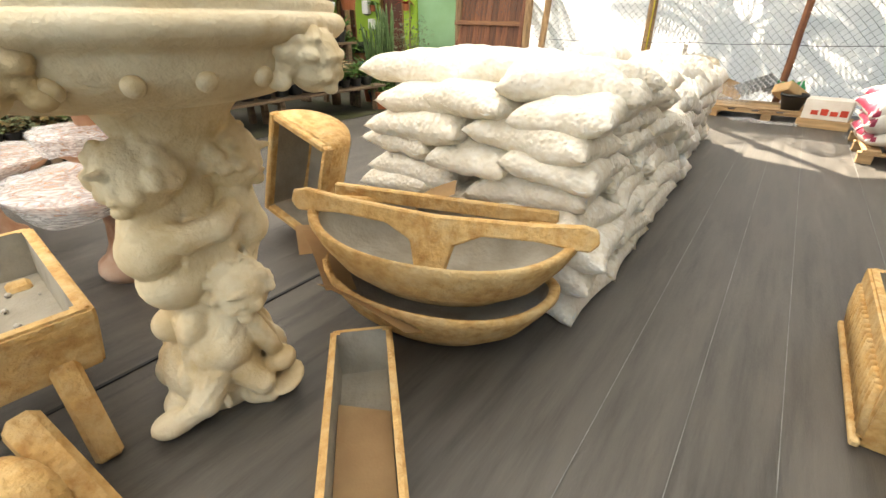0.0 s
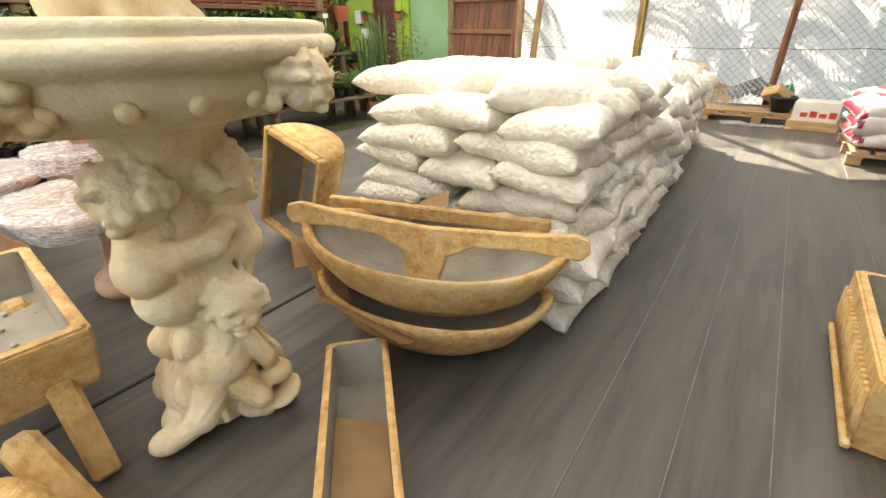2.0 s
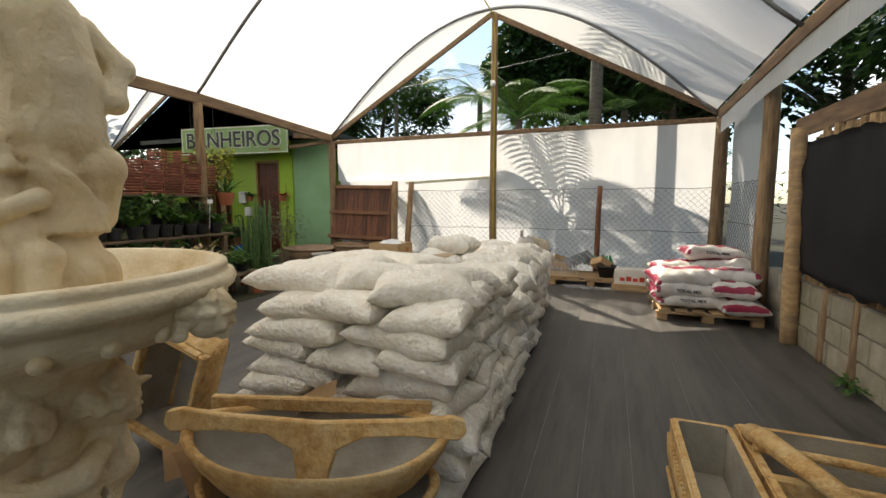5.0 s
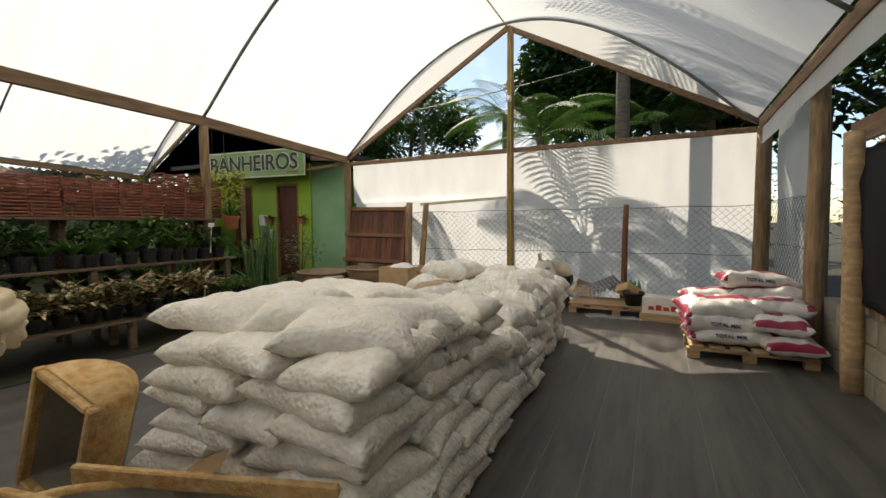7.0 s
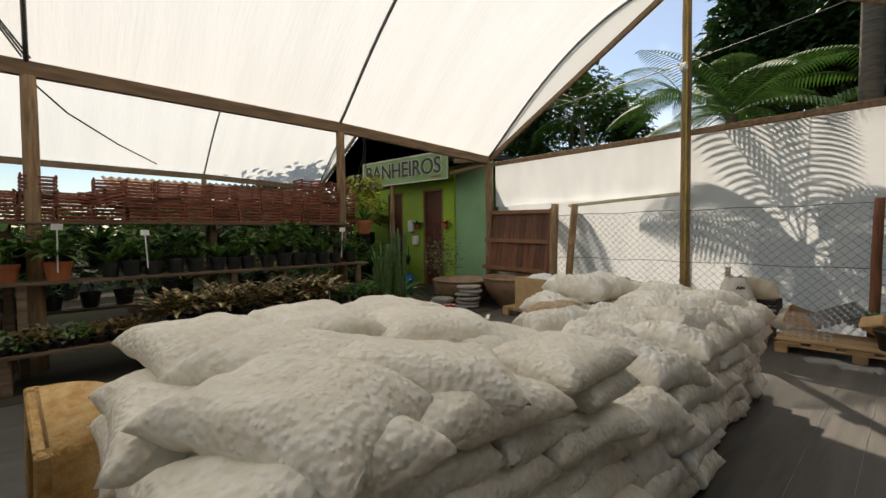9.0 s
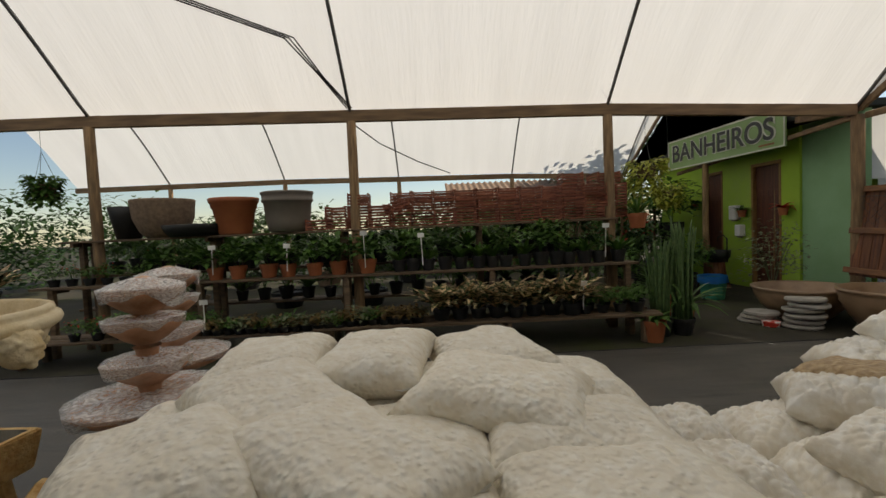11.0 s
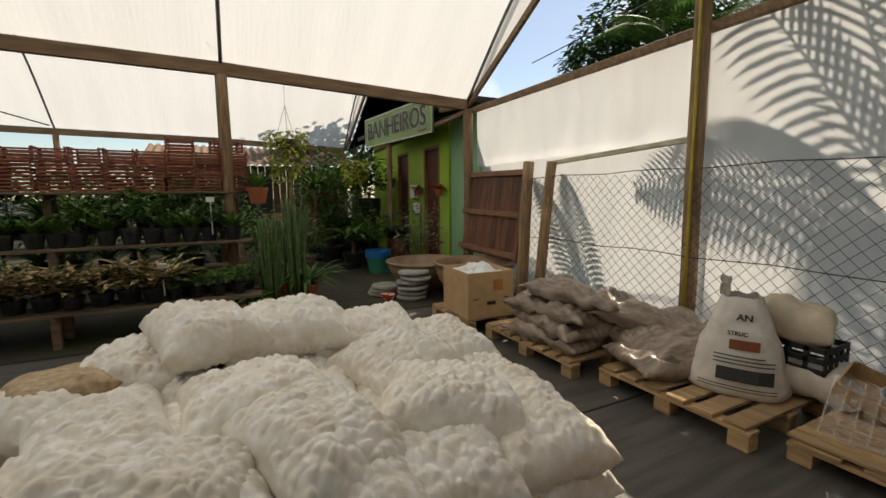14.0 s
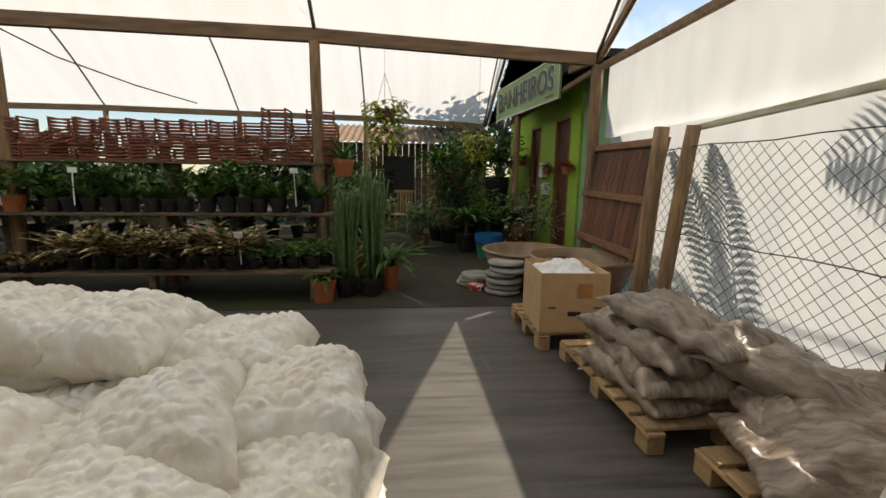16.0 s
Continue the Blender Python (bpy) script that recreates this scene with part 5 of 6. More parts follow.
DOORS = ((-7.55, -6.9), (-6.08, -5.36))
xs = [-9.2] + [v for d in DOORS for v in d] + [-4.98]
for k in range(0, len(xs), 2):
    wall_piece("wall_toilets", xs[k], xs[k + 1], 10.3, 10.45, 0, 2.32, GREENWALL, "lime green plastered wall of the toilet block")
wall_piece("wall_toilets_head", -9.2, -4.98, 10.3, 10.45, 2.32, 2.8, GREENWALL, "lime green plastered wall above the doors")
wall_piece("wall_toilets_side", -4.976, -3.95, 10.34, 10.46, 0, 2.8, PALEGREEN, "pale green plastered wall beside the doors")
wall_piece("wall_toilets_back", -9.2, -3.95, 12.3, 12.4, 0, 2.8, GREENWALL, "rear wall of the toilet block")
wall_piece("wall_toilets_end", -9.35, -9.2, 10.3, 12.4, 0, 2.8, GREENWALL, "end wall of the toilet block")
solo("roof_toilets", box(bmesh.new(), -9.6, -3.9, 9.95, 12.6, 2.82, 2.92, 0, Matrix.Identity(4)), mat("dark fibre roof sheet", (0.07, 0.075, 0.07), rough=0.9, bump=0.5), None, "dark low roof of the toilet block", "roof", kind="structure")
DOORWOOD = mat("dark red brown door", (0.13, 0.04, 0.02), (0.07, 0.02, 0.012), scale=4, stretch=(8, 8, 0.6), rough=0.45, bump=0.2)
TRIM = mat("ochre door frame", (0.3, 0.17, 0.06), (0.22, 0.12, 0.04), rough=0.6)
for k, (a, b) in enumerate(DOORS):
    t = thing(f"door_{k + 1}", None, "closed dark wooden door in ochre frame", "door", kind="structure")
    part("leaf", box(bmesh.new(), a + 0.05, b - 0.05, 10.36, 10.4, 0.01, 2.26, 0.004), DOORWOOD, t)
    for n, (x0, x1, z0, z1) in (("jamb", (a, a + 0.05, 0, 2.32)), ("jamb", (b - 0.05, b, 0, 2.32)), ("head", (a + 0.05, b - 0.05, 2.26, 2.318))):
        part(n, box(bmesh.new(), x0, x1, 10.292, 10.44, z0, z1, 0.004), TRIM, t)
    for q in range(3):
        part("panel_rail", box(bmesh.new(), a + 0.08, b - 0.08, 10.35, 10.36, 0.3 + 0.7 * q, 0.42 + 0.7 * q, 0.003), DOORWOOD, t)
    bm = bmesh.new()
    blob(bm, (b - 0.11, 10.33, 1.05), (0.022, 0.03, 0.022))
    part("knob", bm, STEEL, t, "small metal knob", True)

# the sign
sa, sb = Vector((-7.58, 9.55, 2.43)), Vector((-4.68, 9.83, 2.41))
sw = (sb - sa).length
sm = Matrix.Translation(sa) @ Matrix.Rotation(math.atan2(sb.y - sa.y, sb.x - sa.x), 4, 'Z')
sign = thing("sign_board", sm, "green sign board with dark outlined letters", "sign")
part("board", box(bmesh.new(), 0, sw, 0, 0.03, 0, 0.62, 0.004), mat("green sign face", (0.26, 0.4, 0.16), (0.2, 0.32, 0.11), scale=1.2, rough=0.5, bump=0.03), sign)
EDGE = mat("pale sign edge", (0.7, 0.72, 0.6), rough=0.5)
for x0, x1, z0, z1 in ((0, sw, 0.592, 0.62), (0, sw, 0, 0.028), (0, 0.028, 0.028, 0.592), (sw - 0.028, sw, 0.028, 0.592)):
    part("border", box(bmesh.new(), x0, x1, -0.012, -0.002, z0, z1, 0.002), EDGE, sign, "pale border strip")
INK = mat("dark sign ink", (0.03, 0.035, 0.035), rough=0.5, bump=0.0)


def lettering(body, size, material, parent, m, grow=0.0, label="", width=None):
    me = TEXTS[(body, size, grow)].copy()
    me.materials.append(material)
    xs_ = [v.co.x for v in me.vertices]
    sx = width / (max(xs_) - min(xs_)) if width else 1.0
    ob = part("lettering", me, None, parent, label)
    ob.matrix_basis = m @ pose(0, 0, 0, 90, 0, 0) @ Matrix.Diagonal((sx, 1, 1, 1))
    return ob


lettering("BANHEIROS", 0.5, EDGE, sign, Matrix.Translation((sw * 0.49, -0.007, 0.165)), 0.022, "white letter outline", width=2.62)
lettering("BANHEIROS", 0.5, INK, sign, Matrix.Translation((sw * 0.49, -0.014, 0.165)), 0.008, "dark letters", width=2.56)
part("emblem", box(bmesh.new(), sw - 0.5, sw - 0.2, -0.008, -0.002, 0.07, 0.1), mat("brown emblem ink", (0.3, 0.12, 0.04)), sign, "small brown emblem")
post("sign_post", -6.55, 9.72, 0, 2.75, 0.06, "wooden post before the green building")
bar("roof_purlin", (-7.6, 9.75, 2.36), (-3.7, 9.95, 2.62), 0.05, 0.07, WOOD_BEAM, "brown timber under the sign")
bar("roof_purlin", (-4.6, 9.95, 2.8), (-3.6, 9.9, 2.72), 0.08, 0.1, WOOD_BEAM, "grey timber end by the corner post")
# fittings on the green wall
WHITEP = mat("white enamel", (0.8, 0.8, 0.76), (0.72, 0.72, 0.7), rough=0.4, bump=0.02)
for x, z, w, h in ((-6.45, 1.3, 0.2, 0.28), (-6.3, 0.98, 0.16, 0.22)):
    t = thing("towel_dispenser", pose(x, 10.29, z), "white dispenser box on the green wall", "dispenser", "wall dispensers")
    part("body", box(bmesh.new(), -w / 2, w / 2, -0.12, 0, 0, h, 0.015), WHITEP, t)
    part("spout", box(bmesh.new(), -0.04, 0.04, -0.1, -0.03, -0.03, 0, 0.004), GREYP, t)
for x, z, mt in ((-6.2, 1.35, LEAF), (-5.2, 1.35, LEAF_RED), (-7.72, 1.55, LEAF)):
    t = thing("wall_pot", pose(x, 10.2, z), "small terracotta wall pot with plant", "plant", "wall pots")
    part("pot", pot_mesh(0.08, 0.13, TERRA), None, t)
    part("foliage", rosette(16, 0.24, 0.05, 0.8, 0.6, int(-x * 10)), mt, t, "", False, pose(0, 0, 0.12))
# basin on a stump with tap
t = thing("wash_basin", pose(-6.35, 9.75, 0), "black basin on a root stump with curved tap", "basin")
bm = bmesh.new()
rr = random.Random(6)
for k in range(9):
    a = k * 0.7
    limb(bm, [(0.22 * math.cos(a), 0.22 * math.sin(a), 0.02), (0.13 * math.cos(a + 0.3), 0.13 * math.sin(a + 0.3), 0.25), (0.12 * math.cos(a), 0.12 * math.sin(a), 0.52)], [0.06, 0.07, 0.06])
part("stump", bm, WOOD_DARK, t, "knotted brown root stump", True)
part("bowl", lathe(bmesh.new(), [(0, 0.5), (0.2, 0.5), (0.27, 0.6), (0.28, 0.72), (0.26, 0.72), (0.24, 0.62), (0, 0.56)], 28), BLACKP, t, "black round basin", True)
part("tap", tube(bmesh.new(), [(0.26, 0.08, 0.5), (0.26, 0.08, 0.95), (0.22, 0.04, 1.02), (0.12, 0, 0.98), (0.1, 0, 0.9)], 0.012, 8), BLACKP, t, "thin curved tap", True)

# ---- things between the building and the pallets ----
t = thing("waste_bin", pose(-5.15, 8.95, 0), "green mesh waste bin with blue liner", "bin")
part("basket", lathe(bmesh.new(), [(0, 0), (0.17, 0), (0.215, 0.36), (0.2, 0.36), (0.16, 0.02), (0, 0.02)], 28), mat("green plastic basket", (0.03, 0.25, 0.16), rough=0.5, voro=0.8, vscale=60), t)
bm = bmesh.new()
grid(bm, lambda u, v: ((0.222 + 0.02 * nz(math.cos(6.283 * u) * 3, math.sin(6.283 * u) * 3, v)) * math.cos(6.283 * u), (0.222 + 0.02 * nz(math.cos(6.283 * u) * 3, math.sin(6.283 * u) * 3, v)) * math.sin(6.283 * u), 0.28 + 0.12 * v + 0.03 * nz(math.cos(6.283 * u) * 2, math.sin(6.283 * u) * 2, 5) * (1 - v)), 40, 5)
part("liner", bm, mat("blue plastic liner", (0.02, 0.22, 0.62), (0.015, 0.16, 0.5), rough=0.35, through_light=0.3), t, "blue bag liner", True)

CLAY = mat("glazed tan clay", (0.34, 0.22, 0.13), (0.24, 0.15, 0.085), scale=5, rough=0.4, bump=0.15, clear=0.3)


def clay_bowl(x, y, z, R, H, ribs, label):
    bm = bmesh.new()
    prof = [(0, 0), (R * 0.5, 0)]
    n = 12
    for k in range(n + 1):
        f = k / n
        r = R * (0.5 + 0.47 * math.sin(f * math.pi / 2))
        prof.append((r + (0.012 if ribs and k % 2 else 0), H * 0.9 * f))
    prof += [(R, H * 0.91), (R * 1.03, H * 0.95), (R * 1.02, H), (R * 0.95, H * 0.99), (R * 0.9, H * 0.8), (R * 0.5, H * 0.25), (0, H * 0.2)]
    lathe(bm, prof, 56)
    return solo("clay_bowl", bm, CLAY, pose(x, y, z), label, "pot", "clay bowls", smooth=True)


clay_bowl(-3.55, 9.12, 0, 0.55, 0.42, False, "large round tan clay bowl with rolled rim")
clay_bowl(-2.62, 9.42, 0, 0.52, 0.5, True, "large ribbed tan clay bowl by the fence")


# round stepping slabs in a pile
SLAB = mat("grey stepping slab", (0.38, 0.36, 0.32), (0.28, 0.26, 0.23), scale=8, rough=0.9, bump=0.5, rand=0.12)
rs_ = random.Random(4)
for k in range(6):
    bm = bmesh.new()
    lathe(bm, [(0, 0), (0.2, 0), (0.21, 0.02), (0.2, 0.045), (0, 0.045)], 14)
    solo("stepping_slab", bm, SLAB, pose(-3.02 + rs_.uniform(-0.03, 0.03), 8.72 + rs_.uniform(-0.03, 0.03), 0.062 * k + 0.012 * (k > 0), rs_.uniform(-3, 3), rs_.uniform(-3, 3), 40 * k), "round grey stepping slab in a pile", "slab", "stepping slabs")
for k in range(3):
    bm = bmesh.new()
    lathe(bm, [(0, 0), (0.19, 0), (0.2, 0.02), (0.19, 0.045), (0, 0.045)], 14)
    solo("stepping_slab", bm, SLAB, pose(-3.45 + 0.03 * k, 8.42 + 0.02 * k, 0.05 * k, 0, 0, 50 * k), "round grey stepping slab in a low pile", "slab", "stepping slabs")
bm = bmesh.new()
lathe(bm, [(0, 0), (0.09, 0), (0.1, 0.06), (0, 0.07)], 16)
solo("paint_tin", bm, mat("red and white tin", (0.6, 0.05, 0.03), (0.75, 0.7, 0.68), scale=12, rough=0.4, ramp=(0.48, 0.52)), pose(-3.18, 8.42, 0), "small red and white tin by the slabs", "tin")
# sparse grey-leaved tree and a low shrub beside the bowls
t = thing("potted_tree", pose(-4.55, 9.5, 0), "sparse grey-green leafy potted tree", "plant", "tub shrubs")
part("pot", pot_mesh(0.2, 0.3, BROWNP), None, t)
part("trunk", tube(bmesh.new(), [(0, 0, 0.2), (0.02, 0.02, 0.7), (0.06, 0, 1.3), (0.02, 0.03, 1.75)], [0.018, 0.014, 0.01, 0.004], 6), WOOD_POST, t)
part("foliage", bushy(420, 0.42, 0.62, 0.085, 401, 0.25, 14, 0.55, uneven=0.7), LEAF_GREY, t)

# the board panel that leans on the ribbed bowl
panel = thing("board_gate", pose(-2.88, 9.76, 0.52, -8, 1, -1), "dark stained board gate with three battens, leaning", "gate")
for k in range(11):
    part("board", box(bmesh.new(), -0.7 + 0.127 * k, -0.7 + 0.127 * (k + 1) - 0.006, 0.0, 0.022, 0, 1.17, 0.003), WOOD_DARK, panel)
for z in (0.03, 0.55, 1.09):
    part("batten", box(bmesh.new(), -0.75, 0.74, -0.045, -0.002, z, z + 0.075, 0.005), mat("brown batten", (0.24, 0.11, 0.045), (0.15, 0.065, 0.03), stretch=(1, 6, 6), rough=0.6), panel, "brown horizontal batten")
part("stile", box(bmesh.new(), 0.7, 0.77, -0.05, 0.05, 0.0, 1.18, 0.005), WOOD_DARK, panel)


# ---- pallets and what stands on them ----
def pallet(x0, x1, y0, y1, label, boards=7, h=0.135, turn=0):
    t = thing("pallet", pose((x0 + x1) / 2, (y0 + y1) / 2, 0, 0, 0, turn), label, "pallet", "wooden pallets")
    w, d = x1 - x0, y1 - y0
    for k in range(boards):
        bw = w / boards * 0.72
        x = -w / 2 + w * (k + 0.5) / boards
        part("deck_board", box(bmesh.new(), x - bw / 2, x + bw / 2, -d / 2 + rs_.uniform(-0.01, 0.01), d / 2, h - 0.022, h + rs_.uniform(-0.002, 0.002), 0.003), WOOD_PALE, t)
    for y in (-d / 2 + 0.05, 0, d / 2 - 0.05):
        part("runner", box(bmesh.new(), -w / 2, w / 2, y - 0.045, y + 0.045, h - 0.045, h - 0.0235, 0.003), WOOD_PALE, t)
        for x in (-w / 2 + 0.06, 0, w / 2 - 0.06):
            part("block", box(bmesh.new(), x - 0.055, x + 0.055, y - 0.045, y + 0.045, 0, h - 0.0465, 0.004), WOOD_PALE, t)
    return t


pallet(-2.16, -1.33, 8.57, 9.39, "pale wooden pallet under a cardboard box")
pallet(-1.22, -0.05, 8.69, 9.59, "pale wooden pallet under brown sacks", 8)
pallet(0.06, 1.08, 8.84, 9.72, "pale wooden pallet under a white sack", 6)
t = pallet(1.18, 2.5, 8.97, 9.69, "low slatted wooden platform with clutter", 5, 0.12)
for k in range(9):
    part("slat", box(bmesh.new(), -0.66, 0.66, -0.355 + 0.079 * k, -0.355 + 0.079 * k + 0.07, 0.124, 0.142, 0.003), WOOD_PALE, t)
pallet(2.62, 3.66, 7.2, 8.3, "wooden pallet under printed sacks", 6, 0.12)

# cardboard box full of paper
t = thing("cardboard_box", pose(-1.63, 8.86, 0.137, 0, 0, -4), "open brown cardboard box with white paper inside", "box")
for nm, x0, x1, y0, y1 in (("side", -0.3, 0.3, -0.26, -0.254), ("side", -0.3, 0.3, 0.254, 0.26), ("side", -0.3, -0.294, -0.253, 0.253), ("side", 0.294, 0.3, -0.253, 0.253)):
    part(nm, box(bmesh.new(), x0, x1, y0, y1, 0, 0.46), CARD, t)
part("base", box(bmesh.new(), -0.293, 0.293, -0.253, 0.253, 0.002, 0.008), CARD, t)
# the side stays whole; black plates paint the shade inside hand hole and slots
part("hand_hole", box(bmesh.new(), 0.3005, 0.302, -0.05, 0.05, 0.13, 0.165), BLACKP, t, "black plate painted as the shade in a punched hand hole")
for y in (-0.17, 0.17):
    part("hand_hole", box(bmesh.new(), 0.3005, 0.302, y - 0.03, y + 0.03, 0.19, 0.2), BLACKP, t, "black plate painted as the shade in a punched slot")
part("print", box(bmesh.new(), 0.3005, 0.302, 0.02, 0.13, 0.27, 0.38), mat("faded orange print", (0.5, 0.22, 0.06)), t, "faded orange print")
PAPER = mat("white crumpled paper", (0.82, 0.82, 0.8), (0.7, 0.7, 0.68), rough=0.7, bump=0.3, bscale=14)
bm = bmesh.new()
grid(bm, lambda u, v: (-0.28 + 0.56 * u, -0.24 + 0.48 * v, 0.4 + 0.11 * math.sin(math.pi * u) * math.sin(math.pi * v) + 0.05 * nz(u * 5, v * 5, 2) + 0.03 * nz(u * 14, v * 14, 3)), 18, 16)
part("paper", bm, PAPER, t, "crumpled white paper")

# brown sacks in clear plastic
BROWNSACK = mat("brown earth in clear plastic", (0.37, 0.29, 0.22), (0.17, 0.125, 0.09), scale=9, rough=0.36, rough2=0.55, bump=0.8, bscale=14, stretch=(1, 4, 1), rand=0.12, clear=0.2)
SACKS = [bag_mesh("earth_sack", 0.84, 0.56, 0.15, 150 + 5 * k, BROWNSACK, 0.045, 0.15, 0.0, 0.022, True) for k in range(3)]
for x, y, z, turn, tl in ((-0.5, 8.96, 0.205, 6, (0, 0)), (-0.47, 8.98, 0.305, -5, (0, 2)), (-0.52, 9.0, 0.405, 9, (-3, 2)), (-0.4, 9.08, 0.525, 16, (-8, 5)), (-0.12, 9.36, 0.3, -14, (-4, 8)), (0.0, 9.4, 0.4, 40, (0, 10)),
                          (0.36, 9.27, 0.2, 72, (2, 4)), (0.4, 9.36, 0.29, 62, (8, -3)), (0.2, 9.54, 0.3, 25, (0, 6))):
    put_bag(SACKS, x, y, z, turn, tl, "brown earth sack in wrinkled clear plastic", "earth_sack")
rb_list = [o for o in scene.objects if o.name.startswith("earth_sack")]
for o in rb_list:
    tagged(o, "brown earth sack in wrinkled clear plastic", "sack", "earth sacks")

# the printed white sack standing upright
WHITESACK = mat("white woven sack", (0.74, 0.7, 0.64), (0.6, 0.55, 0.48), scale=7, rough=0.6, bump=0.4, bscale=20, dirt=(0.5, 0.42, 0.33))
t = thing("printed_sack", pose(0.75, 9.3, 0.137, 0, 0, 24) @ Matrix.Diagonal((0.95, 0.95, 0.87, 1)), "white printed sack standing with twisted open neck", "sack")
bm = bmesh.new()


def sack_side(a, b):
    q = 2 * math.pi * a
    w = 0.27 * (1 - 0.66 * b ** 1.3) + 0.02
    d = 0.17 * (1 - 0.6 * b ** 1.4) + 0.015
    s = 1.0 if b > 0.02 else 0.9
    cx, cy = math.cos(q), math.sin(q)
    k = 1 + 0.06 * nz(cx * 2, cy * 2, b * 5) + 0.03 * nz(cx * 6, cy * 6, b * 9)
    return (w * s * k * math.copysign(abs(cx) ** 0.75, cx), d * s * k * math.copysign(abs(cy) ** 0.75, cy), 0.68 * b + 0.03 * nz(cx * 3, cy * 3, 7) * b)


grid(bm, sack_side, 40, 24)
part("body", bm, WHITESACK, t, "", True)


def sack_print(x0, x1, z0, z1, material, label):
    bm = bmesh.new()

    def f(u, v):
        x, z = x0 + (x1 - x0) * u, z0 + (z1 - z0) * v
        b = z / 0.72
        w = 0.27 * (1 - 0.66 * b ** 1.3) + 0.02
        d = 0.17 * (1 - 0.6 * b ** 1.4) + 0.015
        r = min(0.97, abs(x) / w)
        y = -d * (1 - r ** (2 / 0.75)) ** 0.375 * 1.09 - 0.006
        return (x, y, z)
    grid(bm, f, 8, 3)
    part("print", bm, material, t, label)


for x0, x1, z0, z1 in ((-0.1, 0.2, 0.12, 0.21), (-0.12, 0.2, 0.235, 0.243), (-0.12, 0.2, 0.26, 0.268), (-0.12, 0.15, 0.285, 0.293), (-0.2, 0.22, 0.08, 0.086), (-0.2, 0.22, 0.06, 0.066)):
    sack_print(x0, x1, z0, z1, INK, "dark printed bar")
sack_print(-0.04, 0.12, 0.335, 0.4, mat("brick red print", (0.25, 0.07, 0.03)), "brick-red printed panel")
lettering("AN", 0.06, INK, t, pose(0.03, -0.128, 0.53, -8, 0, 0), 0.002, "dark letters")
lettering("STRUÇ", 0.035, INK, t, pose(0.0, -0.15, 0.43, -8, 0, 0), 0.001, "dark letters")
bm = bmesh.new()
grid(bm, lambda u, v: (-0.12 + 0.06 * u + 0.02 * nz(u * 4, v * 4, 1), -0.05 + 0.02 * math.sin(6 * u), 0.68 + 0.14 * v), 6, 5)
bmesh.ops.solidify(bm, geom=bm.faces[:], thickness=0.003)
part("neck", bm, WHITESACK, t, "twisted open neck")

# black crate with a pale sack, trays and clutter by the fence
t = thing("plastic_crate", pose(0.92, 9.62, 0.3), "black slotted plastic crate against the fence", "crate")
for nm, x0, x1, y0, y1 in (("wall", -0.2, 0.2, -0.14, -0.13), ("wall", -0.2, 0.2, 0.13, 0.14), ("wall", -0.2, -0.19, -0.13, 0.13), ("wall", 0.19, 0.2, -0.13, 0.13)):
    for q in range(3):
        part("rail", box(bmesh.new(), x0, x1, y0, y1, 0.065 * q, 0.065 * q + 0.035, 0.003), BLACKP, t)
    for q in range(5):
        fx = x0 + (x1 - x0) * q / 4
        fy = y0 + (y1 - y0) * q / 4
        part("bar", box(bmesh.new(), max(x0, fx - 0.012), min(x1, fx + 0.012), max(y0, fy - 0.012), min(y1, fy + 0.012), 0, 0.165), BLACKP, t)
put_bag([bag_mesh("pale_sack", 0.4, 0.32, 0.24, 180, mat("pale straw sack", (0.62, 0.54, 0.4), (0.48, 0.4, 0.28), scale=9, rough=0.6, bump=0.6, bscale=16), 0.03)], 0.9, 9.6, 0.56, 20, (10, 10), "pale straw-coloured sack on the black crate", "pale_sack")
put_bag([bag_mesh("printed_bag", 0.6, 0.36, 0.2, 184, WHITESACK, 0.03)], 1.0, 9.6, 0.23, 10, (5, 0), "flat white printed sack under the crate", "printed_bag")
CLEARP = bpy.data.materials.new("clear plastic tray")
CLEARP.use_nodes = True
nt = CLEARP.node_tree
cp = nt.nodes["Principled BSDF"]
cp.inputs["Base Color"].default_value = (0.8, 0.82, 0.82, 1)
cp.inputs["Roughness"].default_value = 0.15
ct = nt.nodes.new("ShaderNodeBsdfTransparent")
cm = nt.nodes.new("ShaderNodeMixShader")
cm.inputs[0].default_value = 0.16
nt.links.new(ct.outputs[0], cm.inputs[1])
nt.links.new(cp.outputs[0], cm.inputs[2])
nt.links.new(cm.outputs[0], nt.nodes["Material Output"].inputs["Surface"])


def cell_tray(m, nx, ny, material, label, cell=0.06):
    bm = bmesh.new()
    for i in range(nx):
        for j in range(ny):
            r = lathe(bmesh.new(), [(0, 0), (cell * 0.32, 0), (cell * 0.46, cell * 0.8), (cell * 0.5, cell * 0.8)], 8)
            r.transform(Matrix.Translation(((i - nx / 2 + 0.5) * cell, (j - ny / 2 + 0.5) * cell, 0)))
            me = bpy.data.meshes.new("tmp")
            r.to_mesh(me)
            r.free()
            bm.from_mesh(me)
            bpy.data.meshes.remove(me)
    for i in range(nx + 1):
        box(bm, (i - nx / 2) * cell - 0.004, (i - nx / 2) * cell + 0.004, -ny / 2 * cell, ny / 2 * cell, cell * 0.79, cell * 0.81)
    return solo("seedling_tray", bm, material, m, label, "tray", "seedling trays")


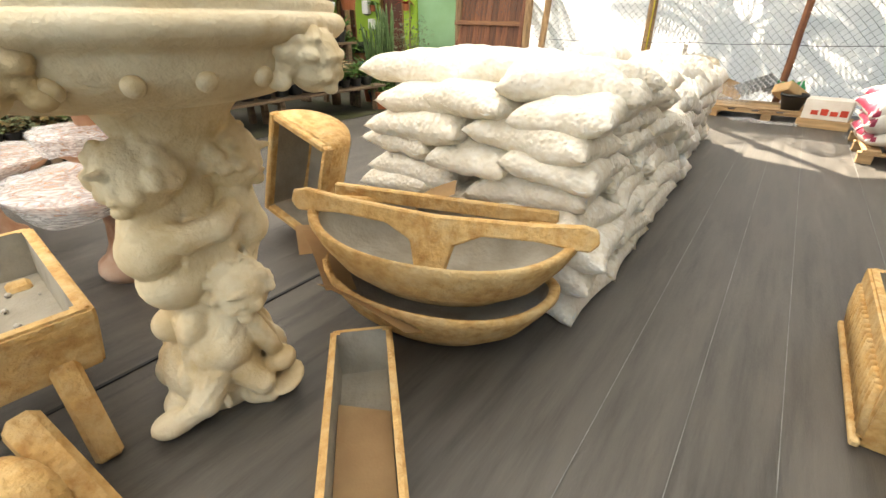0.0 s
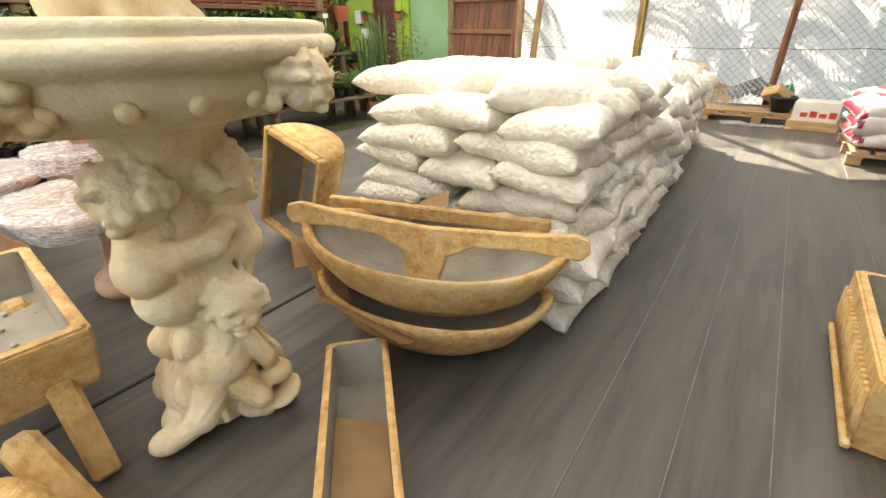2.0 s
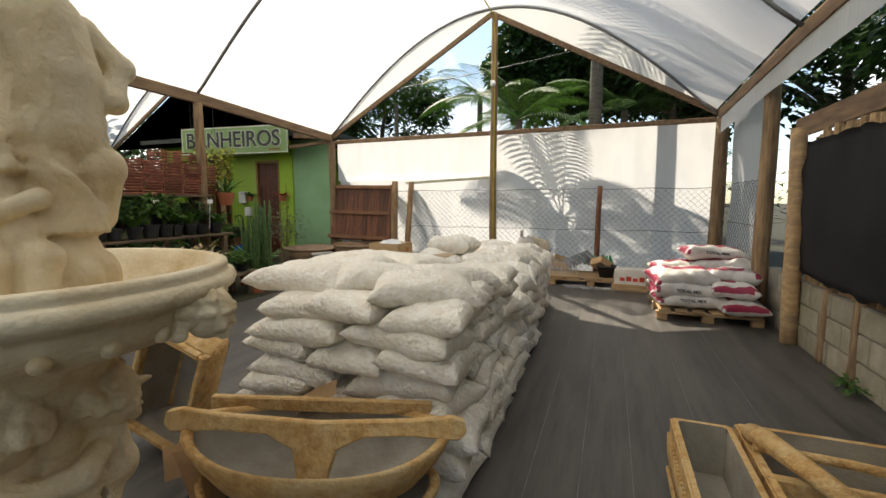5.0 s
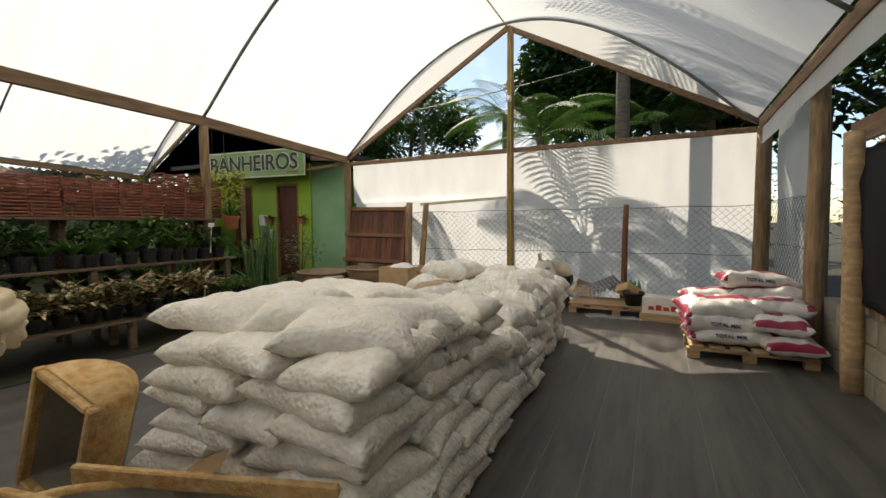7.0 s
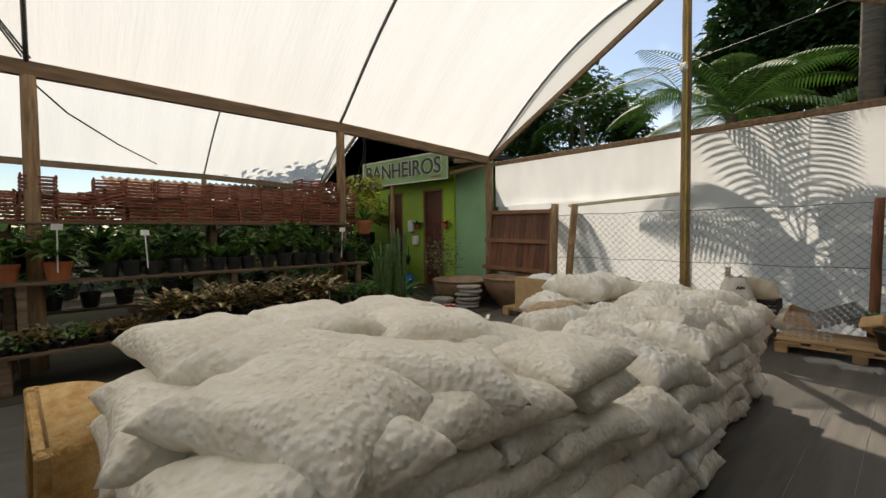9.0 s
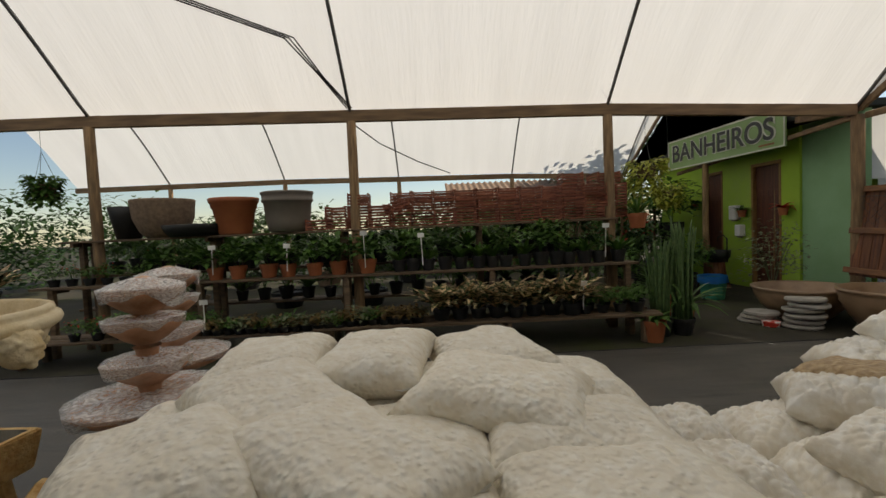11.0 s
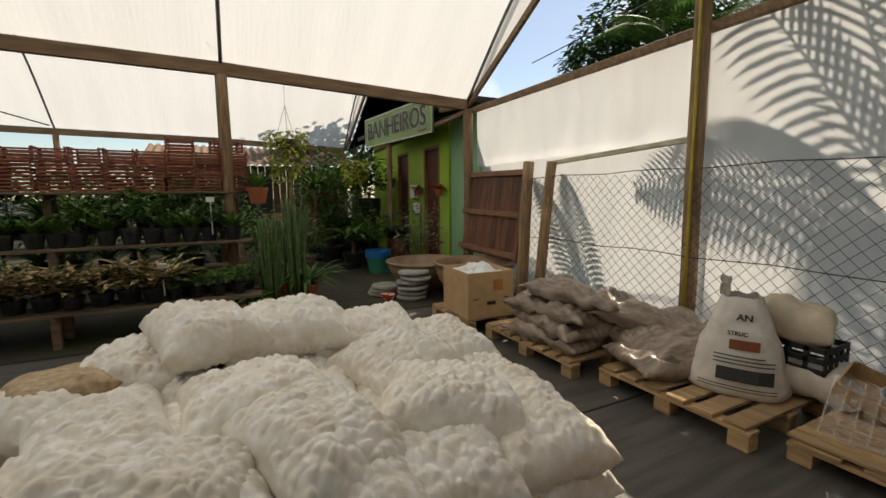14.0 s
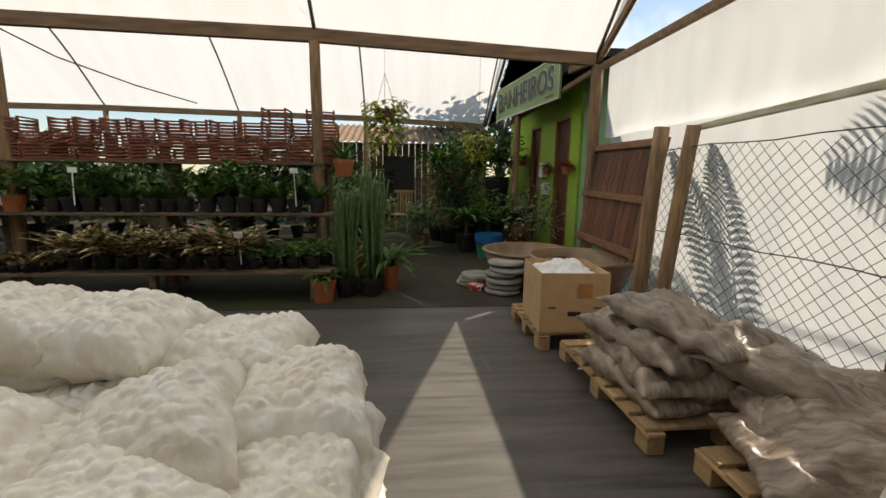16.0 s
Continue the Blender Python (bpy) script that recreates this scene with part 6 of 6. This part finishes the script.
GREYT = mat("grey tray plastic", (0.34, 0.35, 0.35), (0.26, 0.27, 0.27), rough=0.35, bump=0.05)
cell_tray(pose(1.42, 9.25, 0.24, 40, 0, 10), 6, 6, CLEARP, "clear plastic seedling tray tipped on the slats")
cell_tray(pose(1.62, 9.5, 0.34, 25, -20, 30), 8, 4, GREYT, "grey plastic seedling tray leaning")
cell_tray(pose(1.95, 9.45, 0.25, 10, 15, -20), 8, 4, GREYT, "grey plastic seedling tray on the slats")
cell_tray(pose(1.95, 8.72, 0.012, 0, 0, 8) @ Matrix.Diagonal((1, 1, 0.5, 1)), 8, 3, CLEARP, "clear plastic seedling tray on the floor")
cell_tray(pose(1.6, 8.75, 0.012, 0, 0, 25) @ Matrix.Diagonal((1, 1, 0.5, 1)), 4, 3, CLEARP, "clear plastic seedling tray on the floor", 0.07)
for x, y, z, rx, ry, rz, w, d in ((1.32, 9.5, 0.25, 30, 20, 10, 0.3, 0.2), (2.0, 9.25, 0.26, -20, 30, 40, 0.34, 0.24)):
    t = thing("carton_lid", pose(x, y, z, rx, ry, rz), "tipped open brown carton", "box", "small cartons")
    part("tray", trough_mesh(w, d, 0.12, 0.006, 0.98, 0.9)[0], CARD, t)
t = thing("fruit_carton", pose(2.42, 8.95, 0.0, 0, 0, -8), "white carton with red print on a low pallet", "box", "small cartons")
part("body", box(bmesh.new(), -0.22, 0.22, -0.16, 0.16, 0.1, 0.32, 0.004), mat("white carton", (0.7, 0.66, 0.6), (0.62, 0.56, 0.48), rough=0.7), t)
for q in range(4):
    part("print", box(bmesh.new(), -0.14 + 0.09 * q, -0.07 + 0.09 * q, -0.164, -0.161, 0.15, 0.2 + 0.02 * (q % 2)), mat("red fruit print", (0.6, 0.06, 0.03)), t, "red printed fruit shape")
part("skid", box(bmesh.new(), -0.25, 0.25, -0.18, 0.18, 0, 0.098, 0.004), WOOD_PALE, t, "low wooden skid")
# black pot and green netting at the stake
big_pot(2.06, 9.12, 0.142, [(0, 0), (0.1, 0), (0.14, 0.16), (0.15, 0.16), (0.15, 0.19), (0.13, 0.19), (0.11, 0.05), (0, 0.04)], BLACKP, "black nursery pot on the slats")
GREENNET = mat("bright green plastic netting", (0.02, 0.36, 0.12), (0.015, 0.25, 0.08), scale=20, rough=0.4, bump=0.6, bscale=40, through_light=0.2)
bm = bmesh.new()
for k in range(26):
    a, b = rs_.uniform(0, 6.28), rs_.uniform(0, 6.28)
    tube(bm, [(0.16 * math.cos(a + 0.5 * q) * (1 - 0.1 * q) + 0.05 * q, 0.1 * math.sin(b + 0.6 * q), 0.3 - 0.07 * q + 0.04 * math.sin(a * 3 + q)) for q in range(5)], 0.012, 5)
solo("plastic_netting", bm, GREENNET, pose(1.96, 9.55, 0.1), "bright green plastic netting heaped at the stake", "netting", smooth=True)

# printed potting-mix sacks on the pallet
SACKW = mat("white printed poly sack", (0.66, 0.63, 0.58), (0.52, 0.48, 0.43), scale=12, rough=0.3, rough2=0.45, bump=0.4, bscale=15, rand=0.08)
REDP = mat("crimson sack print", (0.3, 0.02, 0.055), (0.24, 0.015, 0.045), rough=0.35, bump=0.2, bscale=15)


def mix_mesh(seed):
    me = bag_mesh("mix_sack", 0.74, 0.46, 0.17, seed, SACKW, 0.02, 0.15, 0.0, 0.008)
    me.materials.append(REDP)
    for f in me.polygons:
        c = f.center
        if (-0.02 < c.y < 0.13 and c.x > -0.2 or c.x < -0.3) and c.z > 0.0:
            f.material_index = 1
    return me


MIX = [mix_mesh(300 + 4 * k) for k in range(4)]
for k, (x, y, z, turn, tl) in enumerate(((2.98, 7.48, 0.2, 4, (0, 0)), (3.42, 7.42, 0.2, 96, (0, 0)), (2.95, 7.95, 0.2, 0, (0, 0)), (3.42, 8.0, 0.2, 90, (0, 0)),
                                         (2.92, 7.5, 0.33, 8, (8, 4)), (3.4, 7.5, 0.33, 84, (0, 8)), (3.0, 7.95, 0.33, -6, (0, 0)), (3.4, 7.95, 0.33, 10, (0, 0)),
                                         (2.9, 7.56, 0.46, 14, (12, -3)), (3.36, 7.72, 0.46, 170, (0, 6)), (2.95, 8.0, 0.5, 6, (4, 0)), (3.4, 8.0, 0.56, 174, (0, 3)), (3.3, 8.1, 0.69, 6, (2, 4)))):
    ob = put_bag(MIX, x, y, z, turn, tl, "white and crimson printed potting-mix sack", "mix_sack")
    tagged(ob, "white and crimson printed potting-mix sack on pallet", "sack", "potting-mix sacks")
    if k in (0, 1, 4, 11, 12):
        lettering("TOTAL MIX", 0.05, INK, ob, pose(0.0, -0.222, 0.015, -38, 0, 0), 0.001, "dark letters")

# ---- block wall, pickets and tarp at the side ----
wall = solo("wall_blocks", box(bmesh.new(), 3.79, 3.9, -5.9, 7.7, 0, 0.6), mat("grey mortar", (0.26, 0.24, 0.2), (0.2, 0.18, 0.15), rough=0.95, bump=0.5), None, "low unpainted concrete block wall", "wall", kind="structure")
blk = mesh_of(box(bmesh.new(), -0.012, 0.012, -0.193, 0.193, -0.094, 0.094, 0.006), "block", BLOCK)
for row in range(3):
    for k in range(34):
        y = -5.7 + 0.4 * k + (0.2 if row % 2 else 0)
        if y < 7.5:
            part("block", blk, None, wall, m=pose(3.778 + rs_.uniform(-0.003, 0.003), y, 0.1 + 0.2 * row))
pick = thing("picket_fence", None, "row of pale round stakes on the block wall", "fence")
for k in range(92):
    y = 0.6 + 0.068 * k
    h = 1.93 + 0.1 * nz(k * 0.7, 1, 2) + 0.02 * (k % 3)
    part("picket", tube(bmesh.new(), [(3.84, y, 0.55), (3.84 + 0.01 * nz(k, 2, 3), y + 0.01 * nz(k, 5, 1), h)], 0.03, 7), WOOD_PALE, pick)
bar("picket_rail", (3.92, -5.5, 2.1), (3.92, 7.6, 2.1), 0.04, 0.2, WOOD_BEAM, "weathered timber rail above the pickets")
post("wooden_post", 3.72, 6.72, 0.0, 2.0, 0.07, "crooked pale wooden post by the tarp", (-0.05, 0.05), WOOD_PALE)
for y in (6.2, 5.7):
    post("wooden_post", 3.8, y, 0.0, 0.62, 0.06, "short mossy log in the block wall", (0, 0))
bm = bmesh.new()


def tarp_point(u, v):
    y = 0.4 + 6.2 * u
    z = 0.72 + 1.14 * v - 0.1 * math.sin(u * 9) * (1 - v) * 0.6 + 0.25 * max(0, u - 0.9) * (1 - v)
    fold = 0.05 * nz(y * 1.2, z * 1.0, 3) + 0.02 * nz(y * 4, z * 3, 4)
    hem = 0.05 * nz(y * 5, 0, 2) if v in (0, 1) else 0
    return (3.7 + fold, y - (0.1 * nz(z * 6, 1, 1) if u == 1 else 0), z + hem)


grid(bm, tarp_point, 70, 18)
bmesh.ops.solidify(bm, geom=bm.faces[:], thickness=0.004)
solo("shade_tarp", bm, TARP, None, "torn black shade cloth hung on the pickets", "tarp", smooth=True)
bm = bmesh.new()
grid(bm, lambda u, v: (3.62 + 0.01 * nz(u * 30, v, 1), -5.9 + 15.6 * u, eave(-5.9 + 15.6 * u) - 0.06 - 0.24 * v + 0.02 * nz(u * 12, 3, 1) * v), 60, 3)
solo("valance_film", bm, FILM, None, "strip of white film hanging below the beam", "film", kind="structure", smooth=True)
t = thing("weed_tuft", pose(3.72, 5.55, 0), "small green weed at the wall foot", "plant")
part("foliage", bushy(60, 0.14, 0.06, 0.06, 555, 0.0, 3), LEAF, t)


# ---- outside: palms, trees, far greenery ----
PALM = leafmat("palm leaflet", (0.09, 0.2, 0.035), (0.05, 0.12, 0.02), 0.3)
BARK = mat("grey palm bark", (0.2, 0.17, 0.13), (0.12, 0.1, 0.075), stretch=(1, 1, 6), rough=0.9, bump=0.7)


def frond(bm, base, azimuth, lift, length, droop, width, n=34):
    d = Vector((math.cos(azimuth), math.sin(azimuth), lift)).normalized()
    p = Vector(base)
    pts = []
    for k in range(n + 1):
        pts.append((p.copy(), d.copy()))
        p = p + d * (length / n)
        d = (d + Vector((0, 0, -droop / n))).normalized()
    tube(bm, [q for q, _ in pts], [0.014 * (1 - 0.85 * k / n) for k in range(n + 1)], 5)
    for k in range(4, n + 1):
        q, e = pts[k]
        side = e.cross(Vector((0, 0, 1))).normalized()
        L = width * math.sin(math.pi * min(0.97, 0.12 + 0.88 * k / n)) ** 0.6
        for s in (-1, 1):
            leaf(bm, q, side * s + e * 0.55 + Vector((0, 0, -0.12)), L, 0.035, 0.5, 3, 0.1)


def palm(x, y, h, nfr, length, label, seed, trunk_r=0.09, droop=1.3):
    r = random.Random(seed)
    t = thing("palm_tree", pose(x, y, 0), label, "palm tree", "palms")
    part("trunk", tube(bmesh.new(), [(0.04 * nz(k, seed, 1), 0.04 * nz(k, 2, seed), h * k / 8) for k in range(9)], [trunk_r * (1.25 - 0.4 * k / 8) for k in range(9)], 10), BARK, t, "", True)
    for k in range(nfr):
        bm = bmesh.new()
        a = 2 * math.pi * k / nfr + r.uniform(-0.3, 0.3)
        frond(bm, (0, 0, h), a, r.uniform(0.2, 1.3), length * r.uniform(0.8, 1.15), droop * r.uniform(0.8, 1.2), length * 0.26)
        part("frond", bm, PALM, t)
    return t


palm(0.15, 11.5, 3.1, 12, 1.9, "young feather palm outside the white sheeting", 2)
palm(-2.1, 11.4, 1.45, 11, 1.3, "low feather palm outside the white sheeting", 5, 0.06)
palm(1.72, 11.6, 7.2, 13, 2.6, "tall feather palm beyond the gable", 7, 0.12)
palm(-1.9, 15.5, 4.6, 13, 2.3, "feather palm beyond the gable", 9)
palm(-5.6, 17.0, 5.0, 13, 2.3, "feather palm beyond the gable", 17)
palm(2.3, 12.8, 3.4, 8, 1.9, "feather palm beyond the gable", 11)
palm(4.7, 11.4, 6.0, 12, 2.5, "feather palm over the roof edge", 13, 0.12)
palm(-0.6, 18.5, 5.4, 13, 2.6, "distant feather palm over the trees", 15)


def tree(x, y, h, r, n, size, mt, label, seed):
    t = thing("tree", pose(x, y, 0), label, "tree", "trees outside")
    rr = random.Random(seed)
    part("trunk", tube(bmesh.new(), [(0.15 * nz(k, seed, 2), 0.15 * nz(k, 1, seed), h * 0.75 * k / 6) for k in range(7)], [0.26 - 0.03 * k for k in range(7)], 9), BARK, t, "", True)
    for k in range(6):
        a = k * 1.05 + rr.uniform(-0.3, 0.3)
        part("limb", tube(bmesh.new(), [(0, 0, h * (0.45 + 0.05 * k)), (r * 0.4 * math.cos(a), r * 0.4 * math.sin(a), h * (0.62 + 0.05 * k)), (r * 0.8 * math.cos(a), r * 0.8 * math.sin(a), h * (0.75 + 0.05 * k))], [0.1, 0.07, 0.03], 6), BARK, t, "", True)
    bm = bmesh.new()
    for c in range(34):
        a, e = rr.uniform(0, 6.28), rr.uniform(-0.7, 1.0)
        cr = r * rr.uniform(0.25, 0.45)
        cc = Vector((r * 0.75 * math.cos(a) * math.sqrt(1 - min(0.9, e * e)), r * 0.75 * math.sin(a) * math.sqrt(1 - min(0.9, e * e)), h * 0.86 + r * 0.7 * e))
        for q in range(n // 34):
            b, f = rr.uniform(0, 6.28), rr.uniform(-1, 1)
            o = cr * rr.random() ** 0.35
            w = math.sqrt(1 - f * f)
            leaf(bm, cc + Vector((o * w * math.cos(b), o * w * math.sin(b), o * f * 0.8)), (math.cos(b + rr.uniform(-1, 1)), math.sin(b + rr.uniform(-1, 1)), rr.uniform(-0.6, 0.4)), size, size * 0.5, 0.6, 2)
    part("crown", bm, mt, t)
    return t


tree(0.6, 17.5, 6.8, 2.7, 15000, 0.34, LEAF_DARK, "large dark broadleaf tree beyond the gable", 1)
tree(3.6, 16.0, 6.2, 2.9, 11000, 0.34, LEAF_DARK, "large dark broadleaf tree beyond the gable", 2)
tree(6.2, 12.5, 5.0, 2.6, 3600, 0.24, LEAF_DARK, "dark tree shading the side of the shed", 3)
tree(6.6, 7.5, 4.4, 2.4, 3400, 0.24, LEAF_DARK, "dark tree shading the side of the shed", 4)
tree(6.4, 2.6, 4.4, 2.4, 3000, 0.24, LEAF_DARK, "dark tree shading the side of the shed", 5)
tree(-7.6, 19.5, 6.0, 2.9, 9000, 0.3, LEAF_DARK, "dark tree behind the green building", 6)
tree(-13.5, 11.0, 4.4, 2.6, 2600, 0.26, LEAF_DARK, "dark tree beyond the side bay", 7)
for k, (x, y, rx, ry, rz) in enumerate(((-12.6, 4.5, 0.8, 3.2, 1.4), (-12.4, -2.5, 0.8, 3.4, 1.3), (-12.3, 12.5, 1.2, 2.0, 2.0), (1.5, 21.0, 7.0, 1.0, 2.6), (-9.0, 22.0, 6.0, 1.0, 2.6), (9.5, 9.0, 1.0, 7.0, 2.6), (9.0, -3.0, 1.0, 6.0, 2.6), (5.6, 5.0, 0.5, 5.5, 1.2), (-7.0, -7.5, 4.5, 1.0, 1.6), (-13.5, -9, 6, 1.5, 2))):
    solo("hedge", bushy(2200, rx, rz, 0.3, 700 + k, 0.0, 0, 0.5, ry, 0.25), LEAF_DARK, pose(x, y, -0.1 * rz), "mass of far green shrubs", "hedge", kind="stuff")

# the wooden shed with a tiled roof at the end of the path
shed = thing("wooden_shed", pose(-12.2, 7.6, 0), "far wooden shed with brown corrugated roof", "shed")
for k in range(26):
    part("board", box(bmesh.new(), 0, 0.03, -2.6 + 0.2 * k, -2.6 + 0.2 * k + 0.19, 0, 2.3, 0.003), WOOD_BENCH, shed)
bm = bmesh.new()
grid(bm, lambda u, v: (0.9 - 2.6 * v, -2.9 + 5.8 * u, 2.25 + 0.75 * v + 0.03 * math.sin(u * 180)), 180, 3)
part("roof", bm, mat("brown corrugated roof", (0.3, 0.19, 0.11), (0.2, 0.12, 0.07), rough=0.8), shed, "brown corrugated roof sheet", True)
# no opening is cut: a black slab on the boards paints its inner shade
part("doorway", box(bmesh.new(), 0.031, 0.05, -0.6, 0.35, 0, 1.9), BLACKP, shed, "dark open doorway")
for y in (-2.5, 0.8, 2.4):
    part("post", tube(bmesh.new(), [(0.85, y, 0), (0.85, y, 2.25)], 0.05, 8), WOOD_POST, shed)

# garden chair by the path
chair = thing("garden_chair", pose(-8.75, 7.55, 0, 0, 0, -20), "pale wooden garden armchair by the path", "chair")
part("seat", box(bmesh.new(), -0.24, 0.24, -0.25, 0.25, 0.38, 0.41, 0.004), WOOD_PALE, chair)
for x in (-0.22, 0.22):
    for y in (-0.22, 0.22):
        part("leg", box(bmesh.new(), x - 0.025, x + 0.025, y - 0.025, y + 0.025, 0, 0.62 if y < 0 or x > 0 else 0.62, 0.003), WOOD_PALE, chair)
for y in (-0.22, 0.22):
    part("armrest", box(bmesh.new(), -0.26, 0.26, y - 0.03, y + 0.03, 0.621, 0.65, 0.004), WOOD_PALE, chair)
for k in range(6):
    part("back_slat", box(bmesh.new(), -0.25, -0.23, -0.19 + 0.07 * k, -0.15 + 0.07 * k, 0.42, 0.9, 0.002), WOOD_PALE, chair)
part("back_rail", box(bmesh.new(), -0.265, -0.215, -0.25, 0.25, 0.901, 0.96, 0.004), WOOD_PALE, chair)

# hose down the ridge post and cables under the roof
YEL = mat("yellow plastic hose", (0.5, 0.4, 0.03), rough=0.4, bump=0.05)
bm = bmesh.new()
tube(bm, [(0.03, 9.82, 0.4 + 0.55 * k) if k < 8 else (0.0, 9.8 - 1.3 * (k - 8), 4.66 + 0.03 * nz(k, 1, 1)) for k in range(12)], 0.012, 6)
solo("hose", bm, YEL, None, "yellow hose running up the post and along the ridge", "hose", smooth=True)
bm = bmesh.new()
box(bm, -0.04, 0.04, 9.74, 9.83, 3.42, 3.52, 0.01)
tube(bm, [(0, 9.78, 3.47), (0.06, 9.68, 3.44)], 0.03, 8)
solo("security_camera", bm, WHITEP, None, "small white security camera on the post", "camera")
for q in range(4):
    bm = bmesh.new()
    if q < 3:
        way = [(-3.5, 3.27 + 0.03 * q, 2.96), (-3.15, 3.03 + 0.03 * q, 3.26 - 0.02 * q), (-2.8, 2.76 + 0.05 * q, 3.55), (-2.45, 1.7 + 0.06 * q, 3.86), (-2.2, 0.45, 4.05), (-2.1, -2.6, 4.15)]
    else:
        way = [(-3.6, 3.3, 2.8), (-4.0, 3.6, 2.6), (-4.6, 4.1, 2.42), (-5.2, 4.6, 2.3)]
    tube(bm, way, 0.009, 5)
    solo("cable", bm, BLACKP, None, "dark cable strung under the roof", "cable", "roof cables", smooth=True)
bm = bmesh.new()
tube(bm, [(-6 + 0.8 * k, 13.0, 4.3 + 0.1 * k - 0.3 * math.sin(math.pi * k / 16)) for k in range(17)], 0.012, 5)
solo("power_line", bm, BLACKP, None, "black power line beyond the gable", "cable", smooth=True)

# the patterns from which the plants were copied are not part of the place
for proto_list in (P_RED, P_BLACK, P_VAR, P_SUC, P_LOW):
    for pattern in proto_list:
        for ob in (*pattern.children_recursive, pattern):
            bpy.data.objects.remove(ob)
